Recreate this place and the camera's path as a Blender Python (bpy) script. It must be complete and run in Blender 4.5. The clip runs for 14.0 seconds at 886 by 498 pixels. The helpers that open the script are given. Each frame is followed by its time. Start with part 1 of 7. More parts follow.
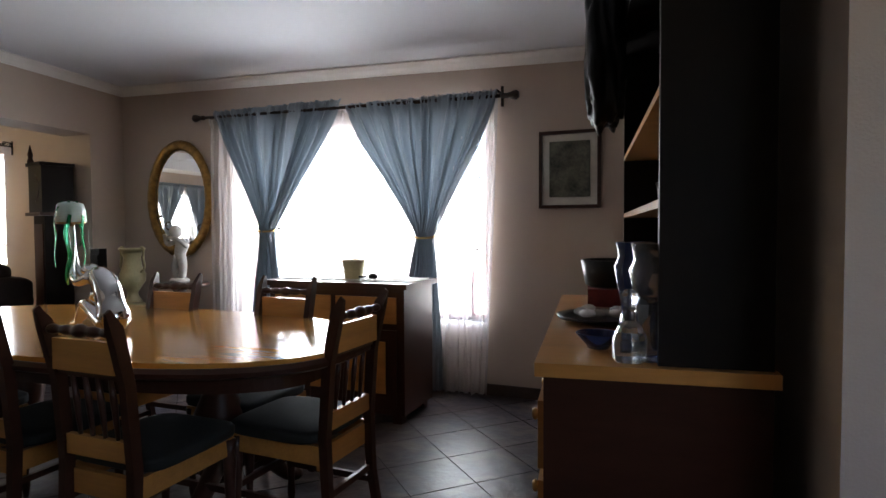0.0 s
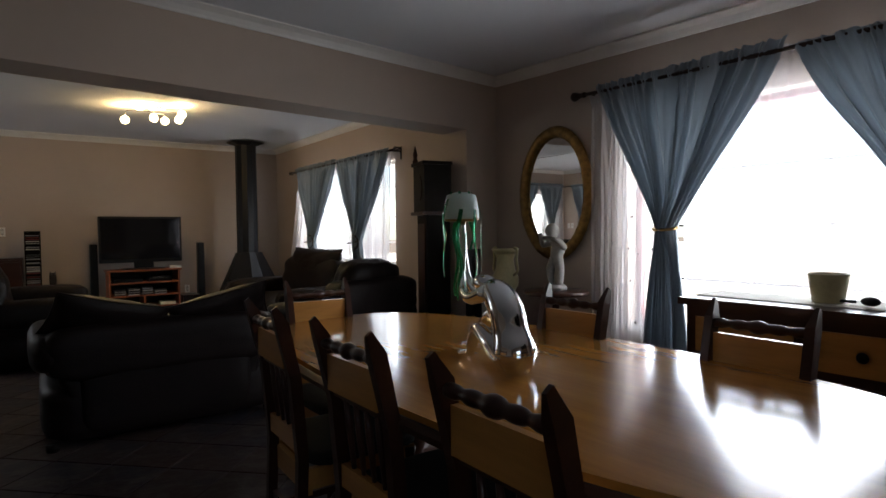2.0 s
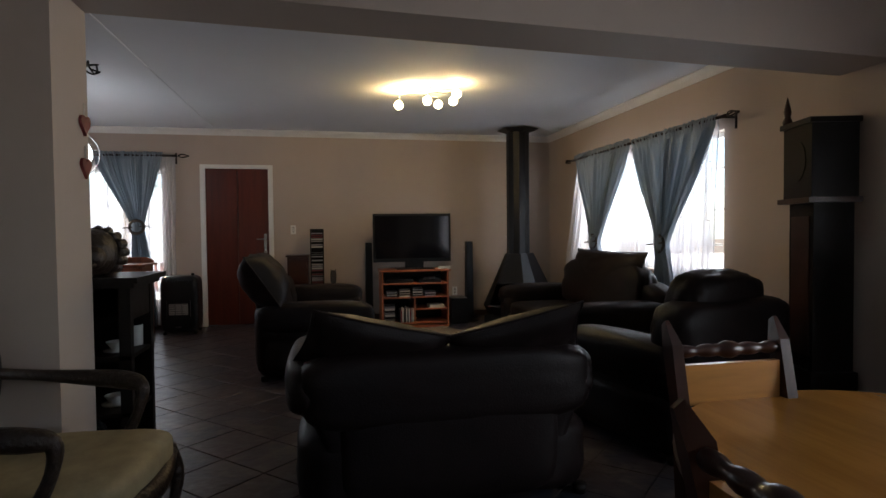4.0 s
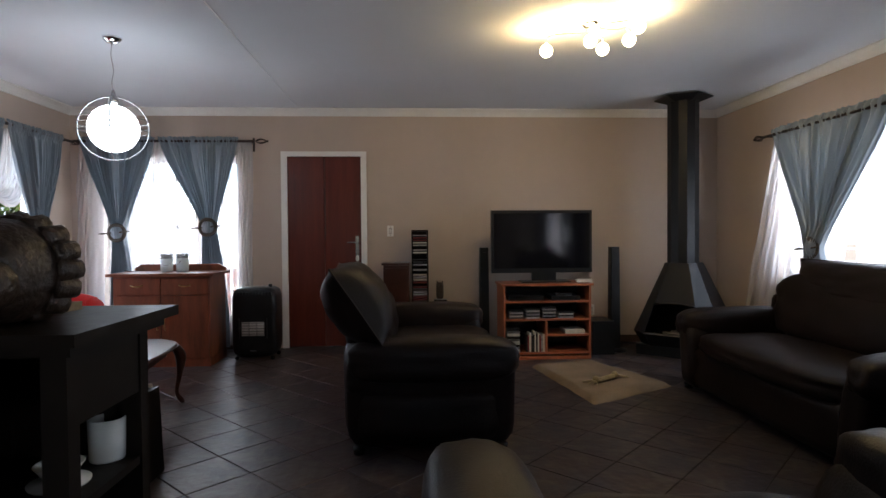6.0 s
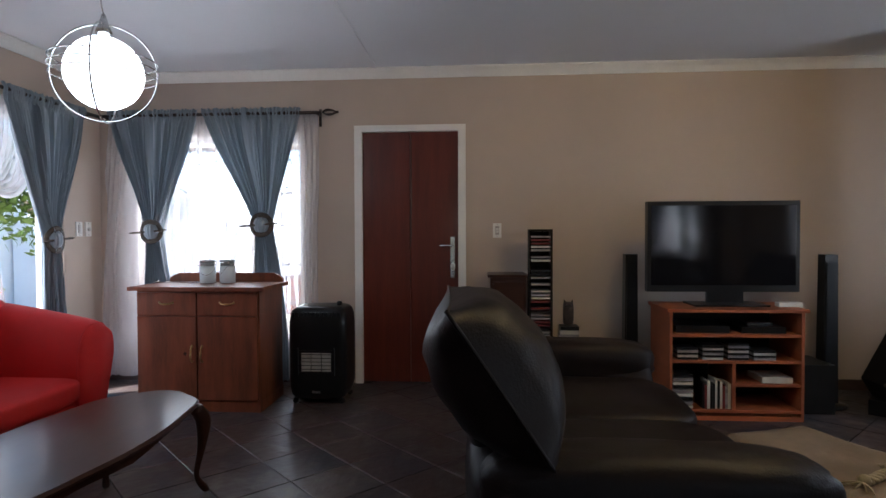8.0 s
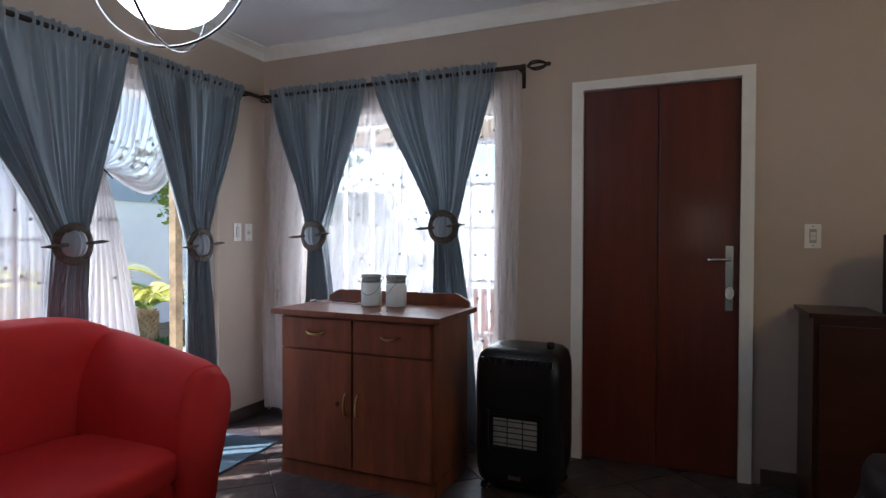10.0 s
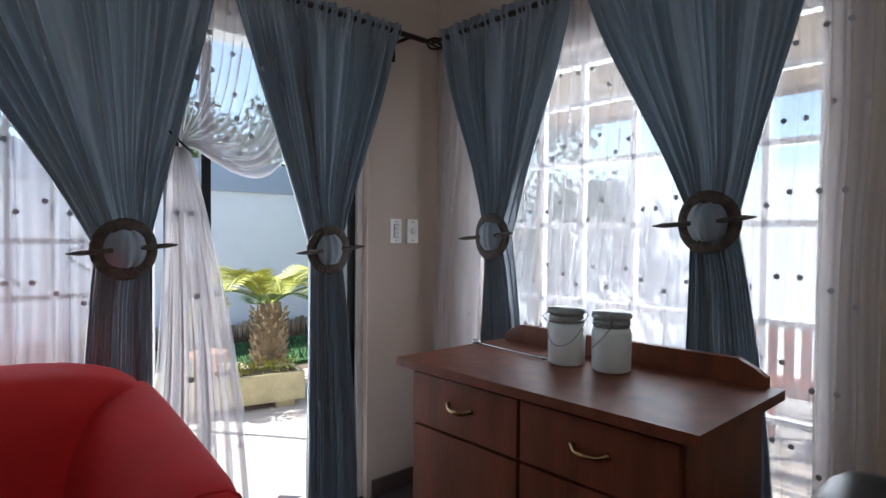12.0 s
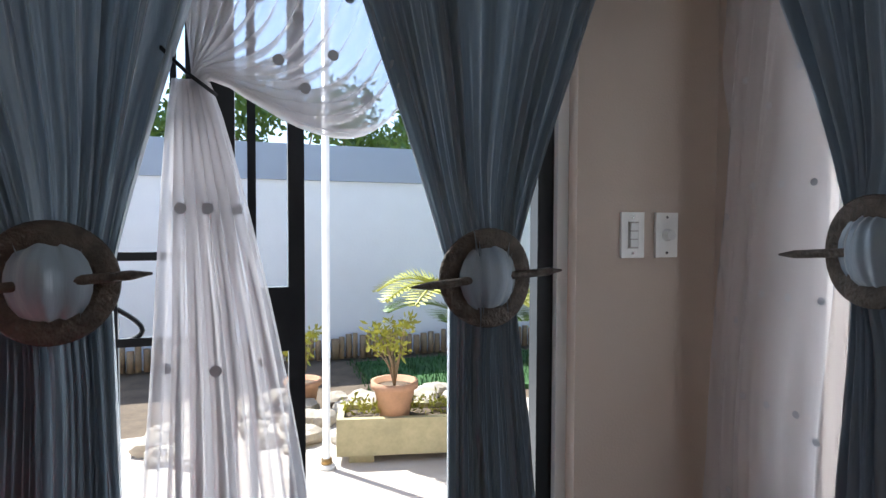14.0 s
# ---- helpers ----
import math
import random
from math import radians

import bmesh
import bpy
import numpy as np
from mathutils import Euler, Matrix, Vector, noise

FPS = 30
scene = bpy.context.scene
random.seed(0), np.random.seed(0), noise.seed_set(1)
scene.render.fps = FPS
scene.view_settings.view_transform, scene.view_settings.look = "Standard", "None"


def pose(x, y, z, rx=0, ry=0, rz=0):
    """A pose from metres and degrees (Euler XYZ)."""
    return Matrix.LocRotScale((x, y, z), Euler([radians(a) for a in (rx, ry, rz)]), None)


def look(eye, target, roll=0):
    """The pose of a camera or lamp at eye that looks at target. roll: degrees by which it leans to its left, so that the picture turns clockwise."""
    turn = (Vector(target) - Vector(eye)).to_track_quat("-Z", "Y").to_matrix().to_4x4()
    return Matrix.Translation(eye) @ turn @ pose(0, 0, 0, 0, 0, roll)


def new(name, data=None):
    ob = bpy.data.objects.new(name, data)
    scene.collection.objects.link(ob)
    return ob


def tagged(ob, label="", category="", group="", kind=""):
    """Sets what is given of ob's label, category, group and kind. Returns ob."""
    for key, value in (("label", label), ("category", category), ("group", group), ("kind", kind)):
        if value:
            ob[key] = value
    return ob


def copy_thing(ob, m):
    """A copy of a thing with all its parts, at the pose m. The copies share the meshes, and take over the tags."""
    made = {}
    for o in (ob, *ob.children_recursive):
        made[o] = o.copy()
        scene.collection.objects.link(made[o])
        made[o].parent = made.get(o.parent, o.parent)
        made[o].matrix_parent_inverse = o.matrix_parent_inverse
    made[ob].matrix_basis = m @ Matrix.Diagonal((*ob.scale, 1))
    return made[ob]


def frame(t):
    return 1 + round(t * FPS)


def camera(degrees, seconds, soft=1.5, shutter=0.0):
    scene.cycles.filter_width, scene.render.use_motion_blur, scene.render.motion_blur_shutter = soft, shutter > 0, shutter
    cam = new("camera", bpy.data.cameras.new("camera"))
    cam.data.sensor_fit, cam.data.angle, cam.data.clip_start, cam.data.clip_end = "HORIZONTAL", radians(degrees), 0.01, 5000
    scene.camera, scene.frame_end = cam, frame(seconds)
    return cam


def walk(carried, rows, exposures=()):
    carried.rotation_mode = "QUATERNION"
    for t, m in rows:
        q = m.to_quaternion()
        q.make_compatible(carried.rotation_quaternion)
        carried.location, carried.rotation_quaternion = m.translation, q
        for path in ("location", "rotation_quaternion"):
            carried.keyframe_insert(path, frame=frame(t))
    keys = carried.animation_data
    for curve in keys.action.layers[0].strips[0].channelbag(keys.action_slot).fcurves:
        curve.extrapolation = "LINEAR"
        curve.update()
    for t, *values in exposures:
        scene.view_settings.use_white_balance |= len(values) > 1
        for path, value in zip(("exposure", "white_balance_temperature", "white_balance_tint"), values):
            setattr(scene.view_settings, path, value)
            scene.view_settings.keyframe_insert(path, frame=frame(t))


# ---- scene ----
cam = camera(75.5, 14.0)
PATH = [
    (0, (0.025, 0.376, 1.194), (-0.702, 2.238, 1.124), -0.3),
    (0.5, (-0.168, 0.505, 1.188), (-1.118, 2.241, 1.119), -0.4),
    (1, (-0.374, 0.695, 1.203), (-1.596, 2.3, 1.128), -1.0),
    (1.5, (-0.579, 0.839, 1.188), (-2.022, 2.222, 1.124), -0.7),
    (2, (-0.905, 0.949, 1.196), (-2.522, 2.123, 1.13), -0.7),
    (2.5, (-1.207, 0.994, 1.206), (-2.943, 1.984, 1.135), -0.9),
    (3, (-1.559, 1.066, 1.181), (-3.408, 1.826, 1.12), -0.8),
    (3.5, (-1.925, 1.162, 1.185), (-3.849, 1.703, 1.123), -0.6),
    (4, (-2.3, 1.122, 1.188), (-4.259, 1.52, 1.129), -0.6),
    (6.5, (-4.398, 0.83, 1.173), (-6.396, 0.918, 1.125), -0.4),
    (7, (-4.802, 0.74, 1.197), (-6.8, 0.809, 1.14), -0.4),
    (7.5, (-5.179, 0.698, 1.189), (-7.178, 0.69, 1.134), -0.3),
    (8, (-5.552, 0.571, 1.201), (-7.547, 0.434, 1.154), -0.2),
    (8.5, (-5.859, 0.286, 1.18), (-7.848, 0.082, 1.146), -0.2),
    (11, (-7.581, -0.004, 1.237), (-9.188, -1.194, 1.193), 0.3),
    (11.5, (-7.861, -0.205, 1.224), (-9.358, -1.531, 1.179), 0.3),
    (12, (-8.17, -0.427, 1.243), (-9.527, -1.895, 1.195), 0.5),
    (12.5, (-8.413, -0.666, 1.249), (-9.639, -2.245, 1.203), 0.4),
    (13, (-8.638, -0.898, 1.255), (-9.671, -2.61, 1.202), 0.5),
    (13.5, (-8.8, -1.15, 1.267), (-9.66, -2.955, 1.205), 0.3),
    (14, (-8.954, -1.394, 1.278), (-9.601, -3.286, 1.205), 0.2),
]
walk(cam, [(t, look(eye, target, roll)) for t, eye, target, roll in PATH], [(0, 2.6, 6500, 10), (1.5, 1.7, 6500, 10), (2.5, 1.25, 6500, 10), (4, 1.6, 6250, 10), (6.5, 2.08, 5900, 10), (8.5, 2.05, 5800, 10), (11, 1.4, 5850, 9), (14, 1.2, 5950, 8)])

# ---- world, sun, window light ----
world = bpy.data.worlds.new("world")
scene.world = world
world.use_nodes = True
sky = world.node_tree.nodes.new("ShaderNodeTexSky")
sky.sky_type, sky.sun_disc = "NISHITA", False
sky.sun_elevation, sky.sun_rotation = radians(58), radians(144)
world.node_tree.nodes["Background"].inputs[1].default_value = 0.15
world.node_tree.links.new(sky.outputs[0], world.node_tree.nodes["Background"].inputs[0])


def area_light(name, eye, target, sx, sy, power, color=(1, 1, 1)):
    l = bpy.data.lights.new(name, "AREA")
    l.shape, l.size, l.size_y, l.energy, l.color = "RECTANGLE", sx, sy, power, color
    new(name, l).matrix_world = look(eye, target)


sun = bpy.data.lights.new("sun", "SUN")
sun.energy, sun.angle, sun.color = 5, radians(0.5), (1, 0.95, 0.88)
new("sun", sun).matrix_world = look((0, 0, 0), (-0.32, 0.42, -0.85))
area_light("window_light", (-2.3, 4.62, 1.3), (-2.3, 3.0, 1.1), 2.3, 1.5, 50, (0.93, 0.97, 1))
area_light("window_light", (-7.8, 4.62, 1.3), (-7.8, 3.0, 1.1), 2.7, 1.5, 28, (0.93, 0.97, 1))
area_light("window_light", (-10.5, -1.6, 1.3), (-9.0, -1.5, 1.2), 1.3, 1.6, 16, (0.95, 0.98, 1))
area_light("door_light", (-8.7, -3.1, 1.2), (-8.7, -1.5, 1.2), 2.0, 1.9, 13, (0.93, 0.98, 1))

# ---- plan, in metres ----
WX, NY, SY, EX = -10.15, 4.30, -2.62, 0.33
PX0, PX1, PY, OY, BZ, CZ, T = -4.71, -5.04, 0.12, 3.97, 2.02, 2.54, 0.23
DWIN = (-3.35, -1.17, 0.52, 1.95)   # dining window x0 x1 z0 z1
LWIN = (-9.08, -6.42, 0.80, 2.0)    # living window
WWIN = (-2.30, -0.90, 0.30, 2.02)   # west window, y0 y1 z0 z1
SDOOR = (-9.72, -7.60, 0.0, 2.08)   # sliding door in the south wall


# ---- materials ----
def mat(name, color, rough=0.5, metal=0.0, var=0.0, scale=8.0, bump=0.0, bscale=60.0, coat=0.0, color2=None, stretch=None, trans=0.0, ior=1.45, isl=0.0, alpha=None):
    m = bpy.data.materials.new(name)
    m.use_nodes = True
    nt = m.node_tree
    N, L = nt.nodes, nt.links
    b = N["Principled BSDF"]
    b.inputs["Roughness"].default_value = rough
    b.inputs["Metallic"].default_value = metal
    b.inputs["Coat Weight"].default_value = coat
    b.inputs["Coat Roughness"].default_value = 0.12
    b.inputs["Transmission Weight"].default_value = trans
    b.inputs["IOR"].default_value = ior
    b.inputs["Base Color"].default_value = (*color, 1)
    tc = N.new("ShaderNodeTexCoord")
    mp = N.new("ShaderNodeMapping")
    L.new(tc.outputs["Object"], mp.inputs[0])
    if stretch:
        mp.inputs["Scale"].default_value = stretch
    if var or color2:
        n1, n2 = N.new("ShaderNodeTexNoise"), N.new("ShaderNodeTexNoise")
        n1.inputs["Scale"].default_value, n2.inputs["Scale"].default_value = scale, scale * 6
        n1.inputs["Detail"].default_value = n2.inputs["Detail"].default_value = 6
        L.new(mp.outputs[0], n1.inputs[0])
        L.new(mp.outputs[0], n2.inputs[0])
        add = N.new("ShaderNodeMath")
        add.operation = "MULTIPLY_ADD"
        L.new(n2.outputs[0], add.inputs[0])
        add.inputs[1].default_value = 0.4
        L.new(n1.outputs[0], add.inputs[2])
        last = add
        if isl:
            info = N.new("ShaderNodeObjectInfo")
            a2 = N.new("ShaderNodeMath")
            a2.operation = "MULTIPLY_ADD"
            L.new(info.outputs["Random"], a2.inputs[0])
            a2.inputs[1].default_value = isl
            L.new(add.outputs[0], a2.inputs[2])
            last = a2
        r = N.new("ShaderNodeValToRGB")
        L.new(last.outputs[0], r.inputs[0])
        c2 = color2 or tuple(c * (1 - var) for c in color)
        hi = isl
        r.color_ramp.elements[0].position, r.color_ramp.elements[1].position = 0.5, 0.9 + hi
        r.color_ramp.elements[0].color, r.color_ramp.elements[1].color = (*c2, 1), (*color, 1)
        L.new(r.outputs[0], b.inputs["Base Color"])
        rr = N.new("ShaderNodeMapRange")
        L.new(n2.outputs[0], rr.inputs[0])
        rr.inputs[3].default_value, rr.inputs[4].default_value = max(0.02, rough * 0.88), min(1, rough * 1.12)
        L.new(rr.outputs[0], b.inputs["Roughness"])
    if bump:
        n3, bp = N.new("ShaderNodeTexNoise"), N.new("ShaderNodeBump")
        n3.inputs["Scale"].default_value, n3.inputs["Detail"].default_value = bscale, 5
        L.new(mp.outputs[0], n3.inputs[0])
        bp.inputs["Strength"].default_value, bp.inputs["Distance"].default_value = bump, 0.01
        L.new(n3.outputs[0], bp.inputs["Height"])
        L.new(bp.outputs[0], b.inputs["Normal"])
    return m


def cloth(name, color, through_color, sheer=0.0, lucent=0.4, gloss=0.5):
    """A curtain cloth that lets some light through; sheer is the share that goes straight through."""
    m = bpy.data.materials.new(name)
    m.use_nodes = True
    N, L = m.node_tree.nodes, m.node_tree.links
    b, out = N["Principled BSDF"], N["Material Output"]
    b.inputs["Base Color"].default_value = (*color, 1)
    b.inputs["Roughness"].default_value = gloss
    b.inputs["Sheen Weight"].default_value = 0.3
    tr, mx = N.new("ShaderNodeBsdfTranslucent"), N.new("ShaderNodeMixShader")
    tr.inputs[0].default_value = (*through_color, 1)
    mx.inputs[0].default_value = lucent
    L.new(b.outputs[0], mx.inputs[1])
    L.new(tr.outputs[0], mx.inputs[2])
    tc, wv, bp = N.new("ShaderNodeTexCoord"), N.new("ShaderNodeTexNoise"), N.new("ShaderNodeBump")
    mp = N.new("ShaderNodeMapping")
    mp.inputs["Scale"].default_value = (60, 60, 3)
    L.new(tc.outputs["Object"], mp.inputs[0])
    L.new(mp.outputs[0], wv.inputs[0])
    wv.inputs["Scale"].default_value, wv.inputs["Detail"].default_value = 1.0, 4
    bp.inputs["Strength"].default_value, bp.inputs["Distance"].default_value = 0.25, 0.01
    L.new(wv.outputs[0], bp.inputs["Height"])
    L.new(bp.outputs[0], b.inputs["Normal"])
    last = mx
    if sheer:
        tp, m2 = N.new("ShaderNodeBsdfTransparent"), N.new("ShaderNodeMixShader")
        m2.inputs[0].default_value = sheer
        L.new(mx.outputs[0], m2.inputs[1])
        L.new(tp.outputs[0], m2.inputs[2])
        last = m2
    L.new(last.outputs[0], out.inputs[0])
    return m


def glow(name, color, power):
    m = mat(name, color, 0.3)
    b = m.node_tree.nodes["Principled BSDF"]
    b.inputs["Emission Color"].default_value = (*color, 1)
    b.inputs["Emission Strength"].default_value = power
    return m


WALL = mat("wall_paint", (0.485, 0.40, 0.335), 0.7, var=0.07, scale=1.2, bump=0.12, bscale=160)
CEIL = mat("ceiling_paint", (0.70, 0.72, 0.76), 0.8, var=0.05, scale=0.8, bump=0.05, bscale=120)
WHITE = mat("white_gloss_paint", (0.78, 0.77, 0.74), 0.35, var=0.08, scale=5)
SLATE = mat("slate_tile", (0.052, 0.031, 0.025), 0.36, color2=(0.022, 0.028, 0.042), scale=4.0, bump=0.5, bscale=14, isl=0.32)
nt = SLATE.node_tree
tn, rp, mxc, src = nt.nodes.new("ShaderNodeTexNoise"), nt.nodes.new("ShaderNodeValToRGB"), nt.nodes.new("ShaderNodeMix"), nt.nodes["Color Ramp"]
geo = nt.nodes.new("ShaderNodeNewGeometry")
tn.inputs["Scale"].default_value, tn.inputs["Detail"].default_value, tn.inputs["Distortion"].default_value = 5.5, 9, 1.2
nt.links.new(geo.outputs["Position"], tn.inputs[0])
rp.color_ramp.elements[0].position, rp.color_ramp.elements[1].position = 0.5, 0.66
nt.links.new(tn.outputs[0], rp.inputs[0])
mxc.data_type = "RGBA"
nt.links.new(rp.outputs[0], mxc.inputs[0])
nt.links.new(src.outputs[0], mxc.inputs[6])
mxc.inputs[7].default_value = (0.085, 0.066, 0.058, 1)
nt.links.new(mxc.outputs[2], nt.nodes["Principled BSDF"].inputs["Base Color"])
GROUT = mat("grout", (0.035, 0.03, 0.028), 0.8, var=0.3, scale=9)
SKIRT = mat("skirting_tile", (0.09, 0.06, 0.05), 0.4, var=0.4, scale=6)
DARKWOOD = mat("dark_stained_wood", (0.05, 0.017, 0.01), 0.3, var=0.4, scale=3, stretch=(1, 4, 4), coat=0.15)
BLACKWOOD = mat("ebonised_wood", (0.011, 0.0075, 0.006), 0.5, var=0.4, scale=4, coat=0.04)
OAK = mat("honey_wood", (0.52, 0.235, 0.06), 0.3, var=0.28, scale=2.2, stretch=(1, 7, 7), coat=0.2)
TABLEWOOD = mat("polished_honey_wood", (0.58, 0.255, 0.05), 0.16, var=0.28, scale=1.6, stretch=(1, 9, 9), coat=0.55, bump=0.03, bscale=3)
PINE = mat("red_pine", (0.215, 0.062, 0.026), 0.46, var=0.45, scale=2.5, stretch=(6, 6, 1), coat=0.05, bump=0.06, bscale=20)
PINEB = mat("orange_wood_veneer", (0.33, 0.095, 0.04), 0.45, var=0.25, scale=3, stretch=(5, 1, 5))
MERANTI = mat("red_brown_door_wood", (0.115, 0.022, 0.013), 0.33, var=0.35, scale=2.0, stretch=(8, 8, 0.7), coat=0.2)
LEATHER = mat("black_brown_leather", (0.012, 0.007, 0.0065), 0.48, var=0.5, scale=4, bump=0.16, bscale=130)
REDCLOTH = mat("red_upholstery", (0.52, 0.012, 0.012), 0.8, var=0.15, scale=5, bump=0.15, bscale=350)
BLACK = mat("black_plastic", (0.012, 0.012, 0.013), 0.3, var=0.3, scale=10)
SCREEN = mat("tv_glass", (0.006, 0.006, 0.008), 0.08)
IRON = mat("matt_black_steel", (0.009, 0.0095, 0.012), 0.42, var=0.4, scale=4, bump=0.06, bscale=60)
CHROME = mat("polished_chrome", (0.75, 0.76, 0.78), 0.08, 1.0, bump=0.04, bscale=9)
BRASS = mat("aged_brass", (0.42, 0.27, 0.11), 0.3, 1.0, var=0.4, scale=12)
GOLD = mat("gilt_frame", (0.34, 0.2, 0.06), 0.4, 0.7, var=0.5, scale=25, bump=0.5, bscale=90)
MIRROR = mat("mirror_glass", (0.86, 0.87, 0.86), 0.015, 1.0)
BLUECLOTH = cloth("blue_satin", (0.20, 0.24, 0.28), (0.17, 0.21, 0.25), lucent=0.11, gloss=0.3)
SHEER = cloth("white_voile", (0.68, 0.64, 0.63), (0.78, 0.78, 0.84), sheer=0.46, lucent=0.2, gloss=0.8)
DOT = mat("grey_dot", (0.36, 0.36, 0.38), 0.8)
RINGM = mat("woven_ring", (0.085, 0.065, 0.05), 0.7, var=0.6, scale=40, bump=0.8, bscale=120)
RODM = mat("dark_iron_rod", (0.035, 0.02, 0.015), 0.45, 0.4, var=0.4, scale=20)
STONE = mat("grey_plaster", (0.45, 0.43, 0.4), 0.7, var=0.35, scale=8, bump=0.2, bscale=30)
CREAM = mat("cream_glaze", (0.52, 0.46, 0.26), 0.4, var=0.25, scale=9)
WHITECER = mat("white_ceramic", (0.7, 0.7, 0.68), 0.25, var=0.08, scale=8)
FROST = mat("frosted_white_glass", (0.72, 0.78, 0.78), 0.35, var=0.1, scale=10)
JARLID = mat("grey_glass_lid", (0.3, 0.32, 0.31), 0.15, var=0.3, scale=20)
STEEL = mat("brushed_steel", (0.5, 0.5, 0.5), 0.25, 1.0, var=0.2, scale=20)
PAPER = mat("paper", (0.6, 0.58, 0.52), 0.8, var=0.15, scale=15)
PIC = mat("dim_etching", (0.16, 0.16, 0.12), 0.5, color2=(0.02, 0.024, 0.02), scale=9)
BEIGE = mat("beige_fabric", (0.24, 0.175, 0.11), 0.9, var=0.25, scale=5, bump=0.5, bscale=130)
GOLDCLOTH = mat("beige_brocade", (0.42, 0.34, 0.19), 0.75, var=0.25, scale=14, bump=0.2, bscale=200)
SEATCLOTH = mat("dark_green_seat", (0.012, 0.013, 0.012), 0.85, var=0.4, scale=14)
GREENGLASS = mat("green_glass", (0.02, 0.42, 0.16), 0.15, trans=0.6)
SHADEG = mat("shade_glass", (0.55, 0.68, 0.66), 0.3, trans=0.2)
BLUEGLASS = mat("blue_glass", (0.03, 0.05, 0.16), 0.08, trans=0.4)
CLEARGLASS = mat("clear_glass", (0.8, 0.83, 0.88), 0.05, trans=0.95)
TERRA = mat("terracotta", (0.52, 0.3, 0.18), 0.8, var=0.25, scale=10)
CARVED = mat("carved_dark_wood", (0.035, 0.02, 0.013), 0.4, var=0.6, scale=30, bump=0.8, bscale=60)
REDPAINT = mat("faded_red_paint", (0.2, 0.03, 0.03), 0.6, var=0.4, scale=20)
BOOKS = mat("cd_cases", (0.42, 0.4, 0.42), 0.35, color2=(0.05, 0.05, 0.06), scale=3, stretch=(1, 1, 20))
PLASTER = mat("pale_garden_wall", (0.80, 0.84, 0.87), 0.85, var=0.08, scale=0.7, bump=0.15, bscale=40)
PATIO = mat("patio_paving", (0.56, 0.5, 0.43), 0.8, var=0.15, scale=2, bump=0.2, bscale=30)
ROCK = mat("pale_rock", (0.5, 0.44, 0.35), 0.85, var=0.35, scale=5, bump=0.5, bscale=15)
LOGS = mat("log_edging", (0.34, 0.25, 0.15), 0.85, var=0.5, scale=8)
LEAF = mat("leaf", (0.12, 0.2, 0.035), 0.5, var=0.5, scale=12)
LEAFY = mat("yellow_leaf", (0.42, 0.42, 0.06), 0.5, var=0.4, scale=12)
GRASS = mat("grass", (0.05, 0.13, 0.035), 0.9, var=0.5, scale=6)
SOIL = mat("garden_soil", (0.16, 0.12, 0.08), 0.9, var=0.4, scale=5, bump=0.4, bscale=30)
BULB = glow("lit_globe_bulb", (1.0, 0.78, 0.38), 7.0)
GLOBE = glow("lit_white_globe", (0.92, 0.97, 1.0), 1.7)
RUGBLUE = mat("blue_door_mat", (0.06, 0.1, 0.14), 0.9, var=0.3, scale=20, bump=0.5, bscale=200)


for m, level in ((LEATHER, 0.2), (BLACKWOOD, 0.15), (BLACK, 0.3), (IRON, 0.3), (DARKWOOD, 0.35), (SLATE, 0.4)):
    m.node_tree.nodes["Principled BSDF"].inputs["Specular IOR Level"].default_value = level


# ---- mesh helpers ----
def obj(name, bm, m, parent=None, smooth=False, label="", category="", group="", kind="", bevel=0.0):
    if bevel:
        bmesh.ops.bevel(bm, geom=[e for e in bm.edges if e.is_manifold and e.calc_face_angle(0) > 0.6], offset=bevel, segments=2, affect="EDGES", clamp_overlap=True)
    bmesh.ops.recalc_face_normals(bm, faces=bm.faces)
    me = bpy.data.meshes.new(name)
    bm.to_mesh(me)
    bm.free()
    me.materials.append(m)
    if smooth:
        me.polygons.foreach_set("use_smooth", [True] * len(me.polygons))
    ob = new(name, me)
    ob.parent = parent
    return tagged(ob, label, category, group, kind)


def thing(name, label, category, at=(0, 0, 0), rz=0, group="", kind=""):
    ob = new(name)
    ob.matrix_basis = pose(*at, 0, 0, rz)
    return tagged(ob, label, category, group, kind)


def box(bm, x0, x1, y0, y1, z0, z1, m=None):
    vs = [bm.verts.new((x, y, z)) for x in (x0, x1) for y in (y0, y1) for z in (z0, z1)]
    if m:
        for v in vs:
            v.co = m @ v.co
    for f in ((0, 1, 3, 2), (4, 6, 7, 5), (0, 4, 5, 1), (2, 3, 7, 6), (0, 2, 6, 4), (1, 5, 7, 3)):
        bm.faces.new([vs[i] for i in f])


def boxes(name, bs, m, parent=None, bevel=0.0, **k):
    bm = bmesh.new()
    for b in bs:
        box(bm, *b)
    return obj(name, bm, m, parent, bevel=bevel, **k)


def lathe(bm, prof, n=24, at=(0, 0, 0), m=None, squash=1.0):
    """A turned body: prof is (radius, height) from the bottom up."""
    rings = []
    for r, z in prof:
        ring = []
        for i in range(n):
            a = 2 * math.pi * i / n
            co = Vector((at[0] + r * math.cos(a), at[1] + squash * r * math.sin(a), at[2] + z))
            ring.append(bm.verts.new(m @ co if m else co))
        rings.append(ring)
    for a, b in zip(rings, rings[1:]):
        for i in range(n):
            bm.faces.new((a[i], a[(i + 1) % n], b[(i + 1) % n], b[i]))
    bm.faces.new(rings[0][::-1])
    bm.faces.new(rings[-1])


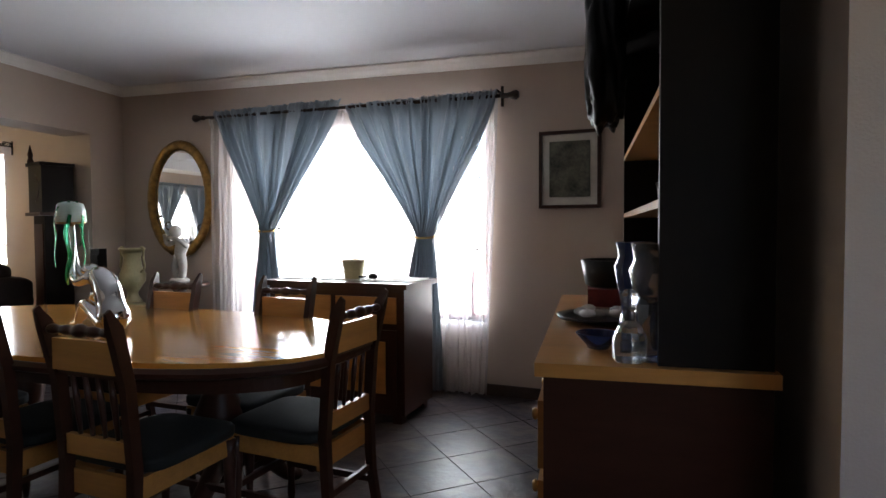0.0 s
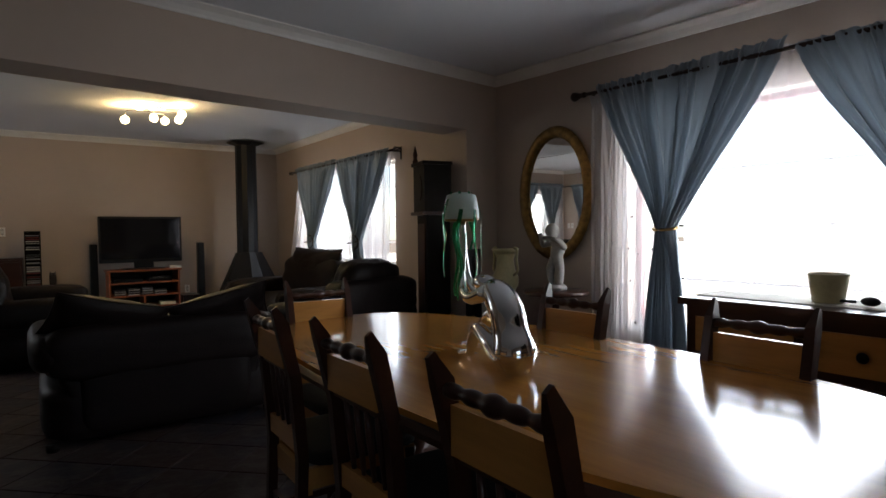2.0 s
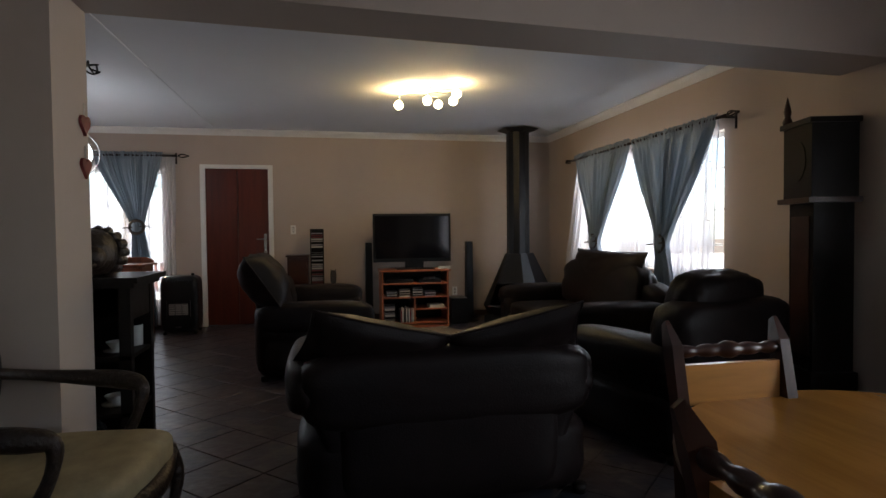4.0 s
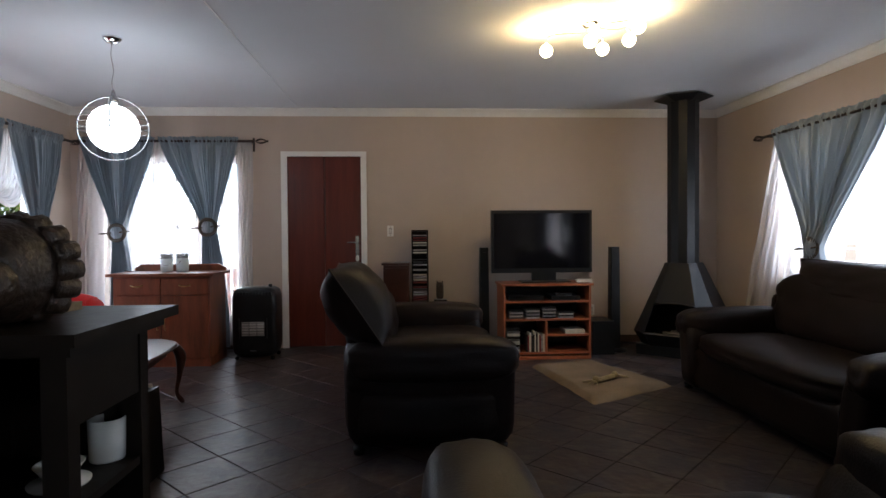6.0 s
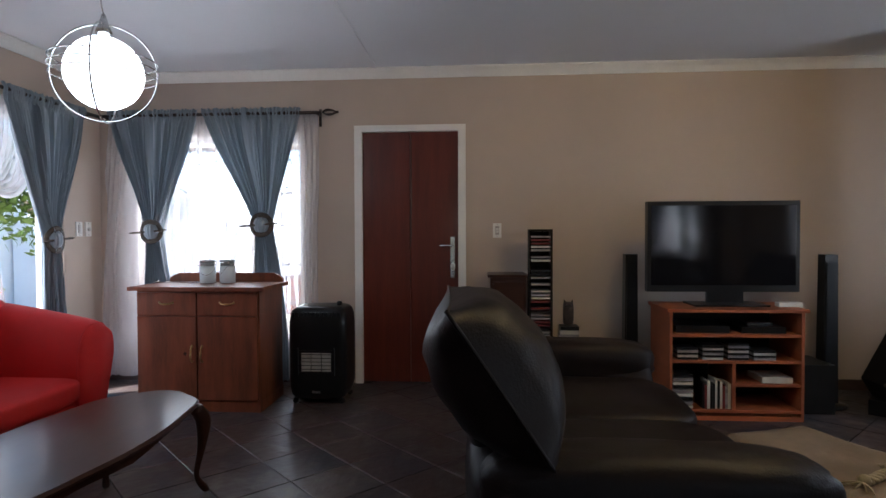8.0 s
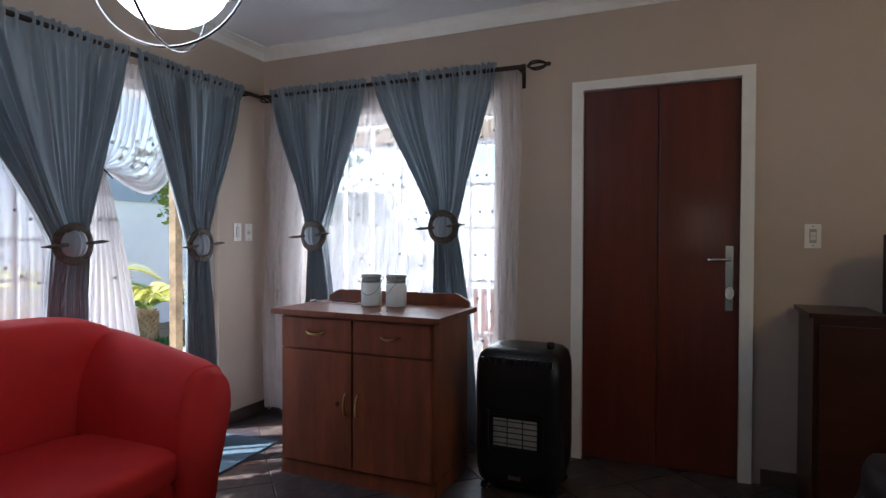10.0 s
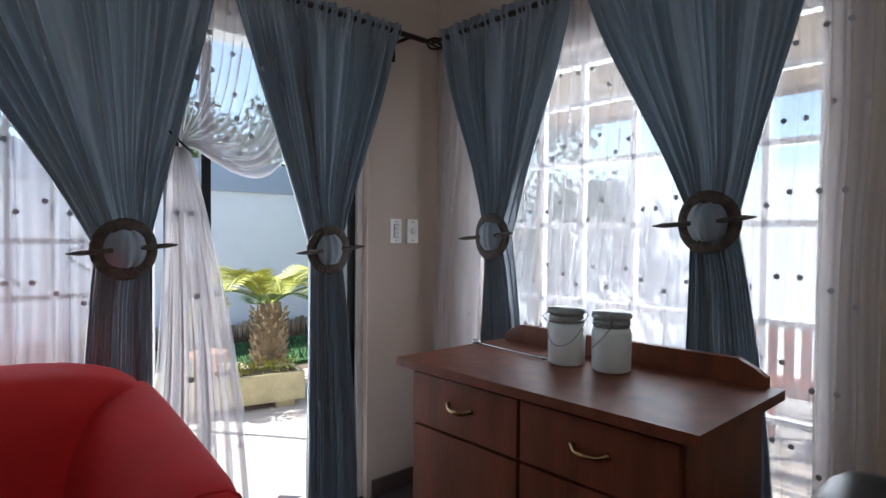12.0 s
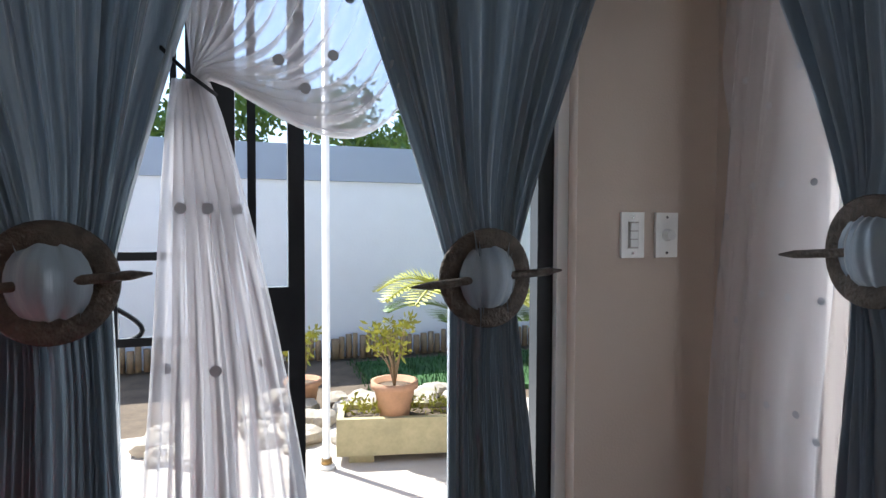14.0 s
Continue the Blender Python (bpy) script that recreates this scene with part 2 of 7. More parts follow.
def turned(name, prof, m, parent=None, n=24, at=(0, 0, 0), smooth=True, squash=1.0, **k):
    bm = bmesh.new()
    lathe(bm, prof, n, at, squash=squash)
    return obj(name, bm, m, parent, smooth=smooth, **k)


def tube(bm, pts, radii, n=10, cap=True):
    """A round body along a line of points with a radius at each."""
    pts = [Vector(p) for p in pts]
    if not isinstance(radii, (list, tuple)):
        radii = [radii] * len(pts)
    rings, up = [], None
    for i, p in enumerate(pts):
        d = (pts[min(i + 1, len(pts) - 1)] - pts[max(i - 1, 0)]).normalized()
        if up is None:
            up = d.orthogonal().normalized()
        up = (up - d * up.dot(d)).normalized()
        side = d.cross(up)
        rings.append([bm.verts.new(p + radii[i] * (math.cos(2 * math.pi * k / n) * up + math.sin(2 * math.pi * k / n) * side)) for k in range(n)])
    for a, b in zip(rings, rings[1:]):
        for k in range(n):
            bm.faces.new((a[k], a[(k + 1) % n], b[(k + 1) % n], b[k]))
    if cap:
        bm.faces.new(rings[0][::-1])
        bm.faces.new(rings[-1])


def spline(pts, k=6):
    """Points along a smooth line through pts (any number of values each)."""
    P = [np.array(p, float) for p in pts]
    P = [2 * P[0] - P[1]] + P + [2 * P[-1] - P[-2]]
    out = []
    for i in range(1, len(P) - 2):
        for j in range(k):
            t = j / k
            out.append(0.5 * (2 * P[i] + (P[i + 1] - P[i - 1]) * t + (2 * P[i - 1] - 5 * P[i] + 4 * P[i + 1] - P[i + 2]) * t * t + (3 * P[i] - P[i - 1] - 3 * P[i + 1] + P[i + 2]) * t ** 3))
    out.append(P[-2])
    return out


def limb(bm, pts, k=5, n=12):
    s = spline(pts, k)
    tube(bm, [p[:3] for p in s], [max(0.001, float(p[3])) for p in s], n)


def ball(bm, c, r, sx=1, sy=1, sz=1, n=16):
    m = Matrix.Translation(c) @ Matrix.Diagonal((sx, sy, sz, 1))
    bmesh.ops.create_uvsphere(bm, u_segments=n, v_segments=max(6, n // 2), radius=r, matrix=m)


def cushion(bm, x0, x1, y0, y1, z0, z1, puff=0.5, n=14, m=None, wrinkle=0.0, seed=0):
    """A stuffed block: a grid on a box, rounded towards a superellipsoid."""
    start = len(bm.verts)
    b2 = bmesh.new()
    bmesh.ops.create_cube(b2, size=2)
    bmesh.ops.subdivide_edges(b2, edges=b2.edges, cuts=n, use_grid_fill=True)
    c = Vector(((x0 + x1) / 2, (y0 + y1) / 2, (z0 + z1) / 2))
    h = Vector(((x1 - x0) / 2, (y1 - y0) / 2, (z1 - z0) / 2))
    p = 2 + 6 * (1 - puff)
    idx = {}
    for v in b2.verts:
        q = v.co
        s = (abs(q.x) ** p + abs(q.y) ** p + abs(q.z) ** p) ** (1 / p)
        q = q / s
        w = 1 + wrinkle * (noise.noise(q * 2.3 + Vector((seed, 0, 0))) + 0.5 * noise.noise(q * 6 + Vector((0, seed, 0))))
        co = Vector((q.x * h.x * w, q.y * h.y * w, q.z * h.z * w)) + c
        idx[v] = bm.verts.new(m @ co if m else co)
    for f in b2.faces:
        bm.faces.new([idx[v] for v in f.verts])
    b2.free()


# ---- large structure ----
H = CZ + 0.34
X2 = 1.9
W = "structure"
boxes("floor", [(WX - T, X2 + T, SY - T, NY + T, -0.12, -0.006)], GROUT, kind=W)


def ceil_z(x, y):
    """The height of the dining room's ceiling, which runs a little out of level."""
    return CZ - 0.03 * (x - PX0) + 0.042 * (3.6 - y)


boxes("ceiling", [(WX - T, (PX0 + PX1) / 2, SY - T, NY + T, CZ, CZ + 0.12)], CEIL, kind=W)
bm = bmesh.new()
cv = [[bm.verts.new((x, y, ceil_z(x, y) + d)) for x, y in (((PX0 + PX1) / 2 + 0.003, SY - T), (X2 + T, SY - T), (X2 + T, NY + T), ((PX0 + PX1) / 2 + 0.003, NY + T))] for d in (0, 0.12)]
bm.faces.new(cv[0])
bm.faces.new(cv[1][::-1])
for i in range(4):
    bm.faces.new((cv[0][i], cv[0][(i + 1) % 4], cv[1][(i + 1) % 4], cv[1][i]))
obj("ceiling", bm, CEIL, kind=W)


def wall_x(name, y0, y1, spans):
    """A wall that runs along x between y0 and y1; spans are (x0, x1, z0, z1)."""
    boxes(name, [(a, b, y0, y1, c, d) for a, b, c, d in spans], WALL, kind=W)


wall_x("wall_north", NY, NY + T, [(WX - T, LWIN[0], 0, H), (LWIN[0], LWIN[1], 0, LWIN[2]), (LWIN[0], LWIN[1], LWIN[3], H), (LWIN[1], DWIN[0], 0, H),
                                  (DWIN[0], DWIN[1], 0, DWIN[2]), (DWIN[0], DWIN[1], DWIN[3], H), (DWIN[1], X2 + T, 0, H)])
wall_x("wall_south", SY - T, SY, [(WX - T, SDOOR[0], 0, H), (SDOOR[0], SDOOR[1], SDOOR[3], H), (SDOOR[1], X2 + T, 0, H)])
boxes("wall_west", [(WX - T, WX, SY, WWIN[0], 0, CZ), (WX - T, WX, WWIN[0], WWIN[1], 0, WWIN[2]), (WX - T, WX, WWIN[0], WWIN[1], WWIN[3], H), (WX - T, WX, WWIN[1], -0.42, 0, H),
                    (WX - T, WX, -0.42, 0.40, 2.05, H), (WX - T, WX, 0.40, NY, 0, H)], WALL, kind=W)
boxes("wall_partition", [(PX1, PX0, SY, PY, 0, H), (PX1, PX0, OY, NY, 0, H)], WALL, kind=W)
bm = bmesh.new()
bv = [[bm.verts.new((x, y, z)) for x, z in ((PX1, zb), (PX0, zb), (PX0, H), (PX1, H))] for y, zb in ((PY, 2.145), (OY, 2.045))]
for i in range(4):
    bm.faces.new((bv[0][i], bv[0][(i + 1) % 4], bv[1][(i + 1) % 4], bv[1][i]))
obj("wall_beam", bm, WALL, kind=W)
boxes("wall_east", [(EX, EX + T, 1.62, NY, 0, H), (EX, EX + T, SY, -0.9, 0, H), (EX, EX + T, -0.9, 1.62, 2.05, H)], WALL, kind=W)
# unseen closing wall; its opening is added to let skylight in behind the camera
boxes("wall_far_east_added_gap", [(X2, X2 + T, SY, -0.8, 0, H), (X2, X2 + T, -0.8, 0.9, 0, 1.0), (X2, X2 + T, -0.8, 0.9, 2.05, H), (X2, X2 + T, 0.9, NY, 0, H)], WALL, kind=W)


def cornice(name, runs, level=lambda x, y: CZ):
    bm = bmesh.new()
    prof = [(0, -0.075), (0.012, -0.075), (0.018, -0.06), (0.035, -0.035), (0.06, -0.018), (0.075, -0.012), (0.075, -0.001), (0, -0.001)]
    for ax, ay, bx, by, nx, ny in runs:
        ends = []
        for x, y in ((ax, ay), (bx, by)):
            ends.append([bm.verts.new((x + nx * d, y + ny * d, level(x, y) + z)) for d, z in prof])
        k = len(prof)
        for i in range(k):
            bm.faces.new((ends[0][i], ends[0][(i + 1) % k], ends[1][(i + 1) % k], ends[1][i]))
        bm.faces.new(ends[0][::-1])
        bm.faces.new(ends[1])
    obj(name, bm, WHITE, smooth=False, kind=W)


cornice("trim_cornice", [(WX, SY, WX, NY, 1, 0), (WX, NY, PX1, NY, 0, -1), (WX, SY, PX1, SY, 0, 1), (PX1, SY, PX1, NY, -1, 0)])
cornice("trim_cornice", [(PX0, NY, EX, NY, 0, -1), (PX0, SY, EX, SY, 0, 1), (PX0, SY, PX0, NY, 1, 0), (EX, SY, EX, NY, -1, 0)], ceil_z)
boxes("trim_ceiling_joint", [(WX + 0.08, PX1 - 0.08, -0.30, -0.262, CZ - 0.008, CZ + 0.001)], CEIL, kind=W)
B = 0.012
boxes("baseboard", [(WX, WX + B, SY, -0.50, 0, 0.08), (WX, WX + B, 0.48, NY, 0, 0.08), (WX + B, PX1, NY - B, NY, 0, 0.08), (PX0, EX, NY - B, NY, 0, 0.08),
                    (WX + B, SDOOR[0] - 0.03, SY, SY + B, 0, 0.08), (SDOOR[1] + 0.03, PX1, SY, SY + B, 0, 0.08), (PX0, PX0 + B, SY, PY, 0, 0.08), (PX1 - B, PX1, SY, PY, 0, 0.08), (PX0 + B, EX, SY, SY + B, 0, 0.08)], SKIRT, kind=W)

# windows: steel frames with bars
def window(name, spans, m):
    return boxes(name, spans, m, kind=W)


x0, x1, z0, z1 = DWIN
mid = (x0 + x1) / 2
window("window_1", [(x0, x1, NY + 0.1, NY + 0.14, z0, z0 + 0.04), (x0, x1, NY + 0.1, NY + 0.14, z1 - 0.04, z1), (x0, x0 + 0.04, NY + 0.1, NY + 0.14, z0, z1), (x1 - 0.04, x1, NY + 0.1, NY + 0.14, z0, z1)]
       + [(x, x + 0.025, NY + 0.1, NY + 0.14, z0, z1) for x in (x1 - 0.16,)], REDPAINT)
boxes("window_1_sill", [(x0, x1, NY - 0.02, NY + 0.1, z0 - 0.03, z0)], WHITE, kind=W)
boxes("window_1_bars", [(x0, x1, NY + 0.15, NY + 0.16, z, z + 0.012) for z in (0.85, 1.2, 1.55)], IRON, kind=W)
x0, x1, z0, z1 = LWIN
window("window_2", [(x0, x1, NY + 0.1, NY + 0.14, z0, z0 + 0.04), (x0, x1, NY + 0.1, NY + 0.14, z1 - 0.04, z1), (x0, x0 + 0.04, NY + 0.1, NY + 0.14, z0, z1), (x1 - 0.04, x1, NY + 0.1, NY + 0.14, z0, z1)]
       + [(x0, x1, NY + 0.1, NY + 0.13, z, z + 0.014) for z in (1.05, 1.35, 1.7)] + [((x0 + x1) / 2, (x0 + x1) / 2 + 0.03, NY + 0.1, NY + 0.14, z0, z1)], WHITE)
y0, y1, z0, z1 = WWIN
fx0, fx1 = WX - 0.16, WX - 0.11
window("window_3", [(fx0, fx1, y0, y1, z0, z0 + 0.05), (fx0, fx1, y0, y1, z1 - 0.05, z1), (fx0, fx1, y0, y0 + 0.05, z0, z1), (fx0, fx1, y1 - 0.05, y1, z0, z1)]
       + [(fx0 + 0.01, fx1 - 0.01, y0, y1, z, z + 0.022) for z in (0.62, 0.95, 1.28, 1.55, 1.8)]
       + [(fx0 + 0.01, fx1 - 0.01, y, y + 0.022, z0, z1) for y in (y0 + 0.25, y0 + 0.46, y0 + 0.7, y0 + 0.95, y0 + 1.18)], WHITE)
# sliding door: jamb, fixed leaf and open leaf
sx0, sx1, _, sz = SDOOR
boxes("door_2_frame", [(sx0 - 0.02, sx0 + 0.03, SY - 0.18, SY - 0.04, 0, sz), (sx1 - 0.03, sx1 + 0.02, SY - 0.18, SY - 0.04, 0, sz), (sx0, sx1, SY - 0.18, SY - 0.04, sz - 0.05, sz), (sx0 + 0.03, sx1 - 0.03, SY - 0.18, SY - 0.04, 0, 0.02)], WHITE, kind=W)
boxes("door_2_leaf", [(-8.93, -8.87, SY - 0.14, SY - 0.10, 0.02, sz - 0.05), (-7.66, -7.62, SY - 0.14, SY - 0.10, 0.02, sz - 0.05), (-8.87, -7.66, SY - 0.14, SY - 0.10, 0.02, 0.09), (-8.87, -7.66, SY - 0.14, SY - 0.10, sz - 0.12, sz - 0.05)], BLACK, kind=W)
boxes("door_2_leaf", [(-9.69, -9.66, SY - 0.10, SY - 0.06, 0.02, sz - 0.05), (-9.655, -9.64, SY - 0.09, SY - 0.05, 0.02, sz - 0.05)], BLACK, kind=W)
# front door in the west wall
boxes("door_1_frame", [(WX - 0.02, WX + 0.02, -0.46, -0.40, 0, 2.09), (WX - 0.02, WX + 0.02, 0.38, 0.44, 0, 2.09), (WX - 0.02, WX + 0.02, -0.40, 0.38, 2.04, 2.09)], WHITE, kind=W, bevel=0.004)
door = boxes("door_1", [(WX - 0.09, WX - 0.056, -0.41, 0.39, 0.0, 2.045), (WX - 0.055, WX - 0.015, -0.398, -0.012, 0.01, 2.035), (WX - 0.055, WX - 0.015, -0.008, 0.378, 0.01, 2.035)], MERANTI, kind=W)
dh = boxes("door_plate", [(WX - 0.014, WX - 0.008, 0.315, 0.350, 0.86, 1.19)], STEEL, door)
bm = bmesh.new()
tube(bm, [(WX - 0.01, 0.333, 1.12), (WX + 0.04, 0.333, 1.12), (WX + 0.045, 0.31, 1.12), (WX + 0.045, 0.23, 1.12)], 0.009, 8)
obj("door_handle", bm, STEEL, door, True)
bm = bmesh.new()
tube(bm, [(WX - 0.005, 0.0, 2.0 - 0.05 * i) for i in range(18)], 0.003, 5)
obj("hanging_cord", bm, SKIRT, door)
bm = bmesh.new()
ball(bm, (WX + 0.0, 0.335, 0.95), 0.02, 0.6, 1, 1.6, 8)
obj("key_pouch", bm, PAPER, door, True)


# ---- curtains ----
def curtain(name, m, label, a, b, inward, ztop, tie=None, hem=None, zb=0.02, folds=11, deep=0.05, group="", parent=None, dots=False, off=0.0, seed=0, cat_="curtain"):
    """A hanging cloth. a, b: the ends of its top on the plan; inward: unit vector into the room; tie: (share along, width, height); hem: (share, width)."""
    A, Bv, I = Vector((*a, 0)), Vector((*b, 0)), Vector((*inward, 0))
    span = (Bv - A).length
    U = (Bv - A).normalized()
    nu, nv = folds * 16, 60
    ztop += 0.035
    bm = bmesh.new()
    rows = []
    for j in range(nv + 1):
        z = ztop + (zb - ztop) * (j / nv)
        if tie:
            tc, tw, tz = tie
            hc, hw = hem
            if z >= tz:
                k = max(0.0, min(1.0, (ztop - z) / (ztop - tz)))
                s = k * k * (3 - 2 * k) * 0.25 + k * 0.75
                s = s ** 1.08
                c, w = 0.5 * (1 - s) + tc * s, 1 * (1 - s) + tw * s
            else:
                k = max(0.0, min(1.0, (tz - z) / (tz - zb)))
                s = 1 - (1 - k) ** 1.8
                c, w = tc * (1 - s) + hc * s, tw * (1 - s) + hw * s
        else:
            k = j / nv
            c, w = 0.5, 1 - 0.04 * math.sin(k * 3)
            if hem:
                c, w = 0.5 + (hem[0] - 0.5) * k, 1 + (hem[1] - 1) * k
        row = []
        for i in range(nu + 1):
            u = i / nu
            ph = 2 * math.pi * folds * (u + 0.05 * noise.noise(Vector((u * 4, z * 0.7, seed))) + 0.06 * noise.noise(Vector((u * 9, 7.7, seed))))
            head = min(1, 0.35 + (ztop - z) * 2.2)
            amp = deep * head * (0.6 + 0.6 * noise.noise(Vector((u * 7, 3.1, seed)))) * (0.5 + 0.5 * max(w, 0.28))
            d = amp * math.sin(ph) + 0.3 * amp * math.sin(2.3 * ph + seed)
            top = ztop - z
            d += 0.5 * amp * math.sin(2.7 * ph + 5 * noise.noise(Vector((u * 5, z * 1.3, seed + 4)))) * (1 - 0.5 * max(w, 0.2)) * min(1, top * 3)
            d += 0.007 * noise.noise(Vector((u * 22, z * 2.6, seed + 9)))
            if top < 0.09:
                d = 0.4 * d + 0.011 * math.sin(ph * 2 + 1 + 4 * noise.noise(Vector((u * 40, seed, 0)))) + (0.014 if 0.015 < top < 0.06 else 0.0)
            x = (c - w / 2 + w * u) * span + 0.25 * amp * math.cos(ph) * w
            if tie:
                d += 0.05 * math.exp(-((z - tie[2]) / 0.12) ** 2) * math.cos((u - 0.5) * math.pi)
            p = A + U * x + I * (d + off)
            row.append(bm.verts.new((p.x, p.y, z + (0.006 * math.sin(ph * 1.5) if j in (0, nv) else 0))))
        rows.append(row)
    for r0, r1 in zip(rows, rows[1:]):
        for i in range(nu):
            bm.faces.new((r0[i], r0[i + 1], r1[i + 1], r1[i]))
    spots = []
    if dots:
        rnd = random.Random(seed)
        for j in range(3, nv, 7):
            for i in range(6 + (j % 2) * 7, nu - 3, 15):
                v = rows[min(nv, j + rnd.randint(-1, 1))][i]
                spots.append(v.co.copy())
    ob = obj(name, bm, m, parent, True, label=label, category=cat_, group=group)
    if spots:
        bm = bmesh.new()
        for p in spots:
            q = p + I * 0.012
            t = Matrix.Translation(q) @ Vector((I.x, I.y, 0)).to_track_quat("Z", "Y").to_matrix().to_4x4()
            bmesh.ops.create_circle(bm, cap_ends=True, radius=0.009, segments=10, matrix=t)
        tagged(obj("woven_dot", bm, DOT, ob), "", "", "", "stuff")
    return ob


def rod(a, b, z, label, ends=(1, 1), drop=0.0, knob=False):
    t = thing("curtain_rod", label, "curtain rod", (a[0], a[1], z))
    A, Bv = Vector((0, 0, 0)), Vector((b[0] - a[0], b[1] - a[1], -drop))
    U = Bv.normalized()
    bm = bmesh.new()
    tube(bm, [A, Bv], 0.013, 10)
    obj("pole", bm, RODM, t, True)
    for P, s, on in ((A, -1, ends[0]), (Bv, 1, ends[1])):
        if not on:
            continue
        bm = bmesh.new()
        if knob:
            tube(bm, [P + U * s * d for d in (0.0, 0.02, 0.03, 0.06, 0.09, 0.11, 0.125)], [0.016, 0.022, 0.016, 0.02, 0.031, 0.033, 0.022], 14)
        for k in range(0 if knob else 4):
            g = k * math.pi / 2
            n1 = U.orthogonal().normalized()
            n2 = U.cross(n1)
            o = math.cos(g) * n1 + math.sin(g) * n2
            limb(bm, [(*(P + U * s * 0.01), 0.006), (*(P + U * s * 0.045 + o * 0.026), 0.006), (*(P + U * s * 0.09 + o * 0.022), 0.006), (*(P + U * s * 0.125), 0.006)], 3, 6)
        if not knob:
            ball(bm, P + U * s * 0.13, 0.012, n=8)
        obj("finial", bm, RODM, t, True)
    return t


def bracket(t, x, y, z, wx, wy):
    """A bracket from the rod at (x, y, z) to the wall at (wx, wy)."""
    o = t.matrix_basis.translation
    bm = bmesh.new()
    tube(bm, [(x - o.x, y - o.y, -0.005), (wx - o.x, wy - o.y, -0.005)], 0.008, 6)
    tube(bm, [(wx - o.x, wy - o.y, 0.05), (wx - o.x, wy - o.y, -0.09)], 0.012, 6)
    obj("bracket", bm, RODM, t, True)


def ring_tie(at, facing, label, r=0.076):
    """A woven ring with a stick pushed through it, round the gathered cloth."""
    t = thing("curtain_tieback", label, "curtain tieback", at, facing, group="ring tiebacks")
    bm = bmesh.new()
    n, k = 40, 8
    rings = []
    for i in range(n):
        a = 2 * math.pi * i / n
        ring = []
        for j in range(k):
            b = 2 * math.pi * j / k
            rr = r + 0.002 + 0.021 * math.copysign(abs(math.cos(b)) ** 0.6, math.cos(b))
            ring.append(bm.verts.new((rr * math.cos(a), -0.006 * math.sin(b) + 0.018 * math.cos(a) ** 2, rr * math.sin(a))))
        rings.append(ring)
    for i in range(n):
        for j in range(k):
            bm.faces.new((rings[i][j], rings[(i + 1) % n][j], rings[(i + 1) % n][(j + 1) % k], rings[i][(j + 1) % k]))
    obj("ring", bm, RINGM, t, True)
    bm = bmesh.new()
    tube(bm, [(-0.165, -0.02, -0.012), (-0.13, -0.022, -0.01), (0.0, 0.0, 0.0), (0.12, -0.022, 0.012), (0.15, -0.02, 0.014)], [0.002, 0.008, 0.008, 0.008, 0.002], 8)
    obj("stick", bm, RINGM, t, True)
    bm = bmesh.new()
    grid = [[bm.verts.new(((-0.062 + 0.124 * i / 40) * math.sqrt(1 - 0.85 * ((j - 4) / 4) ** 2), 0.004 - 0.034 * math.cos((i / 40 - 0.5) * math.pi) * math.cos((j - 4) / 8 * math.pi) ** 0.5 + 0.009 * noise.noise(Vector((i * 0.16 + at[0] * 3, j * 0.12, at[1]))), -0.066 + 0.132 * j / 8)) for i in range(41)] for j in range(9)]
    for p, q in zip(grid, grid[1:]):
        for i in range(40):
            bm.faces.new((p[i], p[i + 1], q[i + 1], q[i]))
    obj("gathered_cloth", bm, BLUECLOTH, t, True)


BL = "grey-blue satin curtain gathered on a dark rod and tied back"
SL = "sheer white voile curtain hanging behind blue satin"
CY = NY - 0.13
# dining room
curtain("curtain", BLUECLOTH, BL, (-3.52, CY), (-2.27, CY), (0, -1), 2.15, (0.44, 0.11, 1.19), (0.43, 0.27), 0.03, 12, group="dining curtains", seed=1)
curtain("curtain", BLUECLOTH, BL, (-2.24, CY), (-1.05, CY), (0, -1), 2.10, (0.545, 0.11, 1.14), (0.5, 0.3), 0.03, 12, group="dining curtains", seed=2)
curtain("sheer_curtain", SHEER, SL, (-3.60, CY + 0.06), (-2.9, CY + 0.06), (0, -1), 2.12, None, (0.4, 0.8), 0.03, 9, 0.03, group="dining sheers", seed=3, dots=True)
# middle sheet added to stand in for the white daylight glare of the pane
curtain("sheer_curtain", SHEER, SL, (-2.9, CY + 0.06), (-1.6, CY + 0.06), (0, -1), 2.12, None, (0.5, 1.0), 0.54, 9, 0.02, group="dining sheers", seed=33)
curtain("sheer_curtain", SHEER, SL, (-1.65, CY + 0.05), (-1.06, CY + 0.05), (0, -1), 2.12, None, (0.42, 0.85), 0.02, 9, 0.03, group="dining sheers", seed=4, dots=True)
r = rod((-3.60, CY), (-1.03, CY), 2.14, "dark wooden curtain rod over the dining window", drop=0.045, knob=True)
bracket(r, -3.56, CY, 2.13, -3.56, NY)
bracket(r, -1.055, CY, 2.09, -1.055, NY)
for x, z in ((-2.97, 1.19), (-1.587, 1.14)):
    bm = bmesh.new()
    tube(bm, [(0.075 * math.cos(a), 0.05 * math.sin(a), 0.01 * math.sin(a)) for a in [i * math.pi / 8 for i in range(17)]], 0.009, 8)
    ob = obj("curtain_tieback", bm, BRASS, None, True, label="thin brass cord tied round a blue curtain", category="curtain tieback", group="cord tiebacks")
    ob.matrix_basis = pose(x, CY - 0.02, z)
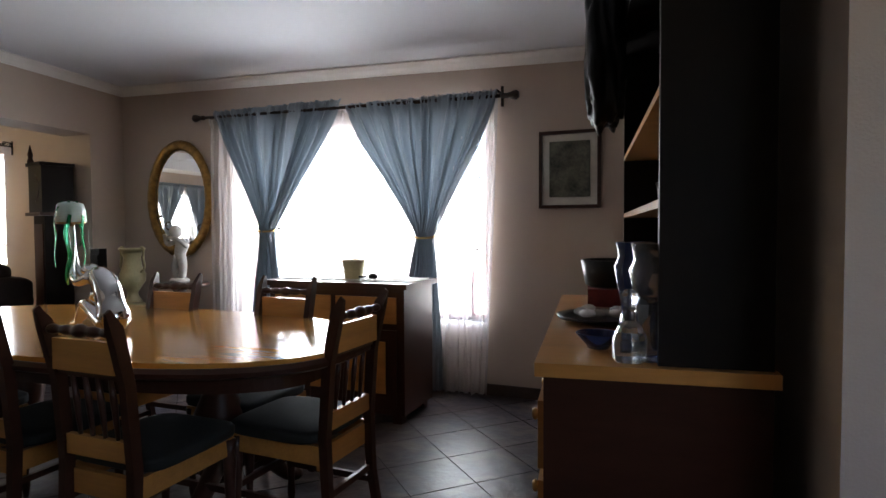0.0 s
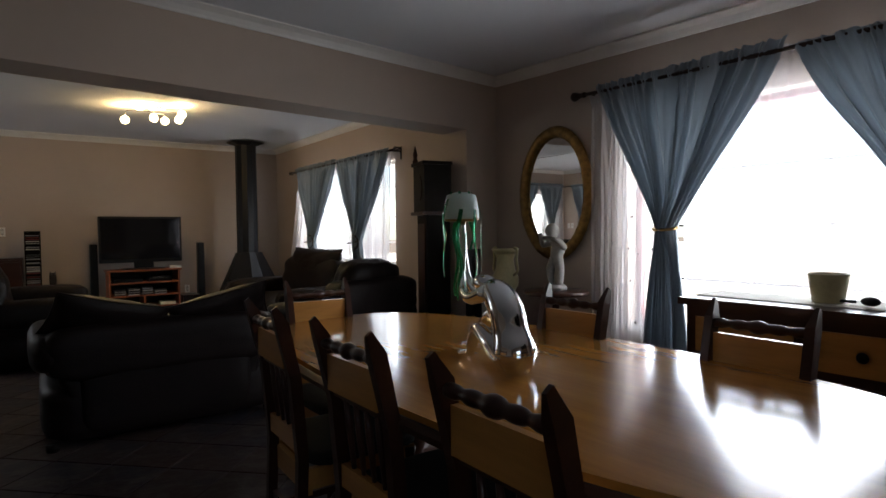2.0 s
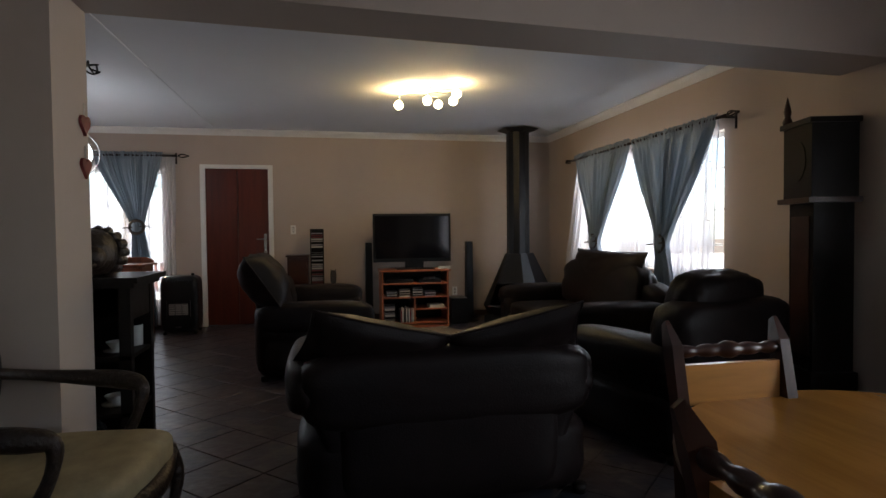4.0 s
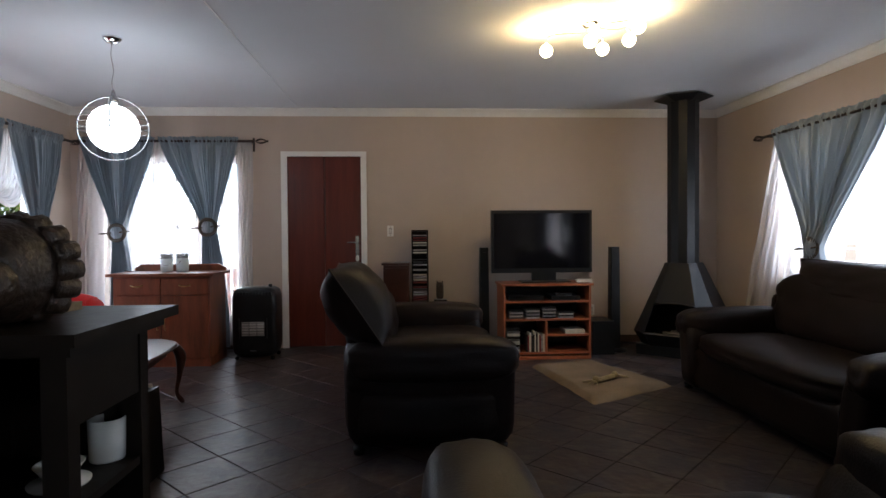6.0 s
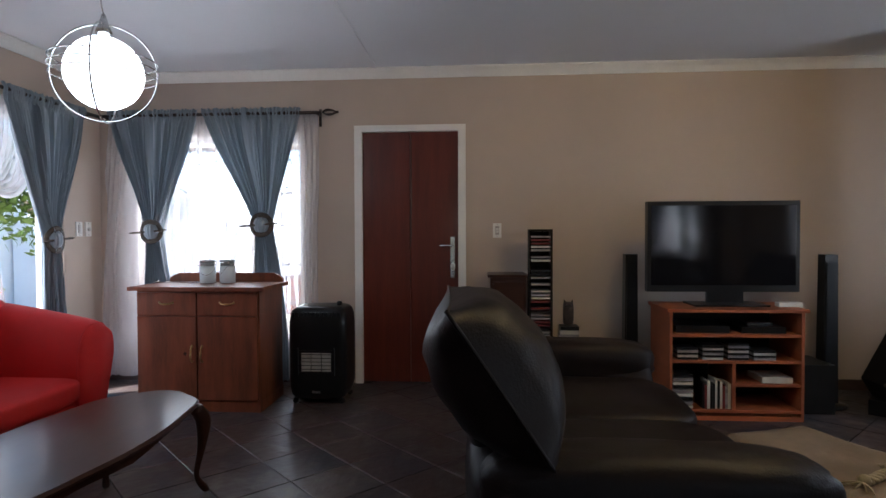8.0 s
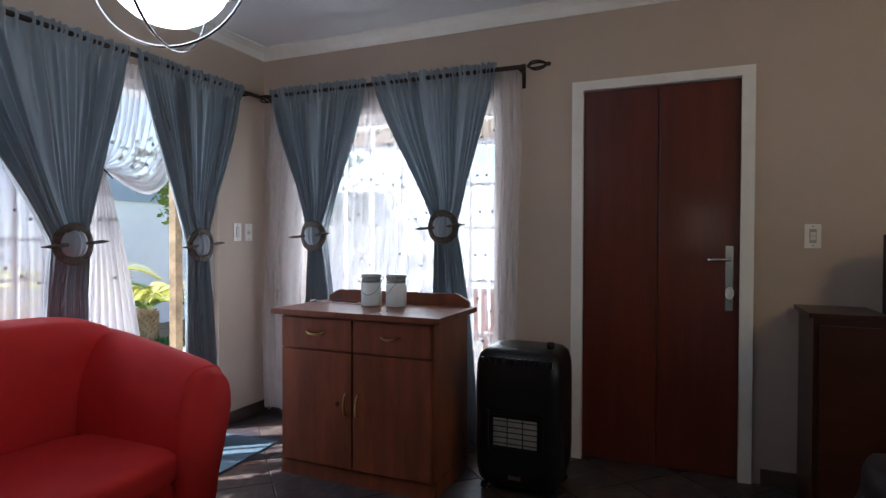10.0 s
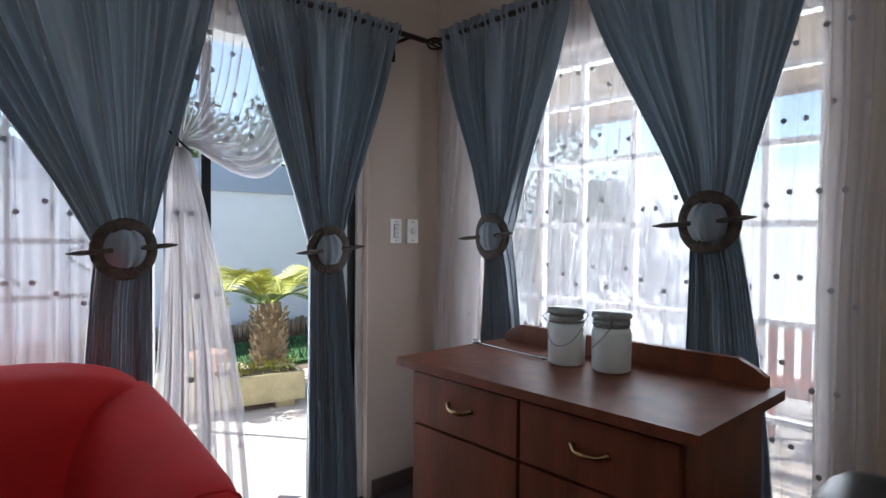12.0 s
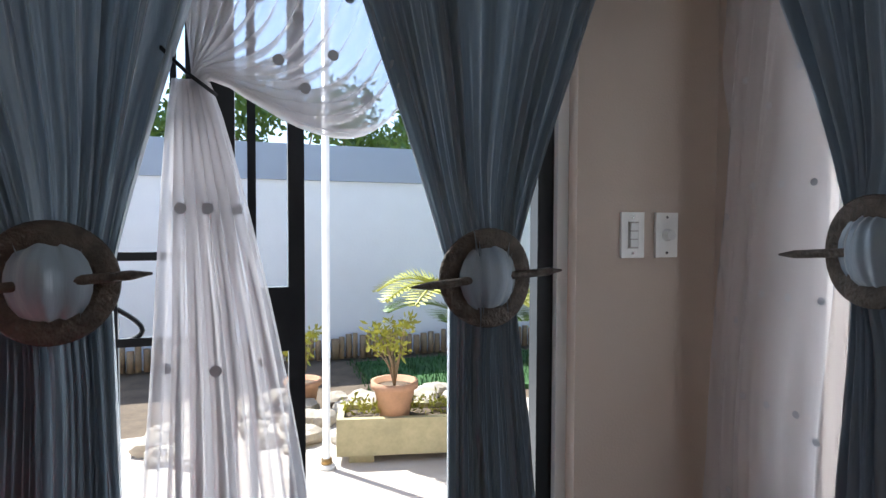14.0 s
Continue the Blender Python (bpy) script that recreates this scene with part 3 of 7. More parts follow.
# living room, north
curtain("curtain", BLUECLOTH, BL, (-8.98, CY), (-7.66, CY), (0, -1), 2.09, (0.42, 0.12, 1.06), (0.45, 0.3), 0.03, 13, group="living curtains", seed=5)
curtain("curtain", BLUECLOTH, BL, (-7.64, CY), (-6.33, CY), (0, -1), 2.07, (0.42, 0.12, 1.06), (0.45, 0.3), 0.03, 13, group="living curtains", seed=6)
# this first sheer is added across the pane to imitate its blown-out daylight
curtain("sheer_curtain", SHEER, SL, (-8.1, CY + 0.07), (-6.95, CY + 0.07), (0, -1), 2.05, None, (0.5, 1.0), 0.82, 9, 0.02, group="living sheers", seed=41)
curtain("sheer_curtain", SHEER, SL, (-9.02, CY + 0.06), (-8.05, CY + 0.06), (0, -1), 2.05, None, (0.06, 1.40), 0.03, 11, 0.03, group="living sheers", seed=7, dots=True)
curtain("sheer_curtain", SHEER, SL, (-6.95, CY + 0.06), (-6.38, CY + 0.06), (0, -1), 2.05, None, (0.3, 0.9), 0.03, 8, 0.03, group="living sheers", seed=8, dots=True)
r = rod((-9.12, CY), (-6.23, CY), 2.07, "dark curtain rod over the living room window")
bracket(r, -9.05, CY, 2.07, -9.05, NY)
bracket(r, -6.28, CY, 2.07, -6.28, NY)
ring_tie((-8.425, CY - 0.05, 1.06), 0, "woven ring tieback with a stick on a blue curtain", 0.07)
ring_tie((-7.09, CY - 0.05, 1.06), 0, "woven ring tieback with a stick on a blue curtain", 0.07)
# west window
CXW = WX + 0.12
curtain("curtain", BLUECLOTH, BL, (CXW, -2.47), (CXW, -1.70), (1, 0), 2.19, (0.5, 0.15, 1.24), (0.55, 0.36), 0.04, 12, 0.04, group="west curtains", seed=9)
curtain("curtain", BLUECLOTH, BL, (CXW, -1.68), (CXW, -0.86), (1, 0), 2.19, (0.62, 0.17, 1.29), (0.68, 0.36), 0.04, 13, 0.04, group="west curtains", seed=10)
curtain("sheer_curtain", SHEER, SL, (CXW - 0.06, -2.50), (CXW - 0.06, -0.74), (1, 0), 2.17, None, (0.47, 1.03), 0.05, 24, 0.03, group="west sheers", seed=11, dots=True)
r = rod((CXW, -2.52), (CXW, -0.70), 2.18, "dark wrought iron curtain rod over the west window", (0, 1))
bracket(r, CXW, -0.74, 2.18, WX, -0.74)
ring_tie((CXW + 0.06, -2.085, 1.24), 90, "woven ring tieback with a stick on a blue curtain")
ring_tie((CXW + 0.06, -1.175, 1.29), 90, "woven ring tieback with a stick on a blue curtain")
# sliding door, south
CYS = SY + 0.13
curtain("curtain", BLUECLOTH, BL, (-8.99, CYS), (-8.02, CYS), (0, 1), 2.16, (0.34, 0.16, 1.19), (0.36, 0.24), 0.03, 14, 0.045, group="door curtains", seed=12)
curtain("curtain", BLUECLOTH, BL, (-9.80, CYS), (-9.01, CYS), (0, 1), 2.16, (0.5, 0.17, 1.18), (0.44, 0.30), 0.03, 14, 0.045, group="door curtains", seed=13)
r = rod((-9.95, CYS), (-7.5, CYS), 2.16, "dark wrought iron curtain rod over the sliding door")
bracket(r, -9.86, CYS, 2.16, -9.86, SY)
ring_tie((-8.66, CYS + 0.06, 1.19), 180, "woven ring tieback with a stick on a blue curtain")
ring_tie((-9.405, CYS + 0.06, 1.18), 180, "woven ring tieback with a stick on a blue curtain")
curtain("sheer_curtain", SHEER, SL, (-8.62, CYS - 0.06), (-7.62, CYS - 0.06), (0, 1), 2.12, None, (0.5, 1), 0.02, 14, 0.03, group="door sheers", seed=14, dots=True)


def swag():
    """The sheer of the open half, gathered in a bunch at one side: a fan from the rod to the knot, then a tail down to the floor."""
    t = thing("sheer_curtain", "sheer white voile curtain swept aside and knotted at half height", "curtain", (0, 0, 0))
    knot = Vector((-8.86, CYS - 0.05, 1.545))
    bm = bmesh.new()
    nu, nv = 90, 26
    rows = []
    for j in range(nv + 1):
        k = j / nv
        row = []
        for i in range(nu + 1):
            u = i / nu
            top = Vector((-8.80 - 0.62 * u, CYS - 0.06, 2.13))
            sag = Vector((0, 0, -0.34 * u * math.sin(math.pi * min(1, k * 1.05)) * (0.6 + 0.4 * u))) + Vector((-0.10 * u * math.sin(math.pi * k), 0, 0))
            p = top.lerp(knot + Vector((0, 0, -0.035 * (u - 0.5))), k) + sag
            ph = 2 * math.pi * 15 * (u + 0.03 * noise.noise(Vector((u * 6, k * 2, 5))))
            fade = min(1, 0.4 + 2 * k) * (1 - 0.6 * k) * (1 + 0.8 * noise.noise(Vector((u * 5, 1, 2))))
            p += Vector((0, 0.035 * math.sin(ph) * fade, 0.02 * math.cos(ph) * math.sin(math.pi * k)))
            row.append(bm.verts.new(p))
        rows.append(row)
    for r0, r1 in zip(rows, rows[1:]):
        for i in range(nu):
            bm.faces.new((r0[i], r0[i + 1], r1[i + 1], r1[i]))
    marks = [rows[j][i].co.copy() for j in range(2, nv - 6, 4) for i in range(8 + (j % 3) * 5, nu - 2, 16)]
    obj("gathered_fan", bm, SHEER, t, True)
    bm = bmesh.new()
    rows = []
    for j in range(nv + 1):
        k = j / nv
        row = []
        for i in range(61):
            u = i / 60
            w = 0.05 + 0.40 * k ** 0.8
            c = knot.x - 0.03 * math.sin(math.pi * k) - 0.05 * k
            ph = 2 * math.pi * 7 * u
            row.append(bm.verts.new((c + w * (0.5 - u) * 1.0 + 0.008 * math.sin(ph * 2), knot.y + (0.012 + 0.035 * k) * math.sin(ph) + 0.03 * k, knot.z - k * (knot.z - 0.03) + (0.03 * math.sin(ph) if j == nv else 0))))
        rows.append(row)
    for r0, r1 in zip(rows, rows[1:]):
        for i in range(60):
            bm.faces.new((r0[i], r0[i + 1], r1[i + 1], r1[i]))
    pts = [rows[j][i].co.copy() for j in range(4, nv, 5) for i in range(6 + (j % 3) * 7, 58, 22)]
    obj("hanging_tail", bm, SHEER, t, True)
    bm = bmesh.new()
    for p in pts + marks:
        bmesh.ops.create_circle(bm, cap_ends=True, radius=0.011, segments=10, matrix=Matrix.Translation(p + Vector((0, 0.02, 0))) @ Matrix.Rotation(radians(90), 4, "X"))
    tagged(obj("woven_dot", bm, DOT, t), "", "", "", "stuff")
    bm = bmesh.new()
    tube(bm, [knot + Vector((0.05, 0.03, 0.05)), knot + Vector((0.0, 0.045, 0.0)), knot + Vector((-0.045, 0.03, -0.03))], 0.004, 6)
    obj("tie_cord", bm, IRON, t, True)


swag()


# ---- leather seats ----
def leather_seat(name, at, rz, width, depth, label, seats=1, cushions=(), back=0.86, arm=0.60, back_on=True, taper=0.05, back_y=-0.2):
    """Faces -y of its own frame; the origin is the middle of its back edge on the floor."""
    t = thing(name, label, "sofa" if seats > 1 else "armchair", at, rz, group="leather suite")
    aw = 0.27
    hw = width / 2
    bm = bmesh.new()
    cushion(bm, -hw + 0.05, hw - 0.05, -depth + 0.04, -0.02, 0.03, 0.36, 0.12, 8, wrinkle=0.01, seed=at[0])
    obj("base", bm, LEATHER, t, True)
    for s in (-1, 1):
        bm = bmesh.new()
        cushion(bm, s * hw - (aw if s > 0 else 0), s * hw + (0 if s > 0 else aw), -depth, -0.04, arm - 0.25, arm, 0.75, 12, wrinkle=0.035, seed=s + at[1])
        xa, xb = sorted((s * (hw - 0.04), s * (hw - aw + 0.02)))
        low = len(bm.verts)
        cushion(bm, xa, xb, -depth + 0.02, -0.03, 0.02, arm - 0.08, 0.15, 8)
        bm.verts.ensure_lookup_table()
        for v in bm.verts[low:]:
            v.co.x -= s * taper * max(0.0, min(1.0, (arm - 0.1 - v.co.z) / 0.32)) ** 0.8
        obj("armrest", bm, LEATHER, t, True)
    bm = bmesh.new()
    cushion(bm, -hw + 0.08 + taper, hw - 0.08 - taper, -0.26, 0.0, 0.05, back - 0.12, 0.2, 12, wrinkle=0.01, seed=2)
    cushion(bm, -hw + 0.07, hw - 0.07, -0.27, 0.006, back - 0.44, back - 0.10, 0.55, 12, wrinkle=0.03, seed=3)
    obj("back_frame", bm, LEATHER, t, True)
    w = (width - 2 * aw + 0.04) / seats
    for i in range(seats):
        x = -hw + aw - 0.02 + i * w
        bm = bmesh.new()
        cushion(bm, x, x + w, -depth + 0.0, -0.22, 0.30, 0.47, 0.55, 12, wrinkle=0.03, seed=i + 5)
        obj("seat_cushion", bm, LEATHER, t, True)
        if back_on:
            bm = bmesh.new()
            m = Matrix.Translation((0, back_y, 0.66)) @ Matrix.Rotation(radians(-12), 4, "X")
            cushion(bm, x - 0.02, x + w + 0.02, -0.15, 0.12, -0.24, back - 0.62, 0.6, 12, m=m, wrinkle=0.05, seed=i + 9)
            obj("back_cushion", bm, LEATHER, t, True)
    for (cx, cy, cz, sx, sz, tilt, turn, lean, thick) in cushions:
        bm = bmesh.new()
        m = Matrix.Translation((cx, cy, cz)) @ Matrix.Rotation(radians(turn), 4, "Z") @ Matrix.Rotation(radians(tilt), 4, "X") @ Matrix.Rotation(radians(lean), 4, "Y")
        pillow(bm, sx, sz, thick, m, cx)
        obj("loose_cushion", bm, LEATHER, t, True)
    for sx in (-1, 1):
        for y in (-depth + 0.1, -0.1):
            turned("foot", [(0.03, 0), (0.035, 0.04)], BLACKWOOD, t, 10, (sx * (hw - 0.1), y, 0))
    return t


def pillow(bm, sx, sz, thick, m, seed):
    """A stuffed square pillow with drawn-out corners, a pinched edge and piping."""
    n = 22
    sheets = []
    for side in (-1, 1):
        g = []
        for i in range(n + 1):
            row = []
            for j in range(n + 1):
                u, v = 2 * i / n - 1, 2 * j / n - 1
                e = max(0.0, (1 - abs(u) ** 2.6) * (1 - abs(v) ** 2.6))
                pinch = 1 - 0.07 * (1 - max(abs(u), abs(v)) ** 6 * min(abs(u), abs(v)) ** 2 * 1.0) * max(abs(u), abs(v)) ** 3
                crease = 0.012 * noise.noise(Vector((u * 3.2, v * 3.2, seed * 3 + side))) * e ** 0.3
                row.append(bm.verts.new(m @ Vector((u * sx / 2 * pinch, side * (thick / 2 * e ** 0.5) + crease, v * sz / 2 * pinch))))
            g.append(row)
        sheets.append(g)
        for p, q in zip(g, g[1:]):
            for j in range(n):
                bm.faces.new((p[j], p[j + 1], q[j + 1], q[j]))
    rim = [sheets[0][i][0] for i in range(n)] + [sheets[0][n][j] for j in range(n)] + [sheets[0][i][n] for i in range(n, 0, -1)] + [sheets[0][0][j] for j in range(n, 0, -1)]
    line = [v.co.copy() for v in rim]
    tube(bm, line + [line[0]], 0.006, 6)


SOFA = "dark brown leather %s with plump rolled arms"
# loveseat with its back to the south, a big cushion tipped over its back at the near end
leather_seat("leather_sofa", (-7.93, 0.52, 0), 180, 1.9, 0.98, SOFA % "two-seat sofa", 2, [(-0.56, -0.08, 0.80, 0.74, 0.50, -34, 3, 0, 0.36)], 0.70, 0.63, back_y=-0.11)
leather_seat("leather_sofa", (-7.35, 3.92, 0), 0, 2.0, 0.98, SOFA % "two-seat sofa", 1, [(0.02, -0.20, 0.83, 1.35, 0.34, -12, 0, 0, 0.24)], 0.86, 0.62)
leather_seat("leather_armchair", (-4.90, 3.26, 0), -74, 1.05, 0.95, SOFA % "armchair", 1, [], 0.92, 0.62)
leather_seat("leather_sofa", (-4.60, 1.63, 0), -90, 1.40, 0.95, SOFA % "small sofa", 1, [(-0.33, -0.16, 0.68, 0.60, 0.42, -46, 6, 20, 0.16), (0.33, -0.16, 0.68, 0.60, 0.42, -46, -6, -20, 0.16)], 0.80, 0.66, back_on=False, taper=0.14)


# ---- dining table and chairs ----
def dining_table():
    cx, cy, a, b = -2.33, 2.24, 1.27, 0.58
    t = thing("dining_table", "long oval honey wood dining table with a dark moulded edge", "dining table", (cx, cy, 0))

    def outline(k, z, bm):
        vs = []
        for i in range(96):
            g = 2 * math.pi * i / 96
            c, s = math.cos(g), math.sin(g)
            e = 2 / 2.6
            vs.append(bm.verts.new(((a + k) * math.copysign(abs(c) ** e, c), (b + k) * math.copysign(abs(s) ** e, s), z)))
        return vs

    def loft(levels, name, m):
        bm = bmesh.new()
        rings = [outline(k, z, bm) for k, z in levels]
        for p, q in zip(rings, rings[1:]):
            for i in range(96):
                bm.faces.new((p[i], p[(i + 1) % 96], q[(i + 1) % 96], q[i]))
        bm.faces.new(rings[0][::-1])
        bm.faces.new(rings[-1])
        return obj(name, bm, m, t, False)
    loft([(-0.03, 0.742), (-0.015, 0.745), (-0.015, 0.762)], "tabletop", TABLEWOOD)
    loft([(-0.10, 0.70), (-0.02, 0.705), (0.0, 0.715), (0.002, 0.73), (-0.008, 0.741), (-0.012, 0.744)], "edge_moulding", DARKWOOD)
    loft([(-0.16, 0.62), (-0.14, 0.625), (-0.14, 0.70)], "apron", DARKWOOD)
    for s in (-1, 1):
        turned("pedestal", [(0.07, 0.16), (0.09, 0.2), (0.06, 0.25), (0.085, 0.34), (0.1, 0.44), (0.065, 0.52), (0.08, 0.6), (0.11, 0.635)], DARKWOOD, t, at=(s * 0.62, 0, 0))
        bm = bmesh.new()
        for k in (-1, 1):
            limb(bm, [(s * 0.62, 0, 0.24, 0.045), (s * 0.62 + s * 0.08, k * 0.16, 0.2, 0.04), (s * 0.62 + s * 0.1, k * 0.32, 0.06, 0.03), (s * 0.62 + s * 0.1, k * 0.4, 0.03, 0.03)], 4, 8)
        obj("leg", bm, DARKWOOD, t, True)
    boxes("stretcher", [(-0.6, 0.6, -0.035, 0.035, 0.17, 0.22)], DARKWOOD, t, 0.006)


def chair_proto(at, rz):
    """Origin below the middle of the seat; its back is at -y, so that the sitter looks to +y."""
    t = thing("dining_chair", "dark-stained wooden dining chair with honey wood panels and spindles", "dining chair", at, rz, group="dining chairs")
    hw, yb = 0.152, -0.2
    for s in (-1, 1):
        bm = bmesh.new()
        pts = [(s * hw, yb - 0.05, 0.0), (s * hw, yb - 0.01, 0.22), (s * hw, yb, 0.45), (s * hw, yb - 0.02, 0.72), (s * hw, yb - 0.06, 0.9), (s * (hw + 0.004), yb - 0.085, 0.955)]
        w = [(0.015, 0.015), (0.015, 0.016), (0.016, 0.018), (0.015, 0.019), (0.014, 0.021), (0.005, 0.008)]
        rings = [[bm.verts.new((p[0] + a * q[0], p[1] + b * q[1], p[2] + (0.006 * b if i > 3 else 0))) for a, b in ((-1, -1), (1, -1), (1, 1), (-1, 1))] for i, (p, q) in enumerate(zip(pts, w))]
        for p, q in zip(rings, rings[1:]):
            for i in range(4):
                bm.faces.new((p[i], p[(i + 1) % 4], q[(i + 1) % 4], q[i]))
        bm.faces.new(rings[0][::-1])
        bm.faces.new(rings[-1])
        obj("back_post", bm, DARKWOOD, t, bevel=0.004)
        turned("front_leg", [(0.012, 0), (0.018, 0.05), (0.014, 0.1), (0.02, 0.22), (0.025, 0.33), (0.018, 0.36), (0.024, 0.41)], DARKWOOD, t, 12, at=(s * (hw + 0.01), 0.2, 0))
    bm = bmesh.new()
    r = []
    for i in range(25):
        u = i / 24
        r.append((0.010 + 0.007 * abs(math.sin(u * math.pi * 5)) + 0.006 * math.exp(-((u - 0.5) / 0.12) ** 2)))
    tube(bm, [(-hw + 2 * hw * i / 24, yb - 0.055, 0.885) for i in range(25)], r, 10)
    obj("turned_rail", bm, DARKWOOD, t, True)
    boxes("back_panel", [(-hw + 0.018, hw - 0.018, yb - 0.052, yb - 0.034, 0.755, 0.855)], OAK, t, 0.003)
    boxes("panel_rail", [(-hw + 0.018, hw - 0.018, yb - 0.034, yb - 0.012, 0.735, 0.753)], DARKWOOD, t, 0.003)
    for i in range(4):
        x = -0.084 + 0.056 * i
        bm = bmesh.new()
        tube(bm, [(x, yb - 0.022, 0.735), (x, yb - 0.012, 0.66), (x, yb - 0.006, 0.6), (x, yb, 0.535)], [0.007, 0.011, 0.009, 0.007], 8)
        obj("spindle", bm, DARKWOOD, t, True)
    boxes("lower_panel", [(-hw + 0.018, hw - 0.018, yb - 0.014, yb + 0.008, 0.47, 0.535)], OAK, t, 0.003)
    bm = bmesh.new()
    cushion(bm, -hw - 0.05, hw + 0.05, yb + 0.02, 0.235, 0.42, 0.475, 0.35, 8)
    obj("seat", bm, SEATCLOTH, t, True)
    boxes("seat_frame", [(-hw - 0.01, hw + 0.01, yb + 0.01, yb + 0.03, 0.33, 0.41), (-hw - 0.02, hw + 0.02, 0.19, 0.215, 0.35, 0.42), (-hw - 0.015, -hw + 0.005, yb, 0.2, 0.35, 0.42), (hw - 0.005, hw + 0.015, yb, 0.2, 0.35, 0.42)], OAK, t, 0.003)
    boxes("stretcher", [(-hw - 0.008, -hw + 0.008, yb, 0.2, 0.17, 0.195), (hw - 0.008, hw + 0.008, yb, 0.2, 0.17, 0.195), (-hw, hw, 0.192, 0.208, 0.2, 0.225), (-hw, hw, yb - 0.01, yb + 0.006, 0.22, 0.245)], DARKWOOD, t, 0.003)
    return t


dining_table()
first = chair_proto((-1.66, 1.86, 0), 0)
for x, y, rz in ((-2.25, 1.87, 1), (-2.82, 1.86, -2), (-3.31, 2.11, -90), (-2.50, 2.52, 181), (-1.76, 2.50, 178), (-1.30, 2.26, 88)):
    copy_thing(first, pose(x, y, 0, 0, 0, rz))


def statue_lamp():
    t = thing("table_lamp", "polished chrome seated figure lamp with glass shade on dining table", "table lamp", (-2.287, 2.142, 0.763), -12.5)
    t.matrix_basis = t.matrix_basis @ Matrix.Diagonal((0.95, 0.9, 0.94, 1))
    bm = bmesh.new()
    # seat and back, shoulders, head bowed, arms to the lamp, legs folded in front
    limb(bm, [(0.13, 0.0, 0.02, 0.045), (0.145, 0.0, 0.065, 0.075), (0.125, 0.0, 0.13, 0.062), (0.095, 0.0, 0.20, 0.06), (0.03, 0.0, 0.245, 0.052), (-0.06, 0.0, 0.245, 0.03)], 6, 16)
    limb(bm, [(0.02, 0.02, 0.25, 0.03), (-0.12, 0.02, 0.23, 0.02), (-0.20, 0.01, 0.28, 0.015), (-0.22, 0.0, 0.42, 0.013), (-0.23, 0.0, 0.49, 0.015)], 6, 10)
    limb(bm, [(0.02, -0.03, 0.25, 0.03), (-0.10, -0.04, 0.22, 0.02), (-0.19, -0.02, 0.27, 0.015), (-0.215, 0.0, 0.40, 0.013), (-0.23, 0.0, 0.49, 0.015)], 6, 10)
    ball(bm, Vector((-0.05, 0.0, 0.275)), 0.04, 1.5, 1, 0.8)
    for s, kx, kz, fx in ((0.04, -0.07, 0.155, -0.26), (-0.045, -0.02, 0.12, -0.12)):
        limb(bm, [(0.16, s * 0.8, 0.045, 0.042), (0.06, s, (0.045 + kz) / 2 + 0.015, 0.034), (kx, s, kz, 0.026), ((kx + fx) / 2, s, kz * 0.5, 0.021), (fx + 0.03, s, 0.03, 0.015), (fx - 0.04, s, 0.014, 0.012)], 6, 12)
    bmesh.ops.create_uvsphere(bm, u_segments=10, v_segments=6, radius=0.012, matrix=Matrix.Translation((-0.23, 0, 0.50)))
    obj("figure", bm, CHROME, t, True)
    turned("shade", [(0.066, 0.50), (0.07, 0.505), (0.064, 0.56), (0.056, 0.59), (0.025, 0.6)], SHADEG, t, 28, (-0.23, 0, 0))
    turned("shade_plate", [(0.06, 0.492), (0.07, 0.5)], BRASS, t, 24, (-0.23, 0, 0))
    for k in range(7):
        g = 2 * math.pi * k / 7 + 0.3
        n = 0.30 if k % 3 == 0 else (0.22 if k % 3 == 1 else 0.12)
        bm = bmesh.new()
        cx, cy = -0.23, 0
        ring = []
        for j in range(12):
            z = 0.603 - (n + 0.1) * j / 11
            rr = 0.04 + 0.036 * min(1, j / 2.5)
            w = 0.13 * (1 - 0.5 * j / 11)
            row = []
            for i in range(4):
                gg = g + w * (i / 3 - 0.5) * 2 + 0.12 * math.sin(j * 1.1 + k)
                row.append(bm.verts.new((cx + rr * math.cos(gg), cy + rr * math.sin(gg), z)))
            ring.append(row)
        for p, q in zip(ring, ring[1:]):
            for i in range(3):
                bm.faces.new((p[i], p[i + 1], q[i + 1], q[i]))
        bmesh.ops.solidify(bm, geom=bm.faces[:], thickness=0.004)
        obj("glass_ribbon", bm, GREENGLASS, t, True)


statue_lamp()


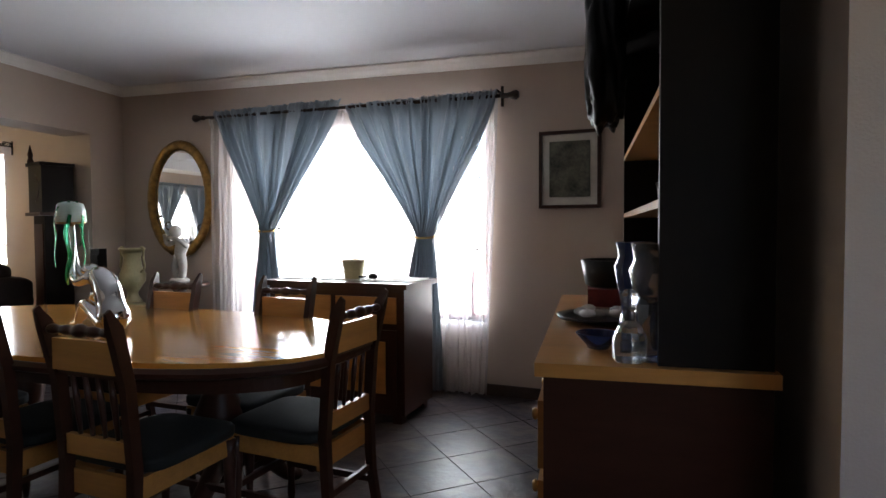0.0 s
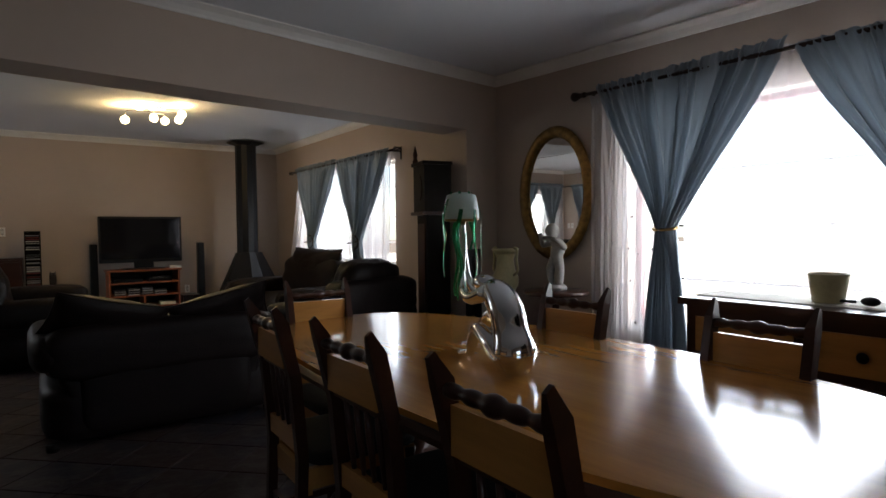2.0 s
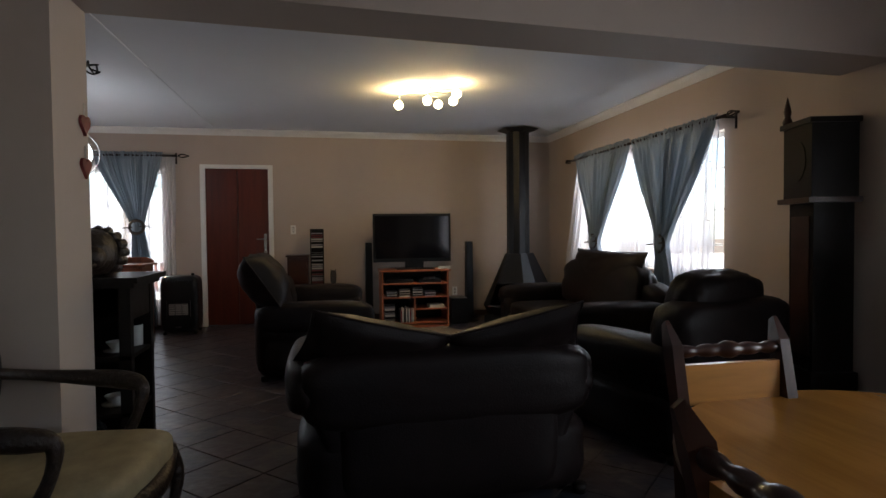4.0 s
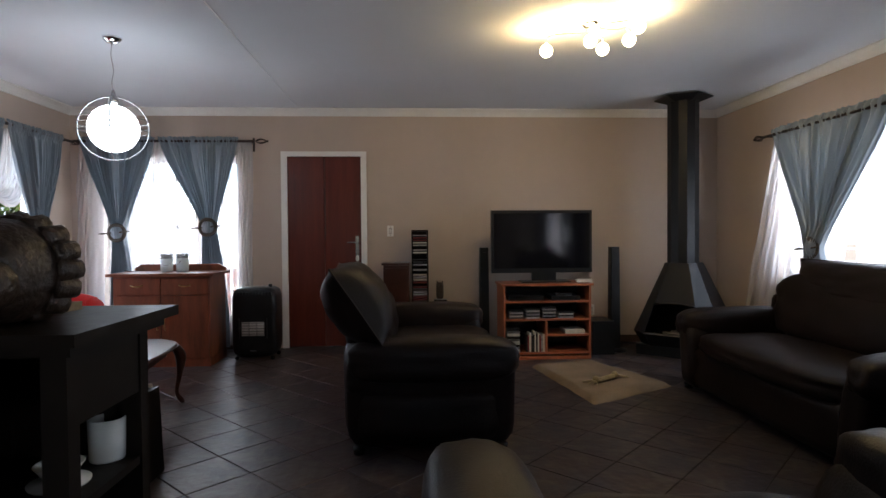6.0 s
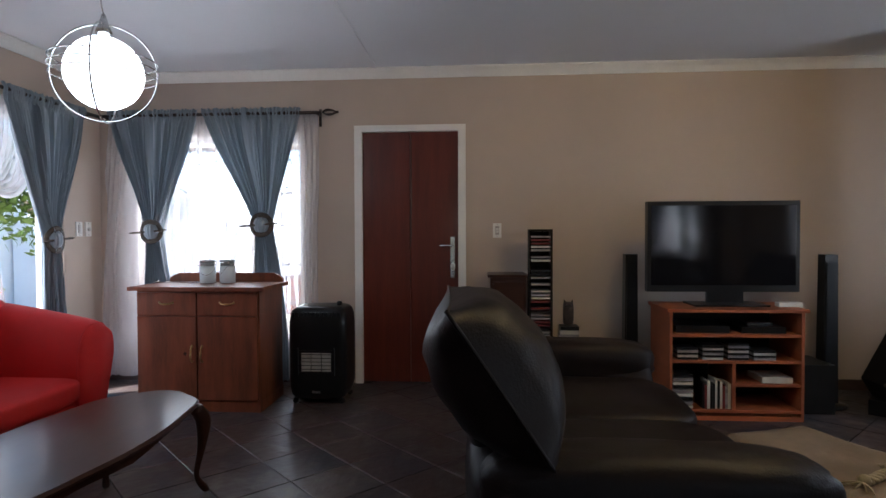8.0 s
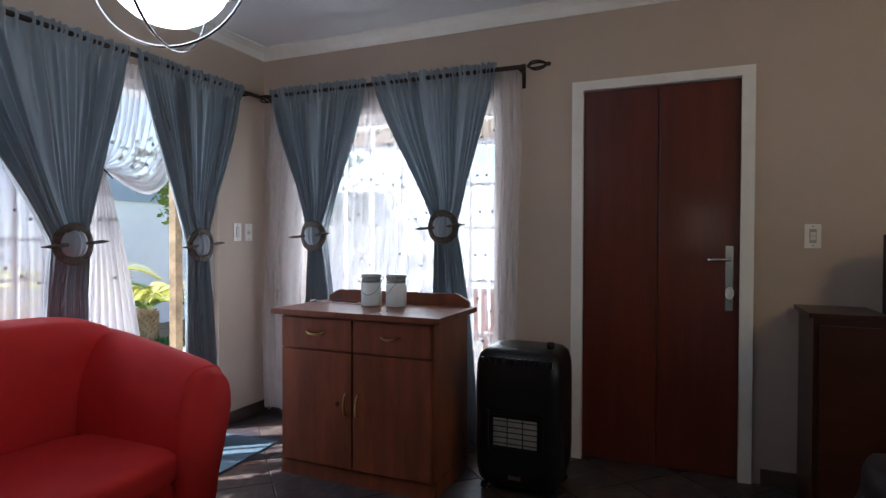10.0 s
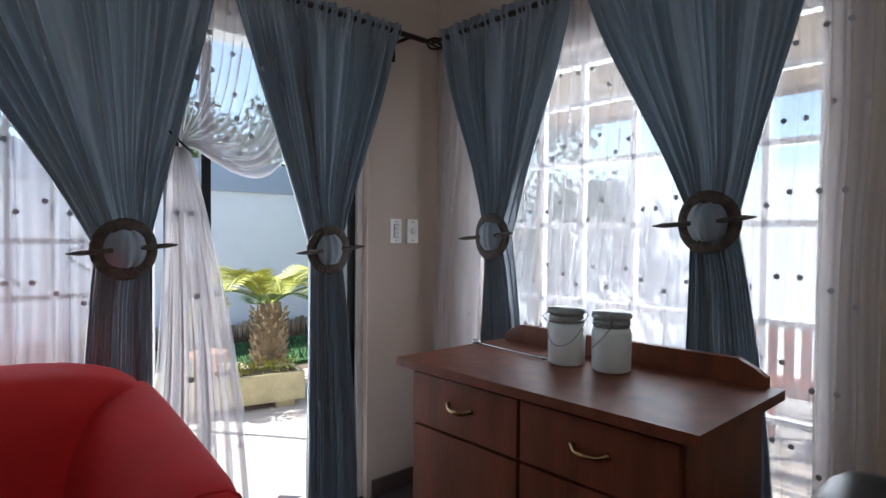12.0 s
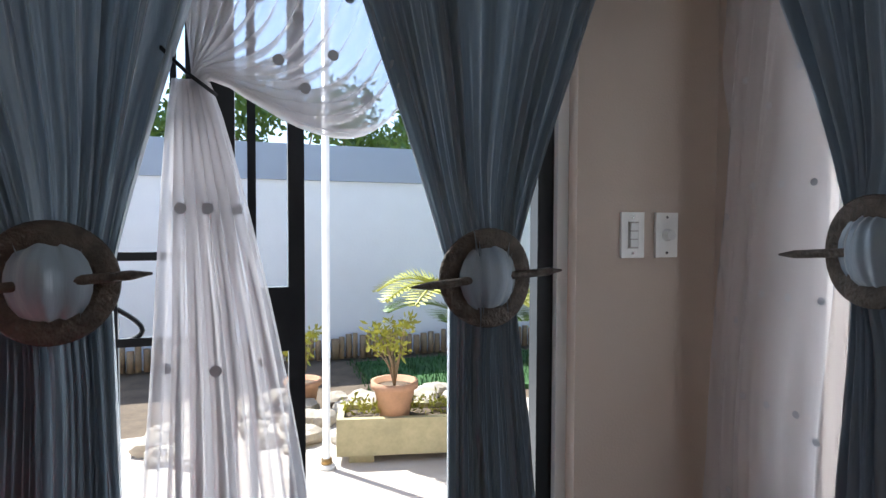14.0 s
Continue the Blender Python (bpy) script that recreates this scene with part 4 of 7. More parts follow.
# ---- dining room, along the walls ----
def sideboard():
    t = thing("sideboard", "dark wooden sideboard with honey wood drawer fronts below the dining window", "sideboard", (-1.93, 3.70, 0))
    w, d = 0.49, 0.22
    boxes("carcass", [(-w, w, -d, d, 0.06, 0.83), (-w + 0.03, -w + 0.09, -d + 0.02, -d + 0.08, 0, 0.06), (w - 0.09, w - 0.03, -d + 0.02, -d + 0.08, 0, 0.06), (-w + 0.03, -w + 0.09, d - 0.08, d - 0.02, 0, 0.06), (w - 0.09, w - 0.03, d - 0.08, d - 0.02, 0, 0.06)], DARKWOOD, t, 0.005)
    boxes("top", [(-w - 0.03, w + 0.03, -d - 0.03, d + 0.03, 0.832, 0.865)], DARKWOOD, t, 0.008)
    for i in range(2):
        x = -w + 0.05 + i * 0.46
        dr = boxes("drawer_front", [(x, x + 0.42, -d - 0.012, -d + 0.004, 0.62, 0.78)], OAK, t, 0.004)
        turned("drawer_knob", [(0.008, 0), (0.012, 0.01), (0.022, 0.022), (0.018, 0.03)], BLACKWOOD, dr, 12).matrix_basis = Matrix.Translation((x + 0.21, -d - 0.012, 0.70)) @ Matrix.Rotation(radians(90), 4, "X")
        boxes("door_panel", [(x, x + 0.42, -d - 0.012, -d + 0.004, 0.12, 0.58)], DARKWOOD, t, 0.004)
        boxes("inlay_panel", [(x + 0.07, x + 0.35, -d - 0.018, -d - 0.0125, 0.19, 0.51)], OAK, t, 0.003)
    c = boxes("table_runner", [(-0.5, 0.5, -0.13, 0.15, 0.0, 0.004)], PAPER, None, label="white lace runner lying on the sideboard", category="table runner")
    c.matrix_basis = pose(-1.93, 3.70, 0.866)
    p = turned("plant_pot", [(0.055, 0), (0.06, 0.005), (0.078, 0.12), (0.074, 0.123), (0.055, 0.02)], CREAM, None, label="empty cream ceramic pot on the sideboard", category="plant pot")
    p.matrix_basis = pose(-1.90, 3.68, 0.871)
    bm = bmesh.new()
    ball(bm, Vector((0.02, 0, 0.02)), 0.022, 1.6, 1, 0.9, 10)
    tube(bm, [(-0.03, 0, 0.015), (-0.12, 0.01, 0.012)], 0.007, 8)
    b = obj("hand_brush", bm, BLACK, None, True, label="small black brush lying beside the pot", category="brush")
    b.matrix_basis = pose(-1.76, 3.65, 0.871)


sideboard()


def oval_mirror():
    t = thing("oval_mirror", "oval wall mirror in a beaded gilt frame", "mirror", (-4.0, NY, 1.47))
    bm = bmesh.new()
    a, b = 0.335, 0.475
    n, k = 64, 10
    rings = []
    for i in range(n):
        g = 2 * math.pi * i / n
        ring = []
        for j in range(k):
            q = 2 * math.pi * j / k
            rr = 0.045 * math.cos(q)
            ring.append(bm.verts.new(((a + rr) * math.cos(g), -0.03 - 0.022 * math.sin(q) - 0.004 * (i % 2), (b + rr) * math.sin(g))))
        rings.append(ring)
    for i in range(n):
        for j in range(k):
            bm.faces.new((rings[i][j], rings[(i + 1) % n][j], rings[(i + 1) % n][(j + 1) % k], rings[i][(j + 1) % k]))
    obj("frame", bm, GOLD, t, True)
    bm = bmesh.new()
    f = [bm.verts.new((a * math.cos(2 * math.pi * i / n), -0.02, b * math.sin(2 * math.pi * i / n))) for i in range(n)]
    bm.faces.new(f)
    obj("glass", bm, MIRROR, t)
    bm = bmesh.new()
    f = bmesh.ops.create_circle(bm, cap_ends=True, radius=1, segments=48, matrix=Matrix.Translation((0, -0.006, 0)) @ Matrix.Diagonal((a, 1, b, 1)) @ Matrix.Rotation(radians(90), 4, "X"))
    obj("backboard", bm, BLACKWOOD, t)


oval_mirror()


def picture():
    t = thing("framed_picture", "dark landscape etching in a thin dark frame, pale mount", "picture", (-0.585, NY, 1.59))
    w, h = 0.205, 0.26
    boxes("frame", [(-w, w, -0.03, 0, -h, -h + 0.022), (-w, w, -0.03, 0, h - 0.022, h), (-w, -w + 0.022, -0.03, 0, -h + 0.022, h - 0.022), (w - 0.022, w, -0.03, 0, -h + 0.022, h - 0.022)], DARKWOOD, t, 0.004)
    boxes("mount", [(-w + 0.022, w - 0.022, -0.012, -0.002, -h + 0.022, h - 0.022)], PAPER, t)
    boxes("print", [(-w + 0.07, w - 0.07, -0.016, -0.0125, -h + 0.075, h - 0.07)], PIC, t)


picture()


def small_table(x, y, h, label, r=0.22):
    t = thing("side_table", label, "side table", (x, y, 0))
    turned("top", [(r - 0.01, h - 0.03), (r, h - 0.02), (r, h - 0.006), (r - 0.01, h)], DARKWOOD, t, 32)
    turned("stem", [(0.03, 0.14), (0.05, 0.2), (0.025, 0.3), (0.04, 0.45), (0.025, h - 0.1), (0.08, h - 0.031)], DARKWOOD, t, 16)
    for k in range(3):
        g = 2 * math.pi * k / 3 + 0.5
        bm = bmesh.new()
        limb(bm, [(0, 0, 0.2, 0.022), (0.1 * math.cos(g), 0.1 * math.sin(g), 0.15, 0.02), (0.2 * math.cos(g), 0.2 * math.sin(g), 0.03, 0.018), (0.24 * math.cos(g), 0.24 * math.sin(g), 0.016, 0.016)], 4, 8)
        obj("leg", bm, DARKWOOD, t, True)


small_table(-3.72, 3.98, 0.76, "small round dark wooden table below the oval mirror", 0.23)
bm = bmesh.new()
lathe(bm, [(0.075, 0), (0.08, 0.02), (0.06, 0.04)], 16)
limb(bm, [(0.02, 0, 0.03, 0.03), (0.03, 0, 0.14, 0.034), (0.01, 0.0, 0.24, 0.045), (0.02, 0, 0.30, 0.05), (0.0, 0, 0.36, 0.03)], 5, 12)
limb(bm, [(-0.03, 0.02, 0.03, 0.02), (-0.05, 0.02, 0.12, 0.03), (-0.01, 0.01, 0.22, 0.04)], 5, 10)
limb(bm, [(0.03, 0.0, 0.34, 0.025), (0.08, -0.03, 0.30, 0.02), (0.02, -0.07, 0.36, 0.016), (-0.07, -0.05, 0.37, 0.015)], 5, 8)
limb(bm, [(-0.03, 0.0, 0.34, 0.022), (-0.09, -0.01, 0.32, 0.018), (-0.10, -0.04, 0.40, 0.015)], 5, 8)
ball(bm, Vector((-0.02, -0.01, 0.42)), 0.05, 1, 1, 1.1)
obj("cherub_statue", bm, STONE, None, True, label="grey plaster cherub statue on the small round table", category="statue").matrix_basis = pose(-3.72, 3.98, 0.762, 0, 0, 20)


def urn():
    t = thing("urn_pedestal", "cream glazed urn with two handles on a turned pedestal", "urn", (-4.25, 3.98, 0))
    t.scale = (0.78, 0.78, 1.0)
    turned("pedestal", [(0.16, 0), (0.16, 0.05), (0.11, 0.08), (0.085, 0.2), (0.07, 0.42), (0.10, 0.5), (0.13, 0.54), (0.13, 0.565), (0.09, 0.58)], CREAM, t, 28)
    turned("urn_body", [(0.10, 0.585), (0.06, 0.63), (0.05, 0.66), (0.09, 0.71), (0.13, 0.76), (0.135, 0.82), (0.10, 0.88), (0.085, 0.96), (0.11, 1.02), (0.14, 1.04), (0.125, 1.045), (0.075, 0.95)], CREAM, t, 28)
    for s in (-1, 1):
        bm = bmesh.new()
        limb(bm, [(s * 0.125, 0, 0.84, 0.012), (s * 0.18, 0, 0.88, 0.012), (s * 0.165, 0, 0.96, 0.012), (s * 0.17, 0, 1.04, 0.013), (s * 0.13, 0, 1.05, 0.012)], 5, 8)
        obj("handle", bm, CREAM, t, True)


urn()


def column_speaker(x, y, h, rz, label, w=0.1):
    t = thing("column_speaker", label, "speaker", (x, y, 0), rz, group="tall speakers")
    bm = bmesh.new()
    vs = []
    for k, z in ((1.0, 0.03), (0.85, h)):
        vs.append([bm.verts.new((a * w / 2 * k, b * 0.05 * k, z)) for a, b in ((-1, -1), (1, -1), (1, 1), (-1, 1))])
    for i in range(4):
        bm.faces.new((vs[0][i], vs[0][(i + 1) % 4], vs[1][(i + 1) % 4], vs[1][i]))
    bm.faces.new(vs[0][::-1])
    bm.faces.new(vs[1])
    obj("cabinet", bm, BLACK, t, bevel=0.008)
    turned("foot", [(0.13, 0), (0.13, 0.015), (0.04, 0.03)], BLACK, t, 24)
    boxes("grille", [(-w * 0.36, w * 0.36, -0.054, -0.046, 0.3, h - 0.05)], IRON, t, 0.003)


column_speaker(-4.55, 3.90, 1.04, 10, "slim black column speaker beside the urn")
column_speaker(-9.72, 2.98, 1.06, 90, "slim black column speaker beside the television stand")
column_speaker(-9.86, 1.66, 1.06, 90, "slim black column speaker beside the television stand")


def clock():
    t = thing("longcase_clock", "tall dark carved wooden longcase clock with a peaked corner", "clock", (-5.03, 3.83, 0), -14)
    t.scale = (0.72, 0.8, 0.965)
    boxes("plinth", [(-0.2, 0.2, -0.15, 0.16, 0, 0.42)], BLACKWOOD, t, 0.01)
    boxes("trunk", [(-0.16, 0.16, -0.12, 0.15, 0.42, 1.38)], BLACKWOOD, t, 0.008)
    boxes("hood", [(-0.19, 0.19, -0.15, 0.16, 1.40, 1.82)], BLACKWOOD, t, 0.01)
    boxes("shelf_moulding", [(-0.22, 0.22, -0.18, 0.17, 1.375, 1.405)], DARKWOOD, t, 0.006)
    boxes("cornice", [(-0.21, 0.21, -0.17, 0.17, 1.82, 1.85)], BLACKWOOD, t, 0.006)
    turned("finial", [(0.03, 1.85), (0.035, 1.87), (0.02, 1.9), (0.028, 1.93), (0.002, 2.02)], DARKWOOD, t, 12, at=(-0.18, -0.13, 0))
    bm = bmesh.new()
    lathe(bm, [(0.12, 0), (0.12, 0.008)], 32, m=Matrix.Translation((0, -0.15, 1.62)) @ Matrix.Rotation(radians(90), 4, "X"))
    obj("dial", bm, BLACKWOOD, t)
    boxes("trunk_door", [(-0.12, 0.12, -0.13, -0.121, 0.5, 1.3)], DARKWOOD, t, 0.003)


clock()


# ---- dresser with its hutch ----
def dresser():
    t = thing("kitchen_dresser", "dark wooden dresser with honey wood top and open shelves", "dresser", (-0.085, 2.46, 0), 7)
    d, l = 0.25, 0.70
    boxes("carcass", [(-d, d, -l, l, 0.0, 0.84)], DARKWOOD, t, 0.006)
    boxes("worktop", [(-d - 0.02, d + 0.01, -l - 0.02, l + 0.02, 0.842, 0.875)], OAK, t, 0.006)
    for j in range(3):
        for i in range(2):
            y = -l + 0.03 + i * 0.68
            z = 0.60 - 0.2 * j
            f = boxes("drawer_front", [(-d - 0.016, -d - 0.001, y, y + 0.64, z, z + 0.17)], OAK, t, 0.004)
            for s in (0.16, 0.48):
                k = turned("drawer_knob", [(0.008, 0), (0.01, 0.01), (0.018, 0.02), (0.012, 0.028)], BRASS, f, 12)
                k.matrix_basis = Matrix.Translation((-d - 0.016, y + s, z + 0.085)) @ Matrix.Rotation(radians(-90), 4, "Y")
    boxes("hutch_side", [(-d + 0.26, d, -l + 0.0, -l + 0.025, 0.877, 2.12)], BLACKWOOD, t, 0.004)
    boxes("hutch_side", [(-d + 0.26, d, l - 0.025, l, 0.877, 2.12)], BLACKWOOD, t, 0.004)
    boxes("hutch_back", [(d - 0.012, d, -l + 0.025, l - 0.025, 0.877, 2.12)], BLACKWOOD, t)
    for z in (1.24, 1.50):
        boxes("shelf", [(-d + 0.26, d - 0.012, -l + 0.025, l - 0.025, z, z + 0.02)], OAK, t, 0.003)
    boxes("hutch_cabinet", [(-d + 0.24, d, -l - 0.005, l + 0.005, 1.98, 2.14)], BLACKWOOD, t, 0.006)
    o = t.matrix_basis
    P = lambda x, y, z: o @ Matrix.Translation((x, y, z))
    for x, y, z, r, h, m, lab in ((0.02, -0.5, 1.262, 0.04, 0.06, WHITECER, "small white cup on the dresser shelf"), (0.02, -0.3, 1.262, 0.035, 0.07, CLEARGLASS, "small clear glass on the dresser shelf"),
                                  (0.02, 0.0, 1.262, 0.03, 0.09, BLUEGLASS, "small blue bottle on the dresser shelf"), (0.02, -0.1, 1.522, 0.03, 0.07, REDPAINT, "small red figurine on the top dresser shelf"),
                                  (0.03, -0.35, 1.522, 0.028, 0.08, CLEARGLASS, "small glass on the top dresser shelf"), (0.03, 0.2, 1.522, 0.03, 0.06, LEAF, "small green pot on the top dresser shelf")):
        turned("ornament", [(r * 0.7, 0), (r * 0.8, 0.004), (r, h * 0.6), (r * 0.9, h)], m, None, 16, label=lab, category="ornament").matrix_basis = P(x + 0.09, y, z)
    # tray with crockery, basket, vases
    bm = bmesh.new()
    lathe(bm, [(0.10, 0), (0.15, 0.01), (0.155, 0.02), (0.13, 0.014)], 28)
    obj("serving_tray", bm, BLACK, None, True, label="round dark serving tray on the dresser", category="tray").matrix_basis = P(-0.10, -0.05, 0.877)
    rnd = random.Random(4)
    for i in range(9):
        bm = bmesh.new()
        ball(bm, Vector((0, 0, 0.016)), 0.02, 1.3, 1, 0.7, 8)
        obj("shell", bm, (WHITECER, PAPER, STONE)[i % 3], None, True, label="small pale shell on the round tray", category="shell", group="shells").matrix_basis = P(-0.10 + rnd.uniform(-0.08, 0.08), -0.05 + rnd.uniform(-0.08, 0.08), 0.893)
    boxes("wooden_box", [(-0.09, 0.09, -0.12, 0.12, 0, 0.07)], REDPAINT, None, 0.006, label="red-brown wooden box on the dresser", category="box").matrix_basis = P(-0.06, 0.42, 0.877)
    turned("basket", [(0.08, 0), (0.1, 0.01), (0.12, 0.11), (0.11, 0.115), (0.09, 0.03)], BLACK, None, 24, label="black basket standing on the wooden box", category="basket").matrix_basis = P(-0.06, 0.42, 0.948)
    for dx, dy, m, lab in ((-0.10, -0.50, BLUEGLASS, "tall blue glass vase on the dresser"), (-0.07, -0.63, CLEARGLASS, "tall clear cut glass vase on the dresser")):
        turned("glass_vase", [(0.05, 0), (0.055, 0.01), (0.03, 0.06), (0.045, 0.15), (0.065, 0.24), (0.05, 0.27), (0.06, 0.31), (0.055, 0.312), (0.045, 0.27), (0.058, 0.24), (0.04, 0.15)], m, None, 20, label=lab, category="vase", group="glass vases").matrix_basis = P(dx + 0.07, dy, 0.877) @ Matrix.Diagonal((0.8, 0.8, 0.9, 1))
    turned("blue_bowl", [(0.04, 0), (0.045, 0.01), (0.085, 0.05), (0.08, 0.052), (0.04, 0.015)], BLUEGLASS, None, 24, label="blue glass bowl in front of the vases", category="bowl").matrix_basis = P(-0.12, -0.52, 0.877) @ Matrix.Diagonal((0.7, 0.7, 0.8, 1))
    # bag hanging from the hutch
    bag = thing("hanging_bag", "black cloth bag with a silver strap hanging from the dresser", "bag")
    bag.matrix_basis = P(-0.03, 0.40, 1.90)
    bm = bmesh.new()
    cushion(bm, -0.13, 0.02, -0.15, 0.14, -0.28, 0.30, 0.62, 12, wrinkle=0.22, seed=3)
    obj("body", bm, BLACK, bag, True)
    bm = bmesh.new()
    limb(bm, [(-0.06, -0.06, 0.28, 0.008), (-0.09, -0.10, 0.16, 0.008), (-0.07, -0.11, 0.0, 0.008), (-0.10, -0.09, -0.16, 0.008)], 6, 8)
    limb(bm, [(-0.05, 0.07, 0.26, 0.007), (-0.10, 0.09, 0.1, 0.007), (-0.09, 0.08, -0.1, 0.007)], 6, 8)
    obj("strap", bm, STEEL, bag, True)
    bm = bmesh.new()
    limb(bm, [(-0.02, 0.0, 0.22, 0.05), (-0.02, 0.0, 0.3, 0.03), (0.02, 0.0, 0.38, 0.015)], 4, 8)
    obj("gathered_neck", bm, BLACK, bag, True)
    # cut glass in front of the vases
    for k, (x, y, r, h, m, lab) in enumerate(((-0.02, -0.46, 0.045, 0.15, CLEARGLASS, "clear cut glass decanter with a ball stopper on the dresser"), (-0.05, -0.66, 0.04, 0.12, CLEARGLASS, "squat clear cut glass decanter with a ball stopper on the dresser"),
                                              (-0.02, -0.40, 0.035, 0.2, BLUEGLASS, "slim blue glass bottle with a stopper on the dresser"))):
        t2 = thing("glass_decanter", lab, "decanter", group="decanters")
        t2.matrix_basis = P(x, y, 0.877)
        bm = bmesh.new()
        lathe(bm, [(r * 0.85, 0), (r, 0.008), (r * 1.02, h * 0.45), (r * 0.7, h * 0.7), (r * 0.35, h * 0.8), (r * 0.35, h), (r * 0.55, h + 0.006)], 12)
        obj("bottle", bm, m, t2, False)
        bm = bmesh.new()
        ball(bm, Vector((0, 0, h + 0.03)), 0.024, n=8)
        obj("stopper", bm, m, t2, False)
    turned("glass_dish", [(0.06, 0), (0.062, 0.004), (0.07, 0.055), (0.066, 0.055), (0.057, 0.008)], CLEARGLASS, None, 20, label="small clear glass dish on the dresser shelf", category="dish").matrix_basis = P(0.10, -0.42, 1.262)
    for k, (y, m) in enumerate(((-0.22, WHITECER), (-0.02, REDPAINT), (0.10, WHITECER), (0.34, CLEARGLASS))):
        t2 = thing("small_figurine", "small %s figurine on the top dresser shelf" % ("white ceramic", "red painted", "white ceramic", "clear glass")[k], "figurine", group="shelf figurines")
        t2.matrix_basis = P(0.09, y, 1.522)
        bm = bmesh.new()
        lathe(bm, [(0.02, 0), (0.022, 0.006), (0.012, 0.03), (0.018, 0.05), (0.008, 0.066)], 12)
        ball(bm, Vector((0, 0, 0.074)), 0.013, n=8)
        obj("figure", bm, m, t2, True)


dresser()


# ---- living room, west wall ----
def pine_cabinet():
    t = thing("pine_cabinet", "red pine cabinet with two drawers above two doors", "cabinet", (-9.33, -1.37, 0), 90)
    w, d = 0.43, 0.44
    boxes("carcass", [(-w, w, 0.0, d, 0.06, 0.83), (-w - 0.005, w + 0.005, -0.005, d, 0, 0.075)], PINE, t, 0.005)
    bm = bmesh.new()
    box(bm, -w - 0.045, w + 0.045, -0.045, d + 0.02, 0.832, 0.858)
    obj("top", bm, PINE, t, bevel=0.011)
    bm = bmesh.new()
    out = [(-w - 0.01, 0.858), (w + 0.01, 0.858), (w + 0.01, 0.885), (w - 0.02, 0.905), (w - 0.06, 0.925), (-w + 0.06, 0.925), (-w + 0.02, 0.905), (-w - 0.01, 0.885)]
    a = [bm.verts.new((x, d - 0.005, z)) for x, z in out]
    b = [bm.verts.new((x, d + 0.018, z)) for x, z in out]
    bm.faces.new(a)
    bm.faces.new(b[::-1])
    for i in range(8):
        bm.faces.new((a[i], a[(i + 1) % 8], b[(i + 1) % 8], b[i]))
    obj("back_rail", bm, PINE, t, bevel=0.004)

    def pull(parent, x, z, upright):
        bm = bmesh.new()
        if upright:
            limb(bm, [(x, -0.018, z + 0.055, 0.008), (x, -0.038, z + 0.035, 0.005), (x, -0.043, z, 0.007), (x, -0.038, z - 0.035, 0.005), (x, -0.018, z - 0.055, 0.008)], 4, 8)
        else:
            limb(bm, [(x - 0.05, -0.018, z + 0.006, 0.008), (x - 0.03, -0.036, z - 0.002, 0.005), (x, -0.042, z - 0.004, 0.007), (x + 0.03, -0.036, z - 0.002, 0.005), (x + 0.05, -0.018, z + 0.006, 0.008)], 4, 8)
        obj("handle", bm, BRASS, parent, True, label="aged brass bow handle")
    for s in (-1, 1):
        xa, xb = (-w + 0.008, -0.006) if s < 0 else (0.006, w - 0.008)
        f = boxes("drawer", [(xa, xb, -0.018, 0.0, 0.665, 0.818)], PINE, t, 0.005)
        pull(f, (xa + xb) / 2, 0.745, False)
        f = boxes("door", [(xa, xb, -0.018, 0.0, 0.085, 0.655)], PINE, t, 0.006)
        pull(f, s * 0.035, 0.40, True)
        if s < 0:
            bm = bmesh.new()
            lathe(bm, [(0.012, 0), (0.012, 0.002)], 10, m=Matrix.Translation((-0.085, -0.0185, 0.40)) @ Matrix.Rotation(radians(90), 4, "X"))
            obj("lock_escutcheon", bm, DARKWOOD, f)


pine_cabinet()


def jar(x, y, rz, label):
    t = thing("clip_jar", label, "jar", (x, y, 0.859), rz, group="clip jars")
    turned("glass_body", [(0.048, 0), (0.055, 0.006), (0.056, 0.11), (0.05, 0.125)], FROST, t, 28)
    turned("collar", [(0.052, 0.126), (0.053, 0.142), (0.05, 0.15)], JARLID, t, 28)
    turned("lid", [(0.056, 0.152), (0.058, 0.158), (0.055, 0.168), (0.03, 0.173)], JARLID, t, 28)
    bm = bmesh.new()
    tube(bm, [(0.056, 0, 0.13), (0.068, 0, 0.15), (0.06, 0, 0.165)], 0.002, 6)
    tube(bm, [(-0.056, -0.02, 0.125), (-0.072, -0.02, 0.14), (-0.07, 0.02, 0.15), (-0.056, 0.02, 0.155)], 0.002, 6)
    tube(bm, [(0.057 * math.cos(a), 0.057 * math.sin(a), 0.13 - 0.07 * math.sin(-a) ** 1) for a in [-i * math.pi / 12 for i in range(13)]], 0.0016, 6)
    tube(bm, [(0.0545 * math.cos(a), 0.0545 * math.sin(a), 0.135) for a in [i * math.pi / 12 for i in range(25)]], 0.0018, 6)
    obj("wire_clip", bm, STEEL, t, True)


jar(-9.62, -1.44, 100, "frosted white glass jar with grey clip lid on the pine cabinet")
jar(-9.64, -1.30, 30, "frosted white glass jar with grey clip lid on the pine cabinet")
bm = bmesh.new()
limb(bm, [(0, -0.16, 0.006, 0.004), (0, -0.05, 0.006, 0.0025), (0, 0.08, 0.006, 0.0025), (0, 0.15, 0.006, 0.004)], 3, 8)
ball(bm, Vector((0, -0.17, 0.01)), 0.013, 1.1, 1.6, 0.7, 8)
ball(bm, Vector((0.012, -0.16, 0.01)), 0.008, 1, 1.4, 0.8, 8)
ball(bm, Vector((0, 0.155, 0.008)), 0.008, 1, 1.6, 0.8, 8)
